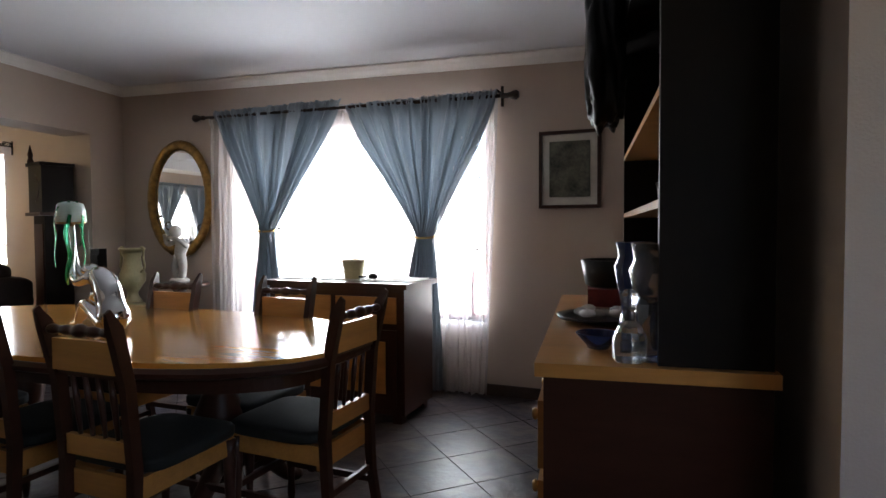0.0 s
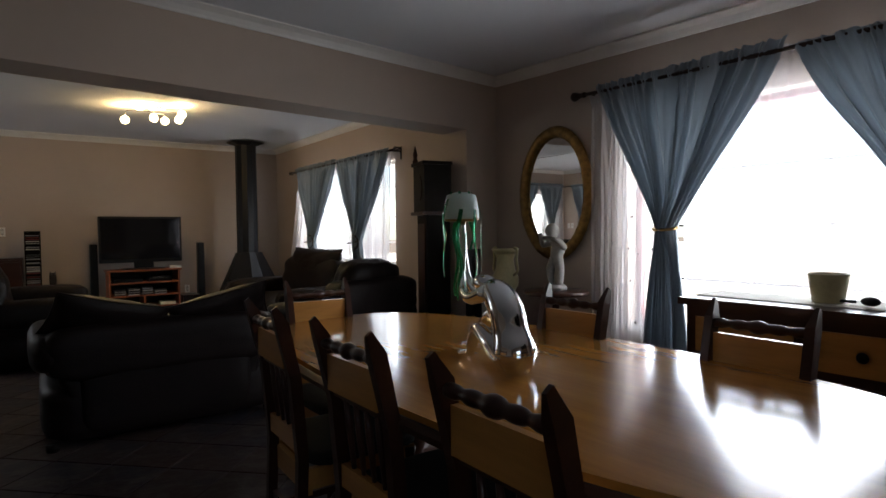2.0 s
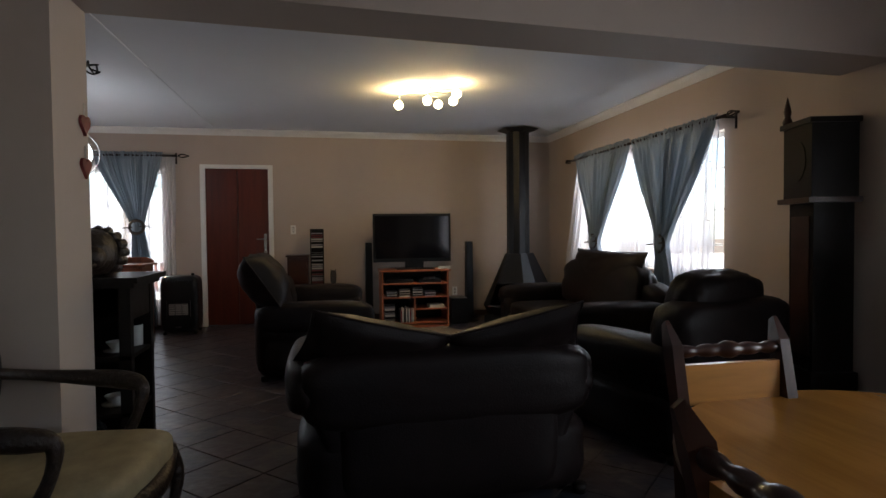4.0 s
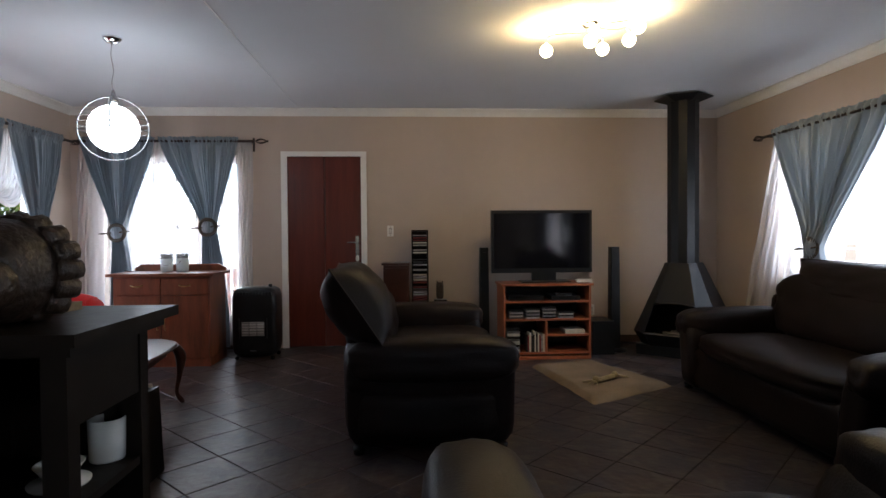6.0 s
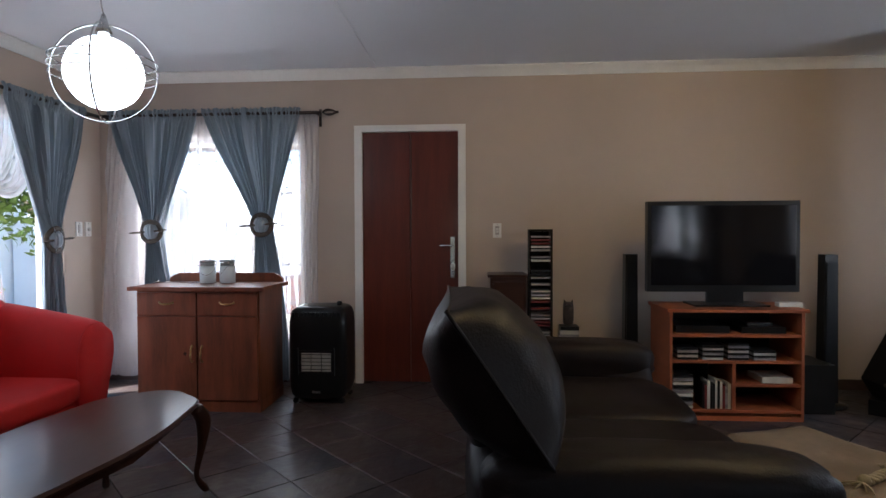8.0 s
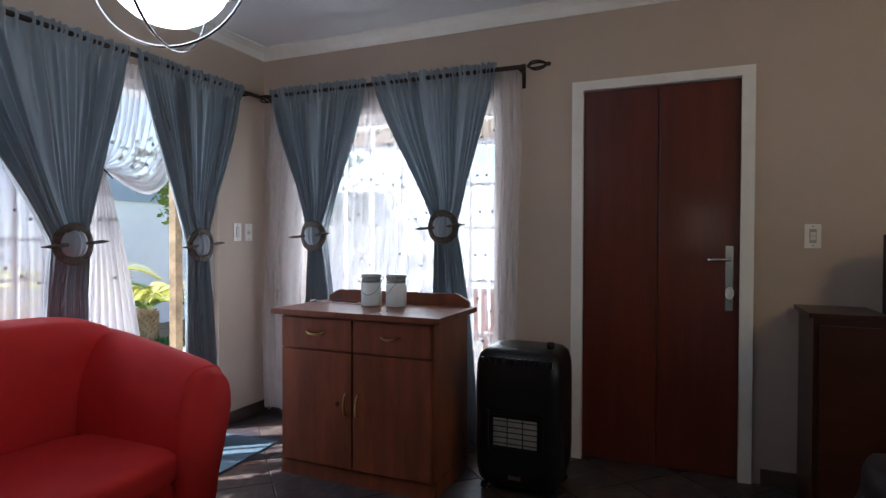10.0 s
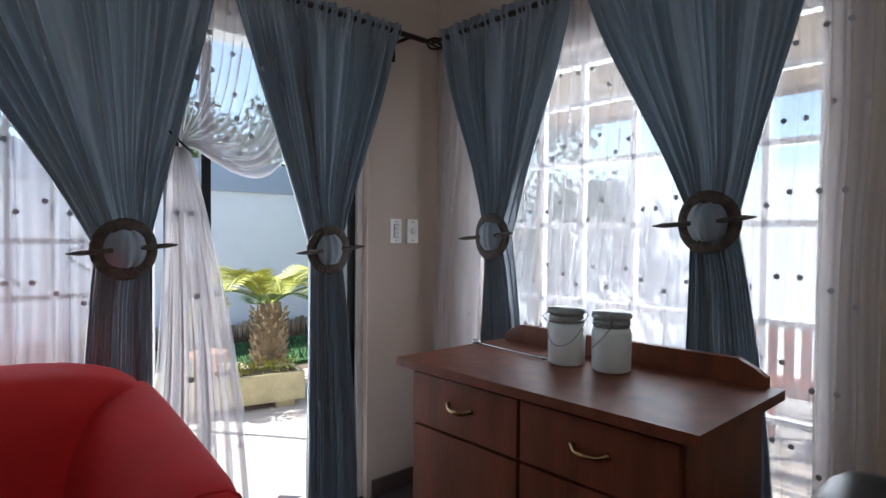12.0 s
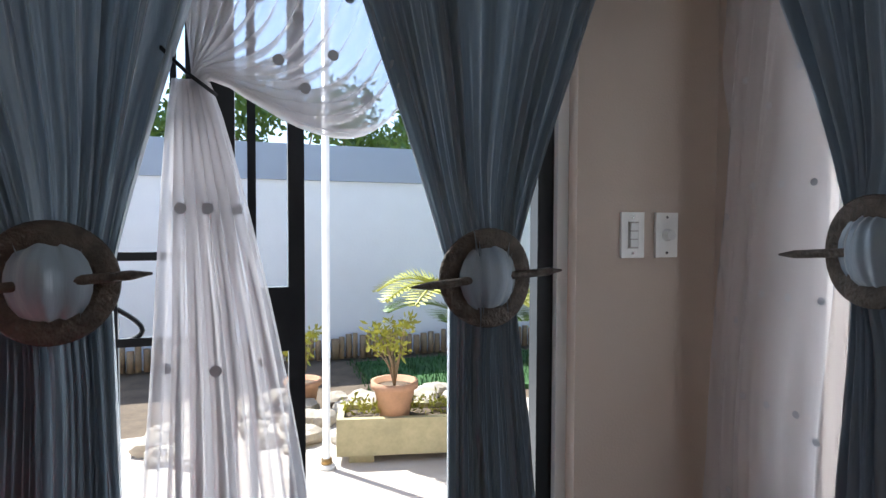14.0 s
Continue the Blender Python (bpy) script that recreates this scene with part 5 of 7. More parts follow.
obj("silver_candle_snuffer", bm, STEEL, None, True, label="slender silver candle snuffer lying on the pine cabinet", category="candle snuffer").matrix_basis = pose(-9.61, -1.66, 0.859, 0, 0, -6)


def heater():
    t = thing("gas_heater", "black mobile gas heater with a barred front panel", "heater", (-9.50, -0.60, 0), 90)
    bm = bmesh.new()
    cushion(bm, -0.21, 0.21, 0.0, 0.36, 0.03, 0.70, 0.08, 8)
    obj("body", bm, BLACK, t, True)
    boxes("vent_slat", [(-0.17 + 0.03 * i, -0.155 + 0.03 * i, -0.003, 0.01, 0.63, 0.66) for i in range(12)], IRON, t, 0.001)
    boxes("heating_panel", [(-0.105, -0.04, -0.004, 0.01, 0.245, 0.375), (-0.034, 0.034, -0.004, 0.01, 0.245, 0.375), (0.04, 0.105, -0.004, 0.01, 0.245, 0.375)], STONE, t, 0.002)
    for i in range(7):
        boxes("guard_bar", [(-0.13, 0.13, -0.016, -0.012, 0.235 + 0.026 * i, 0.239 + 0.026 * i)], IRON, t)
    for s in (-1, 1):
        boxes("guard_post", [(s * 0.13 - 0.004, s * 0.13 + 0.004, -0.02, 0.004, 0.22, 0.41)], IRON, t)
    turned("control_knob", [(0.018, 0.70), (0.02, 0.72), (0.015, 0.73)], BLACK, t, 12, at=(0.14, 0.12, 0))
    boxes("badge", [(-0.03, 0.03, -0.005, 0.004, 0.09, 0.11)], STEEL, t)
    bm = bmesh.new()
    for x in (-0.17, 0.17):
        for y in (0.06, 0.3):
            bm = bmesh.new()
            ball(bm, Vector((x, y, 0.022)), 0.022, n=8)
            obj("castor", bm, BLACK, t)


heater()


def plate_switch(name, at, rz, n, label):
    t = thing(name, label, "light switch", at, rz, group="switches")
    boxes("cover_plate", [(-0.034, 0.034, -0.008, 0, -0.058, 0.058)], WHITE, t, 0.004)
    if n:
        boxes("surround", [(-0.015, 0.015, -0.0105, -0.0082, -0.034, 0.034)], STONE, t)
        for i in range(n):
            z = (i - (n - 1) / 2) * 0.021
            boxes("rocker", [(-0.011, 0.011, -0.015, -0.0108, z - 0.009, z + 0.009)], WHITECER, t, 0.002)
    else:
        bm = bmesh.new()
        lathe(bm, [(0.016, 0), (0.013, 0.018)], 16, m=Matrix.Translation((0, -0.008, 0)) @ Matrix.Rotation(radians(90), 4, "X"))
        obj("dial", bm, WHITECER, t)
    bm = bmesh.new()
    for z in (-0.046, 0.046):
        lathe(bm, [(0.004, 0), (0.003, 0.002)], 8, m=Matrix.Translation((0, -0.008, z)) @ Matrix.Rotation(radians(90), 4, "X"))
    obj("screw", bm, STEEL, t)


plate_switch("light_switch", (-9.88, SY, 1.262), 180, 3, "white three-way light switch beside the sliding door")
plate_switch("dimmer_switch", (-9.985, SY, 1.262), 180, 0, "white dimmer switch with a round dial near the corner")
plate_switch("light_switch", (WX, 0.69, 1.24), 90, 2, "white light switch beside the front door")
plate_switch("wall_socket", (WX, 2.88, 0.36), 90, 1, "white wall socket behind the speaker")


def tv_stand():
    t = thing("television_stand", "orange-brown wooden television stand with open shelves of discs and players", "tv stand", (-9.33, 2.20, 0), 90)
    w, d = 0.42, 0.42
    boxes("side_panel", [(-w, -w + 0.018, 0, d, 0.03, 0.70)], PINEB, t, 0.002)
    boxes("side_panel", [(w - 0.018, w, 0, d, 0.03, 0.70)], PINEB, t, 0.002)
    boxes("top_board", [(-w - 0.02, w + 0.02, -0.02, d, 0.702, 0.722)], PINEB, t, 0.004)
    boxes("back_board", [(-w + 0.018, w - 0.018, d - 0.008, d, 0.03, 0.70)], BLACK, t)
    for z in (0.05, 0.37, 0.54):
        boxes("shelf", [(-w + 0.018, w - 0.018, 0.005, d - 0.008, z, z + 0.018)], PINEB, t, 0.002)
    boxes("plinth", [(-w, w, 0.0, d, 0.0, 0.03)], PINEB, t)
    boxes("divider", [(-0.02, 0.0, 0.01, d - 0.01, 0.068, 0.37)], PINEB, t)
    boxes("small_shelf", [(0.0, w - 0.018, 0.01, d - 0.01, 0.22, 0.236)], PINEB, t)
    o = t.matrix_basis
    rnd = random.Random(7)

    def put(name, x0, x1, y0, y1, z0, z1, m, lab, cat, group=""):
        boxes(name, [(-(x1 - x0) / 2, (x1 - x0) / 2, -(y1 - y0) / 2, (y1 - y0) / 2, 0, z1 - z0)], m, None, 0.002, label=lab, category=cat, group=group).matrix_basis = o @ Matrix.Translation(((x0 + x1) / 2, (y0 + y1) / 2, z0))
    put("disc_player", -0.36, -0.02, 0.06, 0.34, 0.5585, 0.605, BLACK, "flat black disc player on the television stand", "disc player")
    put("set_top_box", 0.05, 0.33, 0.05, 0.3, 0.5585, 0.60, BLACK, "black set-top box on the television stand", "set-top box")
    put("set_top_box", 0.10, 0.26, 0.08, 0.25, 0.601, 0.625, STEEL, "small silver box standing on a black box", "set-top box")
    x = -0.36
    for k, (n, bw) in enumerate(((5, 0.14), (6, 0.14), (7, 0.14), (4, 0.15))):
        for i in range(n):
            put("disc_case", x, x + bw - 0.01, 0.03, 0.16, 0.3885 + 0.0155 * i, 0.3885 + 0.0155 * i + 0.014, (BLACK, STONE, BLACK, BOOKS)[(i + k) % 4], "disc case lying in a stack on the shelf", "disc case", "disc cases")
        x += bw + 0.02
    x = -0.20
    for i in range(11):
        h = rnd.uniform(0.15, 0.2)
        wd = rnd.uniform(0.012, 0.018)
        put("book", x, x + wd, 0.03, 0.16, 0.0685, 0.0685 + h, (BLACK, PAPER, REDPAINT, BLUEGLASS, BOOKS)[rnd.randrange(5)], "slim upright book on the low shelf", "book", "books")
        x += wd + 0.001
    for i in range(9):
        put("disc_case", -0.385, -0.26, 0.03, 0.16, 0.0685 + 0.0255 * i, 0.0685 + 0.0255 * i + 0.018, (PAPER, BOOKS, BLACK)[i % 3], "disc case lying in a stack on the shelf", "disc case", "disc cases")
    put("paper_stack", 0.18, 0.37, 0.04, 0.25, 0.2365, 0.275, PAPER, "short stack of pale papers on the small shelf", "papers")


tv_stand()


def television():
    t = thing("television", "large flat black television on a low glass foot", "television", (-9.56, 2.22, 0.723), 90)
    boxes("bezel", [(-0.525, 0.475, -0.02, 0.04, 0.09, 0.705)], BLACK, t, 0.008)
    boxes("screen", [(-0.50, 0.45, -0.024, -0.0205, 0.135, 0.675)], SCREEN, t)
    boxes("stand_neck", [(-0.12, 0.12, 0.0, 0.03, 0.012, 0.12)], BLACK, t, 0.005)
    boxes("stand_foot", [(-0.24, 0.24, -0.12, 0.12, 0.0, 0.012)], BLACK, t, 0.004)
    boxes("small_light", [(0.19, 0.34, -0.11, -0.05, 0.0, 0.03)], PAPER, None, 0.003, label="small white box on the television stand", category="box").matrix_basis = t.matrix_basis @ Matrix.Translation((0.11, 0, 0))


television()
boxes("subwoofer", [(-0.11, 0.11, -0.16, 0.16, 0, 0.33)], BLACK, None, 0.01, label="small black subwoofer standing beside the television stand", category="speaker").matrix_basis = pose(-9.66, 2.80, 0, 0, 0, 90)


def cd_tower():
    t = thing("disc_tower", "tall narrow dark rack filled with music discs", "cd rack", (-9.86, 1.0, 0), 90)
    boxes("side", [(-0.085, -0.072, -0.08, 0.08, 0, 1.23), (0.072, 0.085, -0.08, 0.08, 0, 1.23), (-0.072, 0.072, 0.07, 0.08, 0, 1.23), (-0.085, 0.085, -0.085, 0.08, 1.23, 1.245), (-0.1, 0.1, -0.09, 0.085, -0.0, 0.02)], BLACKWOOD, t)
    rnd = random.Random(3)
    cols = (BOOKS, STONE, BLACK, PAPER, REDPAINT, BOOKS)
    for i in range(46):
        if rnd.random() < 0.12:
            continue
        z = 0.05 + 0.0252 * i
        boxes("disc", [(-0.07, 0.07, -0.068 + rnd.uniform(-0.006, 0.004), 0.065, z, z + 0.0115)], cols[rnd.randrange(6)], t)


cd_tower()
t = thing("small_cupboard", "small dark wooden cupboard beside the disc rack", "cupboard", (-9.90, 0.77, 0), 90)
boxes("body", [(-0.14, 0.12, -0.14, 0.2, 0, 0.89)], DARKWOOD, t, 0.004)
boxes("top", [(-0.16, 0.125, -0.16, 0.21, 0.892, 0.912)], DARKWOOD, t, 0.005)
boxes("door", [(-0.12, 0.10, -0.155, -0.141, 0.05, 0.86)], DARKWOOD, t, 0.004)
t = thing("disc_stack_box", "low grey stack of disc cases under a carved owl", "disc cases", (-9.80, 1.20, 0), 90)
for i in range(18):
    boxes("disc_case", [(-0.07 + 0.004 * (i % 3), 0.07, -0.06, 0.06, 0.03 * i, 0.03 * i + 0.027)], (BOOKS, STONE, BLACK)[i % 3], t)
bm = bmesh.new()
cushion(bm, -0.038, 0.038, -0.03, 0.03, 0, 0.17, 0.5, 8)
for s in (-1, 1):
    ball(bm, Vector((s * 0.018, -0.026, 0.14)), 0.014, n=8)
    limb(bm, [(s * 0.022, -0.01, 0.15, 0.012), (s * 0.03, -0.01, 0.185, 0.004)], 3, 6)
obj("owl_carving", bm, CARVED, None, True, label="small dark carved wooden owl standing on disc cases", category="carving").matrix_basis = pose(-9.80, 1.20, 0.541, 0, 0, 90)


def fireplace():
    t = thing("freestanding_fireplace", "black steel freestanding fireplace with a flared hood and a tall flue", "fireplace", (-9.50, 3.60, 0), 48)
    boxes("hearth", [(-0.36, 0.36, -0.30, 0.34, 0.0, 0.10)], IRON, t, 0.008)
    bm = bmesh.new()
    n = 6
    lv = [(0.10, 0.36, 0.30), (0.22, 0.42, 0.36), (0.52, 0.30, 0.27), (0.90, 0.15, 0.15)]
    rings = []
    for z, a, b in lv:
        rings.append([bm.verts.new((x * a, y * b, z)) for x, y in ((-1, -0.55), (-0.62, -1), (0.62, -1), (1, -0.55), (1, 1), (-1, 1))])
    for k, (p, q) in enumerate(zip(rings, rings[1:])):
        for i in range(n):
            if k == 1 and i == 1:
                continue
            bm.faces.new((p[i], p[(i + 1) % n], q[(i + 1) % n], q[i]))
    bm.faces.new(rings[-1])
    obj("hood", bm, IRON, t)
    boxes("firebox_back", [(-0.28, 0.28, 0.1, 0.12, 0.1, 0.55)], BLACK, t)
    boxes("opening_rim", [(-0.27, 0.27, -0.37, -0.345, 0.215, 0.235)], STEEL, t, 0.003)
    bm = bmesh.new()
    tube(bm, [(-0.20 + 0.04 * i, -0.285 + 0.0, 0.50 + 0.02 * math.sin(i * math.pi / 10)) for i in range(11)], 0.009, 6)
    obj("arched_trim", bm, IRON, t, True)
    turned("flue", [(0.15, 0.90), (0.15, CZ - 0.03)], IRON, t, 12, smooth=False)
    bm = bmesh.new()
    lathe(bm, [(0.15, CZ - 0.07), (0.27, CZ - 0.028), (0.27, CZ - 0.02)], 6, m=Matrix.Rotation(radians(15), 4, "Z"))
    obj("ceiling_collar", bm, IRON, t)
    bm = bmesh.new()
    for i in range(4):
        tube(bm, [(-0.2 + 0.02 * i, -0.1 + 0.06 * i, 0.14 + 0.035 * (i % 2)), (0.2 - 0.03 * i, -0.12 + 0.07 * i, 0.14 + 0.035 * (i % 2))], 0.032, 8)
    obj("log", bm, STONE, t, True)


fireplace()


def floor_mat():
    bm = bmesh.new()
    cs = [(-9.02, 1.98), (-7.85, 2.17), (-8.28, 2.92), (-9.20, 2.52)]
    n = 22
    rows = []
    for i in range(n + 1):
        row = []
        for j in range(n + 1):
            u, v = i / n, j / n
            x = (1 - u) * (1 - v) * cs[0][0] + u * (1 - v) * cs[1][0] + u * v * cs[2][0] + (1 - u) * v * cs[3][0]
            y = (1 - u) * (1 - v) * cs[0][1] + u * (1 - v) * cs[1][1] + u * v * cs[2][1] + (1 - u) * v * cs[3][1]
            e = min(u, 1 - u, v, 1 - v) * n
            z = 0.045 * min(1, (e / 1.5)) ** 0.5 + 0.008 * noise.noise(Vector((x * 5, y * 5, 1)))
            row.append(bm.verts.new((x + 0.02 * noise.noise(Vector((x * 4, y * 4, 0))), y, max(0.001, z))))
        rows.append(row)
    for a, b in zip(rows, rows[1:]):
        for j in range(n):
            bm.faces.new((a[j], a[j + 1], b[j + 1], b[j]))
    obj("pet_mat", bm, BEIGE, None, True, label="flat beige padded pet mat lying on the tiles", category="pet mat")
    bm = bmesh.new()
    rnd = random.Random(5)
    for k in range(3):
        limb(bm, [(0.02 * math.sin(i * 2.1 + k * 2), -0.12 + 0.04 * i, 0.014 + 0.01 * math.cos(i * 2.1 + k * 2), 0.011) for i in range(7)], 4, 6)
    for s in (-1, 1):
        ball(bm, Vector((0, s * 0.12, 0.024)), 0.028, n=10)
        for q in range(9):
            a = q * 0.7 - 2.8
            limb(bm, [(0, s * 0.14, 0.02, 0.005), (0.05 * math.sin(a), s * (0.17 + 0.02 * math.cos(a)), 0.012, 0.004), (0.075 * math.sin(a), s * (0.2 + 0.02 * math.cos(a)), 0.004, 0.002)], 2, 5)
    obj("rope_toy", bm, GOLDCLOTH, None, True, label="knotted rope dog toy lying on the beige mat", category="dog toy").matrix_basis = pose(-8.35, 2.42, 0.046, 0, 0, 35)


floor_mat()


# ---- red sofa, coffee table, console ----
def red_sofa():
    t = thing("red_sofa", "bright red fabric sofa with flared curved arms", "sofa", (-7.86, -2.30, 0), 180)
    # faces north; origin at the middle of its back
    w, d = 0.855, 0.78
    bm = bmesh.new()
    cushion(bm, -w + 0.16, w - 0.16, -d + 0.04, 0.0, 0.08, 0.34, 0.15, 8)
    obj("base", bm, REDCLOTH, t, True)
    bm = bmesh.new()
    cushion(bm, -w + 0.22, w - 0.22, -d, -0.18, 0.32, 0.46, 0.4, 12)
    obj("seat_cushion", bm, REDCLOTH, t, True)
    bm = bmesh.new()
    m = Matrix.Translation((0, -0.05, 0.44)) @ Matrix.Rotation(radians(7), 4, "X")
    cushion(bm, -w + 0.03, w - 0.03, -0.14, 0.10, -0.36, 0.47, 0.45, 16, m=m)
    obj("backrest", bm, REDCLOTH, t, True)
    for s in (-1, 1):
        bm = bmesh.new()
        secs, seam = [], []
        for j in range(15):
            k = j / 14
            y = -0.08 - k * (d - 0.09)
            top = 0.84 - 0.12 * k ** 1.2
            ends = 1 - 0.10 * max(0.0, (k - 0.86) / 0.14) ** 2 - 0.05 * max(0.0, (0.1 - k) / 0.1) ** 2
            ring = []
            for i in range(28):
                a = 2 * math.pi * i / 28
                cx = math.copysign(abs(math.cos(a)) ** 0.6, math.cos(a))
                cz = math.copysign(abs(math.sin(a)) ** 0.75, math.sin(a))
                z = 0.08 + (top - 0.08) * (1 + cz * ends) / 2
                h = (z - 0.08) / (top - 0.08)
                half = 0.085 + 0.045 * max(0.0, min(1.0, (h - 0.35) / 0.4))
                ring.append(bm.verts.new((s * (w - 0.20 + 0.075 * h ** 1.6 + half * cx * ends), y, z)))
            secs.append(ring)
            if j == 13:
                seam = [v.co * 1.0 for v in ring]
        for p, q in zip(secs, secs[1:]):
            for i in range(28):
                bm.faces.new((p[i], p[(i + 1) % 28], q[(i + 1) % 28], q[i]))
        bm.faces.new(secs[0][::-1])
        bm.faces.new(secs[-1])
        arm = obj("armrest", bm, REDCLOTH, t, True)
        bm = bmesh.new()
        tube(bm, seam + [seam[0]], 0.004, 6)
        obj("piping", bm, REDCLOTH, arm, True)
    for x in (-w + 0.22, w - 0.22):
        for y in (-d + 0.1, -0.1):
            turned("foot", [(0.02, 0), (0.03, 0.085)], BLACKWOOD, t, 10, (x, y, 0))


red_sofa()


def coffee_table():
    t = thing("coffee_table", "dark polished coffee table with a shaped top and carved cabriole legs", "coffee table", (-7.58, -0.97, 0), 0)
    a, b = 0.66, 0.30
    bm = bmesh.new()
    lv = [(-0.03, 0.418), (0.0, 0.425), (0.004, 0.435), (-0.006, 0.446)]
    rings = []
    for k, z in lv:
        ring = []
        for i in range(72):
            g = 2 * math.pi * i / 72
            e = 2 / 2.5
            wob = 1 + 0.02 * math.cos(8 * g)
            ring.append(bm.verts.new(((a + k) * wob * math.copysign(abs(math.cos(g)) ** e, math.cos(g)), (b + k) * wob * math.copysign(abs(math.sin(g)) ** e, math.sin(g)), z)))
        rings.append(ring)
    for p, q in zip(rings, rings[1:]):
        for i in range(72):
            bm.faces.new((p[i], p[(i + 1) % 72], q[(i + 1) % 72], q[i]))
    bm.faces.new(rings[0][::-1])
    bm.faces.new(rings[-1])
    obj("tabletop", bm, DARKWOOD, t)
    bm = bmesh.new()
    ring = []
    for i in range(72):
        g = 2 * math.pi * i / 72
        e = 2 / 2.5
        x, y = (a - 0.07) * math.copysign(abs(math.cos(g)) ** e, math.cos(g)), (b - 0.06) * math.copysign(abs(math.sin(g)) ** e, math.sin(g))
        zl = 0.355 + 0.022 * abs(math.sin(4 * g))
        ring.append((bm.verts.new((x, y, 0.417)), bm.verts.new((x, y, zl)), bm.verts.new((x * 0.97, y * 0.94, zl)), bm.verts.new((x * 0.97, y * 0.94, 0.417))))
    for i in range(72):
        p, q = ring[i], ring[(i + 1) % 72]
        for k in range(4):
            bm.faces.new((p[k], q[k], q[(k + 1) % 4], p[(k + 1) % 4]))
    obj("apron", bm, DARKWOOD, t)
    for sx in (-1, 1):
        for sy in (-1, 1):
            bm = bmesh.new()
            x, y = sx * (a - 0.15), sy * (b - 0.08)
            limb(bm, [(x, y, 0.41, 0.03), (x + sx * 0.03, y + sy * 0.02, 0.34, 0.036), (x + sx * 0.02, y + sy * 0.015, 0.22, 0.02), (x + sx * 0.0, y, 0.1, 0.013), (x + sx * 0.03, y + sy * 0.02, 0.03, 0.018), (x + sx * 0.045, y + sy * 0.03, 0.012, 0.012)], 5, 10)
            obj("leg", bm, DARKWOOD, t, True)


coffee_table()


def console():
    t = thing("console_cabinet", "black wooden console cabinet with a moulded top and open shelves", "console", (-5.285, 0.065, 0))
    # along x; its open front faces north
    w, d = 0.19, 0.19
    for x in (-w + 0.02, w - 0.06):
        boxes("post", [(x, x + 0.04, d - 0.06, d - 0.01, 0.0, 0.95)], BLACKWOOD, t, 0.005)
        boxes("post", [(x, x + 0.04, -d + 0.01, -d + 0.06, 0.0, 0.95)], BLACKWOOD, t, 0.005)
    boxes("side_panel", [(-w + 0.025, -w + 0.045, -d + 0.06, d - 0.06, 0.08, 0.95)], BLACKWOOD, t)
    boxes("back_panel", [(-w + 0.06, w - 0.06, -d + 0.02, -d + 0.035, 0.08, 0.95)], BLACKWOOD, t)
    boxes("apron", [(-w + 0.06, w - 0.06, d - 0.04, d - 0.015, 0.80, 0.95)], BLACKWOOD, t)
    for z in (0.10, 0.36, 0.62):
        boxes("shelf", [(-w + 0.045, w - 0.02, -d + 0.035, d - 0.015, z, z + 0.02)], BLACKWOOD, t, 0.003)
    boxes("top", [(-w - 0.05, w + 0.04, -d - 0.02, d + 0.04, 0.975, 1.0)], BLACKWOOD, t, 0.009)
    boxes("top_moulding", [(-w - 0.02, w + 0.01, -d, d + 0.015, 0.952, 0.974)], BLACKWOOD, t, 0.008)
    # carved lion head, small red figure, books, mug and saucer
    bm = bmesh.new()
    ball(bm, Vector((0, 0, 0.11)), 0.11, 1.25, 0.9, 1.0, 20)
    ball(bm, Vector((0.10, 0.02, 0.09)), 0.065, 1.1, 1, 0.9, 14)
    for k in range(16):
        g = 2 * math.pi * k / 16
        limb(bm, [(-0.02, 0.09 * math.cos(g), 0.11 + 0.09 * math.sin(g), 0.03), (-0.06, 0.12 * math.cos(g), 0.11 + max(-0.09, 0.11 * math.sin(g)), 0.02)], 3, 8)
    ball(bm, Vector((0.15, 0.02, 0.06)), 0.035, 1, 1.2, 0.6, 10)
    obj("lion_carving", bm, CARVED, None, True, label="dark carved wooden lion head on the console", category="carving").matrix_basis = pose(-5.21, 0.07, 1.0)
    bm = bmesh.new()
    limb(bm, [(0, 0, 0.0, 0.05), (0.01, 0, 0.08, 0.055), (0, 0, 0.16, 0.045), (0, 0, 0.2, 0.02)], 5, 12)
    limb(bm, [(0.0, 0.04, 0.15, 0.02), (-0.05, 0.07, 0.10, 0.018), (-0.09, 0.03, 0.12, 0.012)], 4, 8)
    ball(bm, Vector((0, 0, 0.235)), 0.038, n=12)
    obj("seated_figure", bm, REDPAINT, None, True, label="small painted seated figure in red on the console", category="figurine").matrix_basis = pose(-5.39, 0.05, 1.0) @ Matrix.Diagonal((0.6, 0.6, 0.6, 1))
    boxes("book", [(-0.09, 0.09, -0.06, 0.06, 0, 0.02)], LOGS, None, 0.003, label="thin brown book lying on the console", category="book").matrix_basis = pose(-5.42, 0.02, 1.0, 0, 0, 85) @ Matrix.Diagonal((0.7, 0.7, 1, 1))
    mug = turned("mug", [(0.038, 0), (0.04, 0.005), (0.042, 0.1), (0.038, 0.101), (0.036, 0.01)], WHITECER, None, 24, label="white ceramic mug on the open shelf", category="mug")
    mug.matrix_basis = pose(-5.40, 0.17, 0.641)
    for z, x, y in ((0.641, -5.26, 0.14), (0.381, -5.28, 0.12)):
        turned("cup", [(0.06, 0), (0.062, 0.006), (0.025, 0.01), (0.05, 0.045), (0.048, 0.046), (0.022, 0.014)], WHITECER, None, 20, label="white cup and saucer on the open shelf", category="cup", group="cups").matrix_basis = pose(x, y, z)
    bm = bmesh.new()
    rnd = random.Random(8)
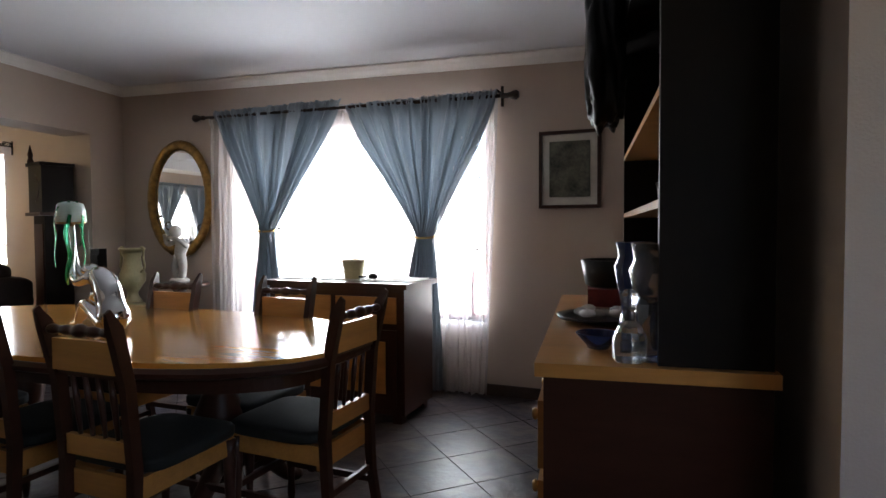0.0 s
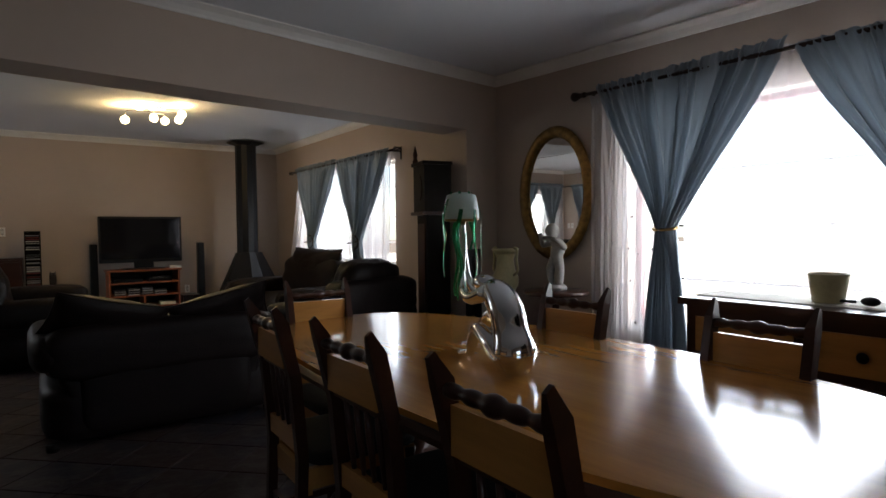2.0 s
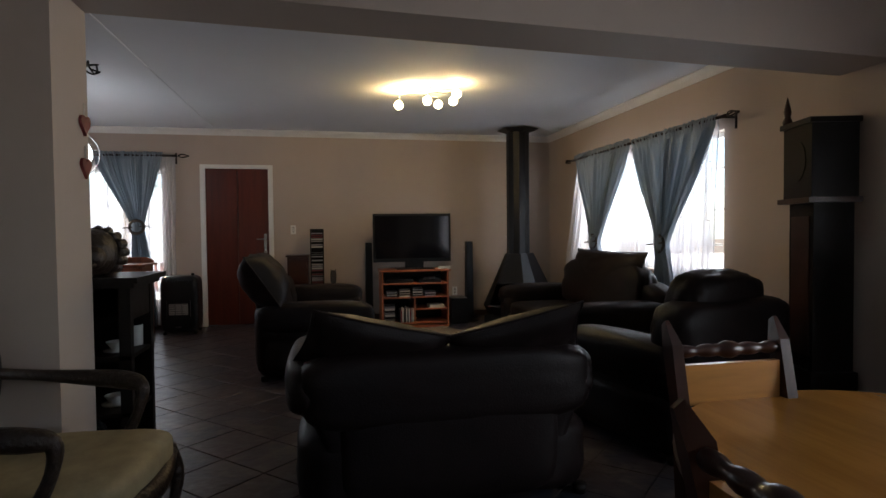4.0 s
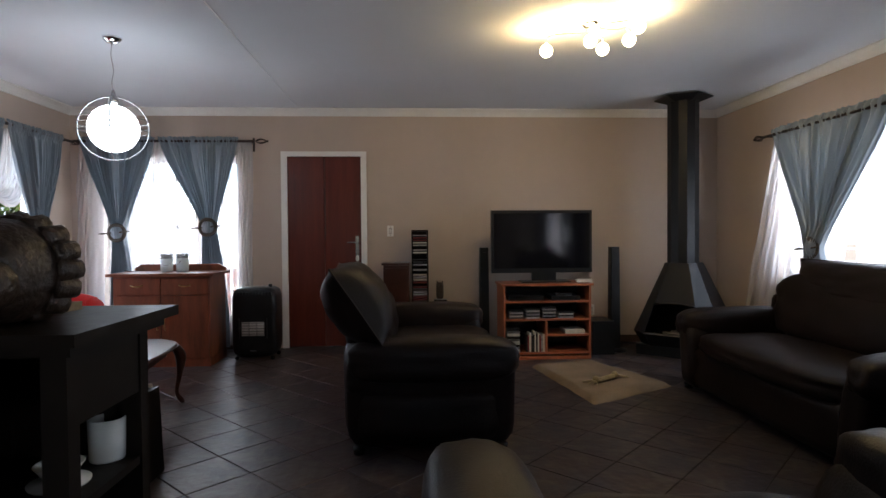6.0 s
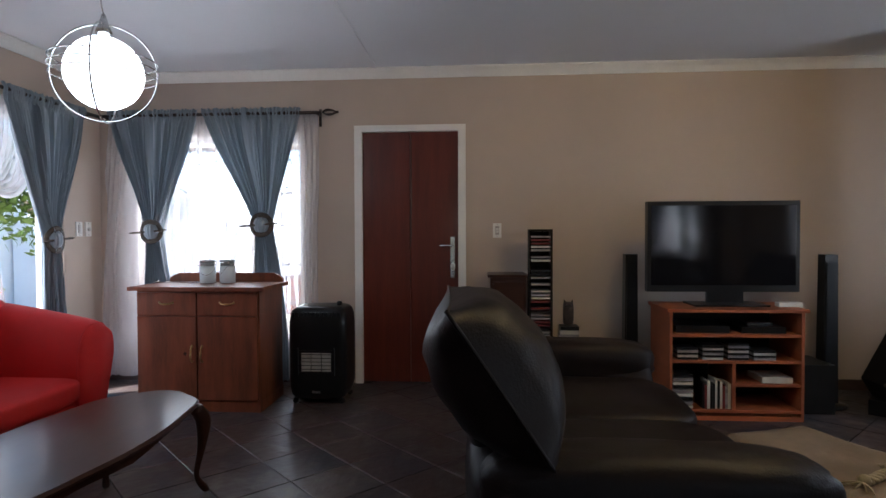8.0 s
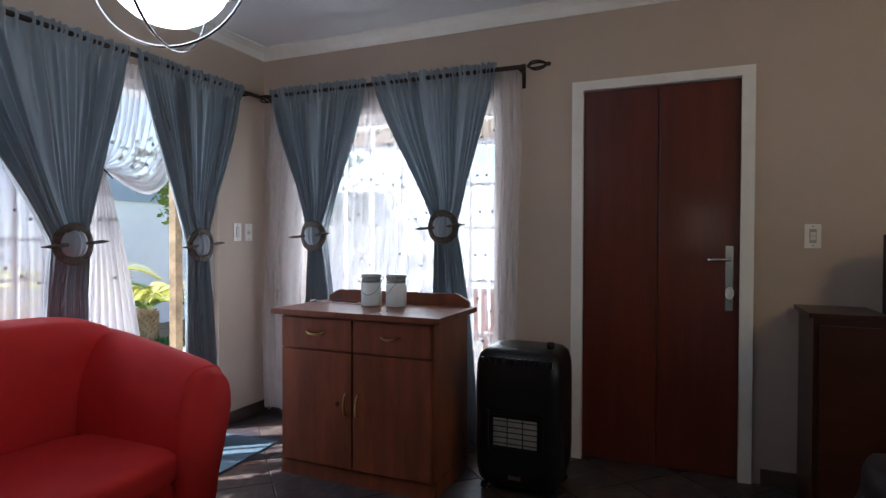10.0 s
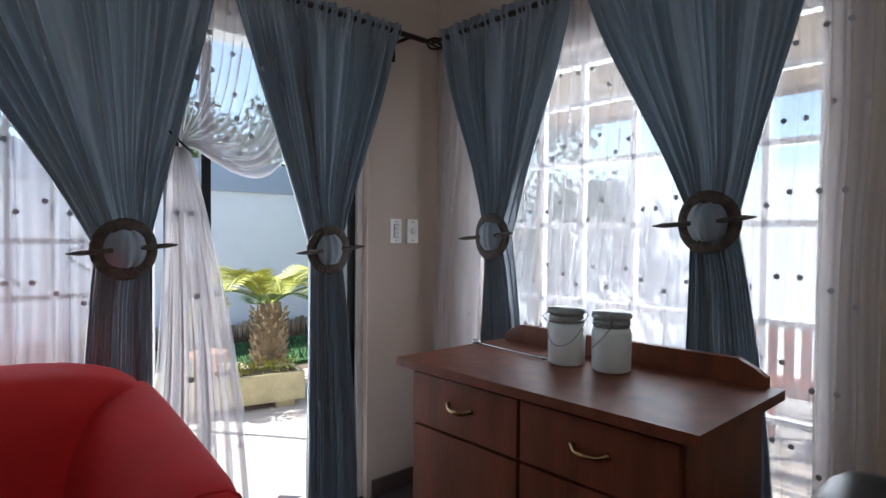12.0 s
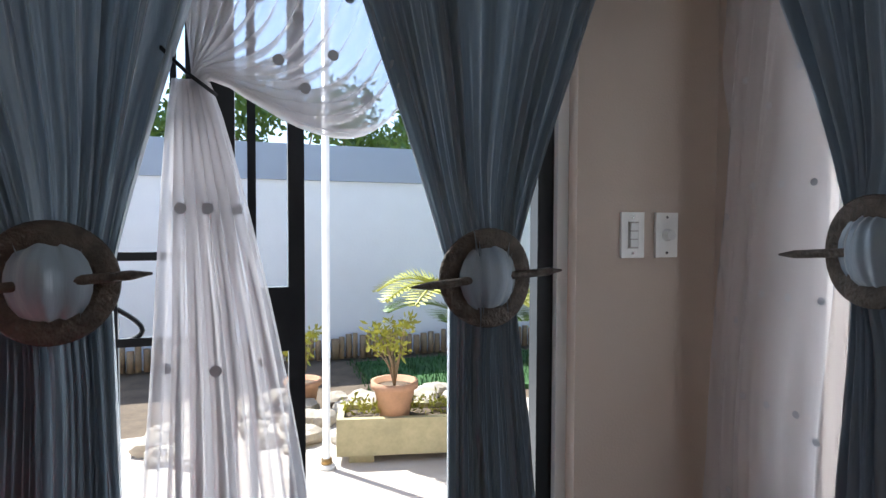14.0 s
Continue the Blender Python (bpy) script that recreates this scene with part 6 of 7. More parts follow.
    for k in range(16):
        ball(bm, Vector((rnd.uniform(-0.08, 0.08), rnd.uniform(-0.06, 0.05), 0.045 + rnd.uniform(0, 0.1))), 0.045, 1, 1, 0.9, 8)
    obj("plastic_bag", bm, CLEARGLASS, None, True, label="crumpled clear plastic bag on the lowest shelf", category="bag").matrix_basis = pose(-5.29, 0.02, 0.121)


console()
t = thing("record_rack", "dark wooden rack with records leaning in it", "rack", (-6.72, -0.52, 0), 0)
bm = bmesh.new()
vs = [[bm.verts.new((x * k, y, z)) for x, y in ((-0.17, -0.17), (0.17, -0.17), (0.17, 0.17), (-0.17, 0.17))] for k, z in ((1.25, 0.0), (1.0, 0.44))]
for i in range(4):
    bm.faces.new((vs[0][i], vs[0][(i + 1) % 4], vs[1][(i + 1) % 4], vs[1][i]))
bm.faces.new(vs[0][::-1])
bm.faces.new(vs[1])
obj("rack_body", bm, BLACKWOOD, t, bevel=0.006)
for i in range(6):
    boxes("record", [(-0.14 + 0.045 * i, -0.136 + 0.045 * i, -0.15, 0.15, 0.442, 0.462)], PAPER, t)


def heart(z, x):
    t = thing("heart_ornament", "dark red wooden heart hanging on the pier", "wall ornament", (x, PY, z), 180, group="hearts")
    bm = bmesh.new()
    pts = []
    for i in range(28):
        g = 2 * math.pi * i / 28
        pts.append((0.003 * 16 * math.sin(g) ** 3, 0.003 * (13 * math.cos(g) - 5 * math.cos(2 * g) - 2 * math.cos(3 * g) - math.cos(4 * g))))
    a = [bm.verts.new((x, -0.012, z)) for x, z in pts]
    b = [bm.verts.new((x, 0.0, z)) for x, z in pts]
    bm.faces.new(a)
    bm.faces.new(b[::-1])
    for i in range(28):
        bm.faces.new((a[i], a[(i + 1) % 28], b[(i + 1) % 28], b[i]))
    obj("heart", bm, REDPAINT, t)
    boxes("hanging_string", [(-0.001, 0.001, -0.006, -0.002, 0.03, 0.09)], PAPER, t)


heart(1.66, PX1 + 0.05)
heart(1.48, PX1 + 0.05)


t = thing("wall_bracket", "small black wrought iron bracket with a caged tip on the pier", "wall bracket", (PX1, PY - 0.03, 1.95))
bm = bmesh.new()
tube(bm, [(0, 0, 0), (-0.10, 0, 0)], 0.009, 8)
tube(bm, [(-0.001, 0, 0.03), (-0.001, 0, -0.03)], 0.012, 8)
obj("arm", bm, IRON, t, True)
bm = bmesh.new()
for k in range(4):
    g = k * math.pi / 2 + 0.4
    limb(bm, [(-0.10, 0, 0, 0.004), (-0.135, 0.03 * math.cos(g), 0.03 * math.sin(g), 0.004), (-0.18, 0.022 * math.cos(g + 0.8), 0.022 * math.sin(g + 0.8), 0.004), (-0.21, 0, 0, 0.004)], 4, 6)
obj("cage", bm, IRON, t, True)


def oval_chair():
    t = thing("oval_back_armchair", "carved dark wooden armchair with an oval back and beige brocade seat", "armchair", (-4.27, 0.29, 0), -5)
    t.scale = (1.0, 0.88, 1.0)
    bm = bmesh.new()
    cushion(bm, -0.30, 0.28, -0.28, 0.32, 0.38, 0.50, 0.55, 12)
    obj("seat", bm, GOLDCLOTH, t, True)
    bm = bmesh.new()
    n = 40
    tube(bm, [(-0.02 + 0.24 * math.cos(2 * math.pi * i / n), -0.36 - 0.10 * (0.75 + 0.27 * math.sin(2 * math.pi * i / n) - 0.5), 0.76 + 0.25 * math.sin(2 * math.pi * i / n)) for i in range(n + 1)], 0.024, 10, cap=False)
    obj("oval_frame", bm, CARVED, t, True)
    bm = bmesh.new()
    cushion(bm, -0.24, 0.20, -0.41, -0.355, 0.53, 0.99, 0.95, 10)
    obj("back_pad", bm, GOLDCLOTH, t, True)
    for s in (-1, 1):
        bm = bmesh.new()
        limb(bm, [(s * 0.22, -0.36, 0.72, 0.02), (s * 0.30, -0.24, 0.69, 0.02), (s * 0.32, -0.05, 0.67, 0.03), (s * 0.31, 0.08, 0.66, 0.034), (s * 0.29, 0.16, 0.64, 0.026), (s * 0.28, 0.15, 0.56, 0.02), (s * 0.28, 0.10, 0.46, 0.024)], 5, 10)
        obj("arm", bm, CARVED, t, True)
        bm = bmesh.new()
        limb(bm, [(s * 0.27, 0.26, 0.42, 0.035), (s * 0.29, 0.29, 0.3, 0.028), (s * 0.27, 0.27, 0.15, 0.017), (s * 0.28, 0.30, 0.03, 0.022), (s * 0.285, 0.31, 0.012, 0.016)], 5, 10)
        obj("front_leg", bm, CARVED, t, True)
        bm = bmesh.new()
        limb(bm, [(s * 0.2, -0.30, 0.42, 0.03), (s * 0.21, -0.32, 0.25, 0.02), (s * 0.22, -0.36, 0.02, 0.016)], 4, 8)
        obj("back_leg", bm, CARVED, t, True)
        bm = bmesh.new()
        limb(bm, [(s * 0.12, -0.31, 0.40, 0.02), (s * 0.12, -0.35, 0.55, 0.02)], 3, 8)
        obj("back_support", bm, CARVED, t, True)
    bm = bmesh.new()
    limb(bm, [(-0.28, 0.27, 0.40, 0.028), (0.0, 0.33, 0.385, 0.034), (0.28, 0.27, 0.40, 0.028)], 6, 8)
    limb(bm, [(-0.29, 0.27, 0.40, 0.024), (-0.27, 0.0, 0.39, 0.024), (-0.2, -0.3, 0.40, 0.024)], 6, 8)
    limb(bm, [(0.29, 0.27, 0.40, 0.024), (0.27, 0.0, 0.39, 0.024), (0.2, -0.3, 0.40, 0.024)], 6, 8)
    obj("seat_rail", bm, CARVED, t, True)


oval_chair()
boxes("door_mat", [(-0.35, 0.35, -0.22, 0.22, 0.0, 0.012)], RUGBLUE, None, 0.004, label="blue door mat lying inside the sliding door", category="door mat").matrix_basis = pose(-9.30, -2.30, 0.0, 0, 0, 4)


# ---- lamps ----
def pendant():
    t = thing("pendant_lamp", "white globe pendant lamp inside chromed wire hoops", "pendant lamp", (-8.00, -1.10, 0))
    turned("ceiling_rose", [(0.03, CZ - 0.035), (0.06, CZ - 0.012), (0.062, CZ)], CHROME, t, 24)
    bm = bmesh.new()
    limb(bm, [(0, 0, CZ - 0.03, 0.003), (0.02, 0, CZ - 0.12, 0.003), (-0.01, 0, CZ - 0.22, 0.003), (0.015, 0, CZ - 0.30, 0.003), (0, 0, 2.185, 0.003)], 6, 6)
    obj("cord", bm, STEEL, t, True)
    turned("lamp_cap", [(0.02, 2.09), (0.035, 2.105), (0.02, 2.145), (0.008, 2.185)], STEEL, t, 16)
    bm = bmesh.new()
    ball(bm, Vector((0, 0, 1.925)), 0.16, n=32)
    obj("globe", bm, GLOBE, t, True)
    bm = bmesh.new()
    R = 0.215
    m = Matrix.Translation((0, 0, 1.925)) @ Matrix.Rotation(radians(20), 4, "Z") @ Matrix.Rotation(radians(90), 4, "X")
    tube(bm, [m @ Vector((R * math.cos(a), R * math.sin(a), 0)) for a in [2 * math.pi * i / 48 for i in range(49)]], 0.004, 6, False)
    for z in (-0.035, 0.0, 0.035):
        rr = math.sqrt(R * R - z * z)
        tube(bm, [(rr * math.cos(a), rr * math.sin(a), 1.945 + z) for a in [2 * math.pi * i / 48 for i in range(49)]], 0.003, 6, False)
    m = Matrix.Translation((0, 0, 1.925)) @ Matrix.Rotation(radians(110), 4, "Z") @ Matrix.Rotation(radians(90), 4, "X")
    tube(bm, [m @ Vector((R * math.cos(a), R * math.sin(a), 0)) for a in [2 * math.pi * i / 48 for i in range(49)]], 0.004, 6, False)
    obj("wire_hoop", bm, STEEL, t, True)


pendant()


def chandelier():
    t = thing("ceiling_light", "curled chrome ceiling light with six lit globe bulbs", "ceiling light", (-7.60, 2.08, 0))
    turned("ceiling_plate", [(0.055, CZ - 0.03), (0.065, CZ - 0.02), (0.065, CZ)], CHROME, t, 24)
    spots = [(-0.12, -0.27, -0.15), (0.16, -0.17, -0.05), (0.02, -0.02, -0.13), (0.05, 0.22, -0.13), (0.20, 0.22, -0.10), (-0.16, 0.12, -0.12)]
    for i, (x, y, z) in enumerate(spots):
        bm = bmesh.new()
        limb(bm, [(0, 0, CZ - 0.03, 0.005), (x * 0.4 + 0.05 * math.sin(i * 2), y * 0.4 + 0.05 * math.cos(i * 2), CZ - 0.05, 0.005), (x * 0.9, y * 0.9, CZ - 0.05, 0.005), (x, y, CZ + z + 0.045, 0.006)], 6, 6)
        arm = obj("arm", bm, CHROME, t, True)
        bm = bmesh.new()
        ball(bm, Vector((x, y, CZ + z)), 0.042, n=16)
        obj("bulb", bm, BULB, arm, True)
        l = bpy.data.lights.new("bulb_light", "POINT")
        if i in (0, 2, 4):
            l.energy, l.color, l.shadow_soft_size = 4.0, (1, 0.66, 0.28), 0.04
            o = new("bulb_light", l)
            o.location = (-7.60 + x, 2.08 + y, CZ + z + 0.055)


chandelier()


# ---- garden and yard outside ----
G = -0.12
boxes("ground", [(-70, 70, -70, 70, G - 0.3, G - 0.02)], SOIL, kind=W)
boxes("pavement", [(-13.0, -4.5, -5.6, SY - T, G - 0.05, G)], PATIO, kind=W)
boxes("pavement", [(-16.0, WX - T, -5.0, 6.0, G - 0.05, G + 0.001)], PATIO, kind=W)
# pale ground added far to the north so the window view glares white
boxes("pavement", [(-30.0, 25.0, NY + T, 60.0, G - 0.05, G)], PATIO, kind=W)
boxes("garden_wall", [(-30, 12, -7.9, -7.65, G - 0.02, 1.78)], PLASTER, kind=W)
boxes("garden_wall_band", [(-30, 12, -7.93, -7.62, 1.781, 2.16)], mat("grey_blue_paint", (0.36, 0.42, 0.5), 0.8, var=0.08, scale=1), kind=W)
boxes("garden_wall_west", [(-15.2, -15.0, -7.6, 8.0, G - 0.02, 2.0)], PLASTER, kind=W)
# lawn and logs
rnd = random.Random(11)
boxes("lawn", [(-12.5, -10.0, -7.2, -5.9, G - 0.03, G + 0.02)], GRASS, kind=W)
bm = bmesh.new()
for i in range(2600):
    x, y = rnd.uniform(-12.4, -9.9), rnd.uniform(-7.2, -5.9)
    h, a = rnd.uniform(0.03, 0.07), rnd.uniform(0, 6.28)
    dx, dy = 0.006 * math.cos(a), 0.006 * math.sin(a)
    v = [bm.verts.new(p) for p in ((x - dx, y - dy, G + 0.018), (x + dx, y + dy, G + 0.018), (x + 0.02 * math.sin(a), y + 0.02 * math.cos(a), G + 0.02 + h))]
    bm.faces.new(v)
obj("grass", bm, GRASS, label="green grass blades on the small lawn", category="grass", kind="stuff")
edge = thing("log_edging", "row of short upright weathered logs before the garden wall", "log edging", (0, 0, 0))
x = -12.4
while x < -7.4:
    r0 = rnd.uniform(0.028, 0.042)
    turned("log", [(r0, G), (r0 * 0.95, G + rnd.uniform(0.20, 0.28))], LOGS, edge, 8, at=(x, -7.5 + rnd.uniform(-0.02, 0.02), 0))
    x += r0 * 2 + 0.008


def rock(x, y, s, k):
    bm = bmesh.new()
    bmesh.ops.create_icosphere(bm, subdivisions=2, radius=s)
    for v in bm.verts:
        v.co *= 1 + 0.35 * noise.noise(v.co / s * 1.2 + Vector((k, 0, 0)))
        v.co.z *= 0.6
    obj("rock", bm, ROCK, None, False, label="pale brown garden rock on the bed's edge", category="rock", group="garden rocks").matrix_basis = pose(x, y, G + s * 0.35, 0, 0, k * 50)


for k in range(70):
    rock(rnd.uniform(-10.6, -8.3), rnd.uniform(-6.1, -4.95), rnd.uniform(0.05, 0.13), k)


def leaves(bm, c, r, n, size, up=0.5, seed=0):
    q = random.Random(seed)
    for i in range(n):
        d = Vector((q.gauss(0, 1), q.gauss(0, 1), q.gauss(0, 1))).normalized() * r * q.uniform(0.4, 1)
        p = c + Vector((d.x, d.y, d.z * 0.8))
        a = Vector((q.gauss(0, 1), q.gauss(0, 1), q.gauss(0, 1) + up)).normalized() * size * q.uniform(0.7, 1.3)
        b = a.orthogonal().normalized() * size * 0.28
        v = [bm.verts.new(x) for x in (p, p + a * 0.5 + b, p + a, p + a * 0.5 - b)]
        bm.faces.new(v)


def planter():
    t = thing("stone_trough", "pale yellow stone garden trough full of low plants", "planter", (-9.98, -4.78, G), -12)
    bm = bmesh.new()
    for (x0, x1, y0, y1) in ((-0.52, 0.52, -0.16, -0.12), (-0.52, 0.52, 0.12, 0.16), (-0.52, -0.48, -0.12, 0.12), (0.48, 0.52, -0.12, 0.12)):
        box(bm, x0, x1, y0, y1, 0.05, 0.27)
    obj("trough", bm, CREAM, t, bevel=0.012)
    boxes("trough_foot", [(-0.45, -0.3, -0.13, 0.13, 0, 0.05), (0.3, 0.45, -0.13, 0.13, 0, 0.05)], CREAM, t, 0.005)
    boxes("soil", [(-0.48, 0.48, -0.12, 0.12, 0.06, 0.24)], SOIL, t)
    bm = bmesh.new()
    for i in range(9):
        leaves(bm, Vector((-0.42 + 0.105 * i, 0.04 * math.sin(i * 2), 0.30)), 0.09, 60, 0.035, seed=i)
    tagged(obj("low_plant", bm, LEAFY, t), "", "", "", "stuff")


planter()


def potted(x, y, z, label):
    t = thing("potted_plant", label, "potted plant", (x, y, z))
    turned("pot", [(0.08, 0), (0.09, 0.005), (0.125, 0.18), (0.145, 0.185), (0.145, 0.225), (0.125, 0.225), (0.115, 0.17)], TERRA, t, 24)
    turned("soil", [(0.11, 0.15), (0.118, 0.19)], SOIL, t, 16)
    bm = bmesh.new()
    q = random.Random(2)
    tips = []
    for i in range(9):
        g = i * 2.4
        e = Vector((0.13 * math.cos(g) * q.uniform(0.4, 1), 0.13 * math.sin(g) * q.uniform(0.4, 1), q.uniform(0.42, 0.62)))
        limb(bm, [(0, 0, 0.19, 0.007), (e.x * 0.3, e.y * 0.3, 0.32, 0.005), (e.x, e.y, e.z, 0.002)], 3, 6)
        tips.append(e)
    obj("stems", bm, LOGS, t, True)
    bm = bmesh.new()
    for i, e in enumerate(tips):
        leaves(bm, e, 0.07, 26, 0.05, seed=i + 20)
    tagged(obj("leaves", bm, LEAFY, t), "", "", "", "stuff")


potted(-9.80, -4.78, G + 0.24, "small leafy bush in a terracotta pot standing on the trough")
potted(-9.35, -5.9, G, "small leafy bush in a terracotta pot beside the rocks")


def palm(x, y, rise=0.42):
    t = thing("palm", "low cycad palm with bright yellow-green arching fronds", "palm", (x, y, G))
    turned("trunk", [(0.13, 0), (0.15, 0.1), (0.14, 0.4), (0.10, rise + 0.02)], LOGS, t, 16)
    bm = bmesh.new()
    for k in range(110):
        g, z = 2.4 * k, 0.03 + (rise - 0.06) * k / 110
        o = Vector((0.14 * math.cos(g), 0.14 * math.sin(g), z))
        tube(bm, [o, o * 1.0 + Vector((0.035 * math.cos(g), 0.035 * math.sin(g), 0.04))], [0.02, 0.004], 5)
    tagged(obj("leaf_scale", bm, LOGS, t), "", "", "", "stuff")
    for k in range(18):
        g = 2.4 * k
        L = 0.72 + 0.15 * math.sin(k * 1.7)
        bm = bmesh.new()
        pts = []
        for j in range(15):
            u = j / 14
            r0 = L * (u * 0.85)
            pts.append(Vector((r0 * math.cos(g), r0 * math.sin(g), rise - 0.02 + L * (0.95 * u - 0.75 * u * u) * (1.25 if k % 3 else 0.75))))
        tube(bm, pts, 0.008, 5)
        side = Vector((-math.sin(g), math.cos(g), 0))
        for j in range(2, 15):
            for s in (-1, 1):
                for h in (0, 0.5):
                    p = pts[j] if h == 0 or j == 14 else pts[j].lerp(pts[j + 1], 0.5)
                    d = (pts[j] - pts[j - 1]).normalized()
                    ln = 0.2 * math.sin(math.pi * min(1, (j + 1) / 15.5)) + 0.03
                    e = p + side * s * ln + d * ln * 0.6 + Vector((0, 0, 0.02))
                    v = [bm.verts.new(q) for q in (p, p + (e - p) * 0.5 + d * 0.012, e, p + (e - p) * 0.5 - d * 0.012)]
                    bm.faces.new(v)
        obj("frond", bm, LEAFY if k % 3 else LEAF, t)


palm(-10.46, -5.15, 0.74)
palm(-12.2, -6.3)
# thin white pole, security gate
pole = turned("white_pole", [(0.05, G), (0.05, G + 0.02), (0.022, G + 0.03), (0.022, 2.6)], WHITE, None, 12, label="thin white metal pole standing on the patio", category="pole")
pole.location = (-9.38, -4.72, 0)
turned("pole_foot", [(0.035, G + 0.022), (0.03, G + 0.06)], BRASS, pole, 10)


def gate():
    t = thing("security_gate", "black steel security gate half folded in the door opening", "security gate", (0, SY - T - 0.03, 0))
    boxes("upright", [(-9.09, -9.05, -0.015, 0.015, -0.1, 2.05)], IRON, t, 0.002)
    boxes("upright", [(-8.86, -8.82, -0.015, 0.015, -0.1, 2.05)], IRON, t, 0.002)
    boxes("bar", [(-8.975, -8.955, -0.008, 0.008, -0.05, 2.0)], IRON, t)
    boxes("lock_box", [(-9.05, -8.955, -0.018, 0.018, 0.97, 1.13)], IRON, t, 0.003)
    boxes("crossbar", [(-9.05, -8.86, -0.008, 0.008, 2.0, 2.03), (-9.05, -8.86, -0.008, 0.008, -0.05, -0.02)], IRON, t)
    x = -8.8
    while x < -7.6:
        boxes("bar", [(x, x + 0.014, -0.007, 0.007, -0.05, 2.0)], IRON, t)
        x += 0.13
    boxes("crossbar", [(-8.82, -7.6, -0.009, 0.009, z, z + 0.02) for z in (0.0, 1.0, 1.2, 2.0)], IRON, t)
    for k in range(4):
        bm = bmesh.new()
        cx = -8.65 + 0.27 * k
        tube(bm, [(cx + 0.07 * math.sin(a) * (1 if a < 3.14 else 1), 0, 1.1 + 0.09 * math.cos(a * 0.5)) for a in [i * 2 * math.pi / 20 for i in range(21)]], 0.006, 6)
        obj("scroll", bm, IRON, t, True)


gate()
# pergola of reed slats over the west yard
pg = thing("reed_pergola", "timber pergola roofed with reed slats over the west yard", "pergola", (0, 0, 0))
for x in (-10.9, -13.2):
    boxes("beam", [(x, x + 0.08, -4.5, 2.0, 2.36, 2.5)], LOGS, pg)
    for y in (-4.3, -1.6, 1.8):
        boxes("post", [(x, x + 0.08, y, y + 0.08, G, 2.36)], LOGS, pg)
q = random.Random(6)
bm = bmesh.new()
x = -13.3
while x < -10.6:
    x += q.uniform(0.035, 0.075)
    box(bm, x, x + 0.022, -4.6, 2.1, 2.505 + q.uniform(0, 0.02), 2.525 + q.uniform(0.0, 0.02))
tagged(obj("reed_slat", bm, mat("reed", (0.42, 0.33, 0.2), 0.8, var=0.4, scale=5), pg), "", "", "", "stuff")


def patio_chair(x, y, rz):
    t = thing("patio_chair", "orange wooden patio chair in the west yard", "patio chair", (x, y, G), rz, group="patio chairs")
    for sx in (-1, 1):
        for sy in (-1, 1):
            boxes("leg", [(sx * 0.24 - 0.02, sx * 0.24 + 0.02, sy * 0.24 - 0.02, sy * 0.24 + 0.02, 0, 0.9 if sy > 0 else 0.62)], PINEB, t)
    for i in range(5):
        boxes("seat_slat", [(-0.26, 0.26, -0.24 + 0.1 * i, -0.16 + 0.1 * i, 0.42, 0.44)], PINEB, t)
        boxes("back_slat", [(-0.2 + 0.09 * i, -0.15 + 0.09 * i, 0.235, 0.255, 0.46, 0.88)], PINEB, t)


patio_chair(-12.2, -1.5, -90)
patio_chair(-12.6, -0.6, -90)


def shrub_tree(x, y, h, seed, label):
    t = thing("tree", label, "tree", (x, y, G))
    q = random.Random(seed)
    bm = bmesh.new()
    limb(bm, [(0, 0, 0, 0.14), (0.05, 0, h * 0.3, 0.1), (0, 0.05, h * 0.6, 0.06), (0, 0, h * 0.85, 0.02)], 5, 8)
    tips = []
    for i in range(9):
        g = i * 2.4
        e = (math.cos(g) * h * 0.32, math.sin(g) * h * 0.32, h * q.uniform(0.55, 0.98))
        limb(bm, [(0, 0, h * 0.35, 0.05), (e[0] * 0.5, e[1] * 0.5, (h * 0.4 + e[2]) / 2, 0.03), (*e, 0.01)], 3, 6)
        tips.append(Vector(e))
    obj("trunk", bm, LOGS, t, True)
    bm = bmesh.new()
    for i, e in enumerate(tips):
        for k in range(3):
            leaves(bm, e + Vector((q.gauss(0, 0.3), q.gauss(0, 0.3), q.gauss(0, 0.25))), 0.5, 150, 0.13, seed=seed * 50 + i * 3 + k)
    tagged(obj("crown", bm, LEAF, t), "", "", "", "stuff")


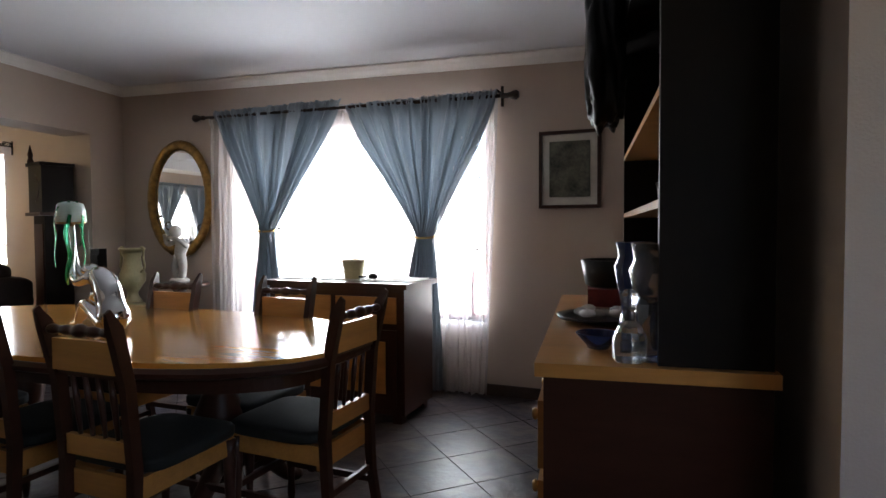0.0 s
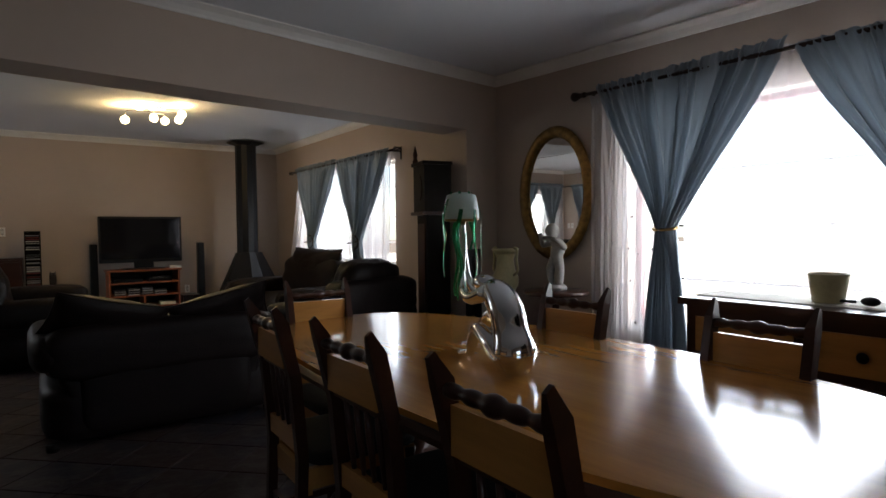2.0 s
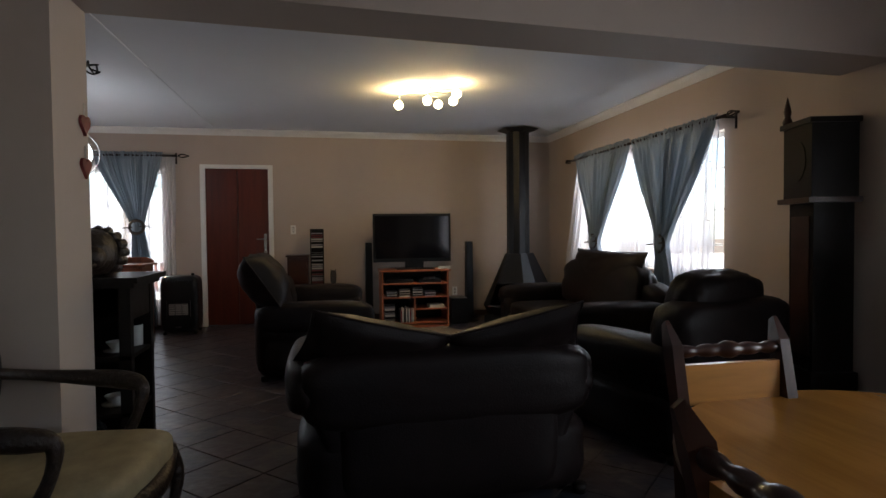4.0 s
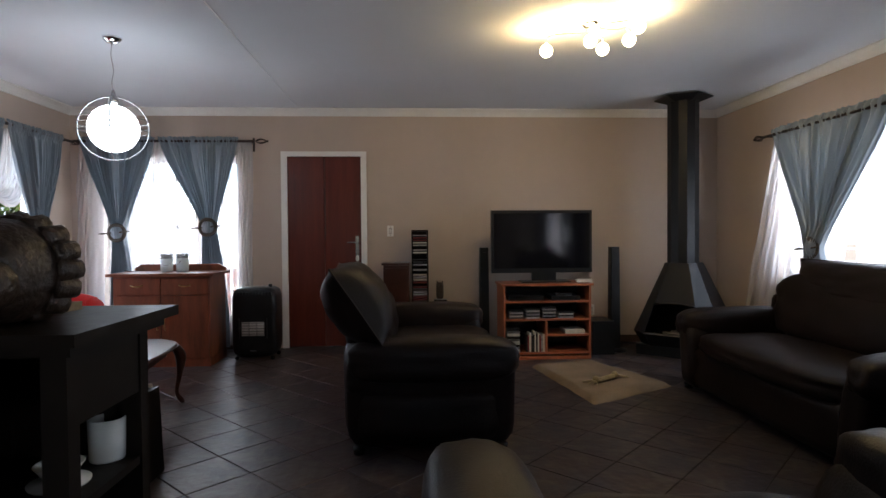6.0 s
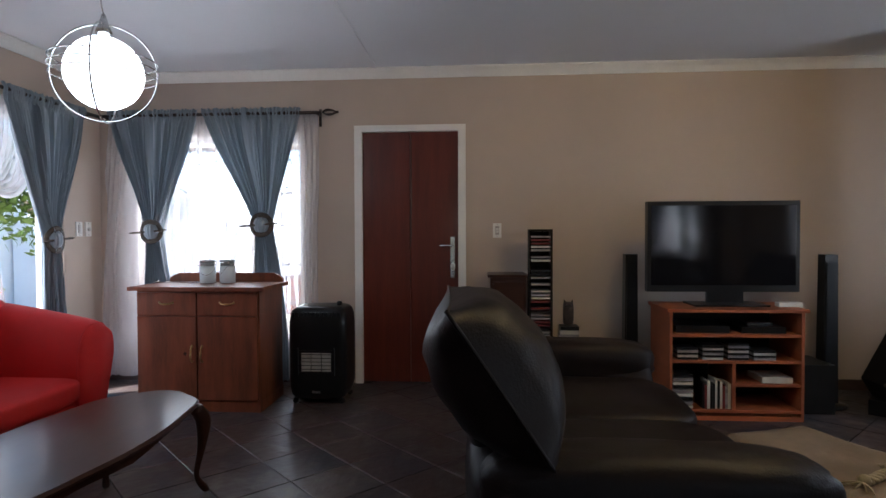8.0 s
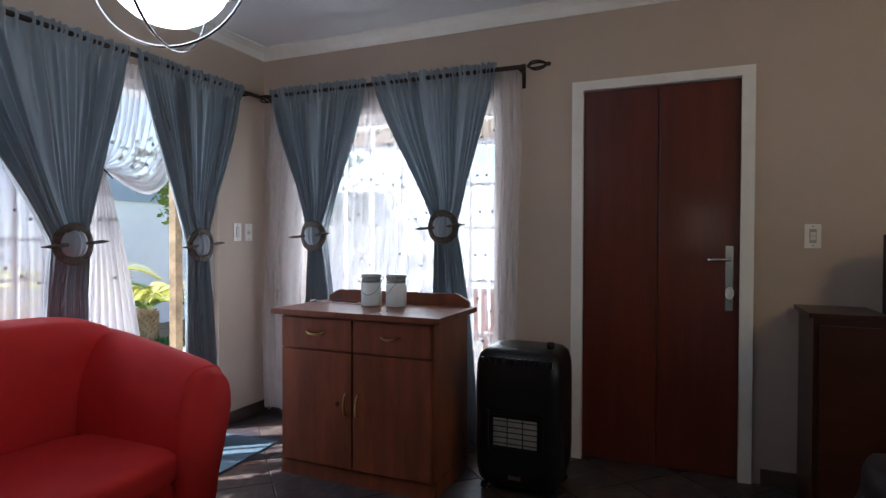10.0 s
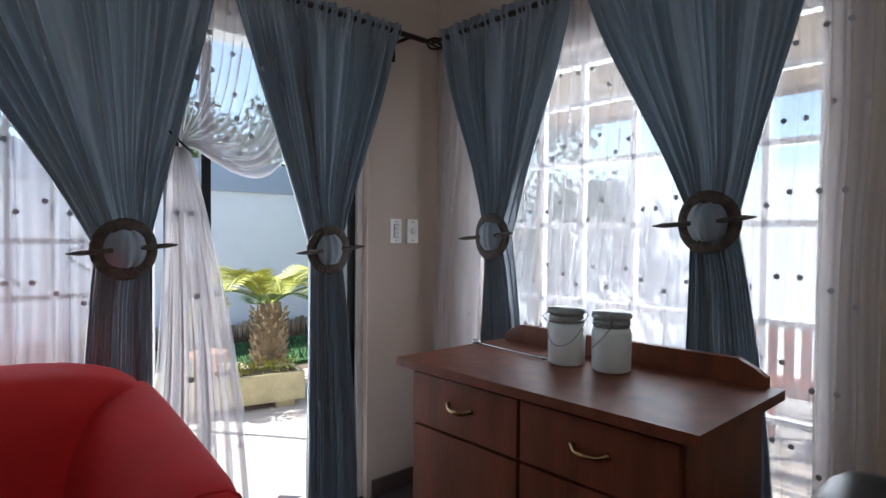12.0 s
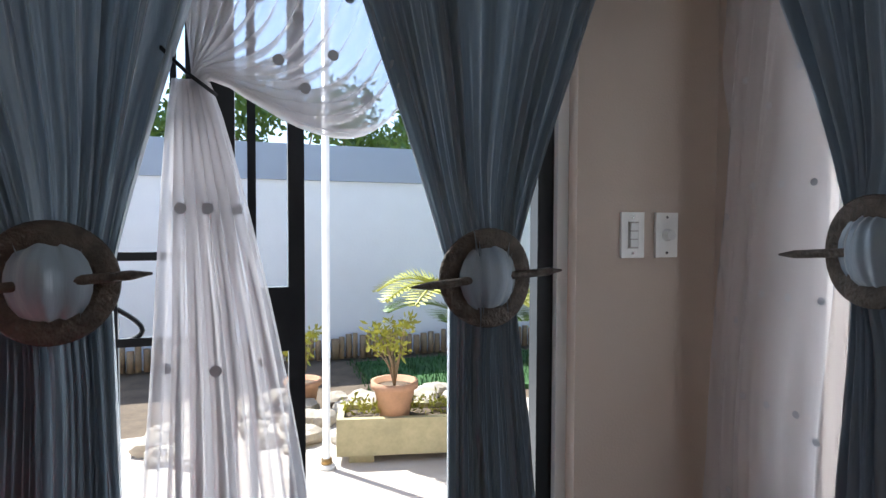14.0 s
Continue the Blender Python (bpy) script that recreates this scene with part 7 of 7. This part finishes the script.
shrub_tree(-12.0, -10.5, 3.6, 1, "leafy green tree beyond the garden wall")
shrub_tree(-9.6, -11.0, 3.4, 2, "leafy green tree beyond the garden wall")
shrub_tree(-6.0, -11.0, 3.8, 3, "leafy green tree beyond the garden wall")
shrub_tree(-13.8, -5.6, 2.8, 4, "leafy green tree in the west yard")

# ---- floor tiles, laid diagonally ----
S = 0.33
tile_bm = bmesh.new()
box(tile_bm, -S / 2 + 0.003, S / 2 - 0.003, -S / 2 + 0.003, S / 2 - 0.003, -0.008, 0.0)
bmesh.ops.bevel(tile_bm, geom=[e for e in tile_bm.edges if all(v.co.z > -0.001 for v in e.verts)], offset=0.0025, segments=1, affect="EDGES")
tile_me = bpy.data.meshes.new("floor_tile")
tile_bm.to_mesh(tile_me)
tile_me.materials.append(SLATE)
floor_ob = bpy.data.objects["floor"]
rest = bmesh.new()
made = 0
c45 = math.sqrt(0.5)
cells = []
for i in range(-60, 60):
    for j in range(-60, 60):
        u, v = i * S, j * S
        x, y = (u - v) * c45 - 5.0, (u + v) * c45 + 0.8
        if WX - 0.2 < x < X2 and SY - 0.2 < y < NY + 0.2:
            cells.append((x, y))
near = lambda c: min(abs(c[1] - 0.9) + 0.25 * max(0, abs(c[0] + 1.0) - 1.5), abs(c[0] + 8.2) * 0.5 + abs(c[1] + 0.6) * 0.6)
cells.sort(key=near)
for n, (x, y) in enumerate(cells):
    if n < 300:
        ob = new("tile", tile_me)
        ob.parent = floor_ob
        ob.matrix_basis = pose(x, y, 0, 0, 0, 45)
    else:
        m = pose(x, y, 0, 0, 0, 45)
        k = S / 2 - 0.003
        a = [rest.verts.new(m @ Vector((sx * k, sy * k, 0))) for sx, sy in ((-1, -1), (1, -1), (1, 1), (-1, 1))]
        b = [rest.verts.new(m @ Vector((sx * k, sy * k, -0.008))) for sx, sy in ((-1, -1), (1, -1), (1, 1), (-1, 1))]
        rest.faces.new(a)
        for q in range(4):
            rest.faces.new((b[q], b[(q + 1) % 4], a[(q + 1) % 4], a[q]))
obj("floor_tiles", rest, SLATE, floor_ob, kind="stuff")
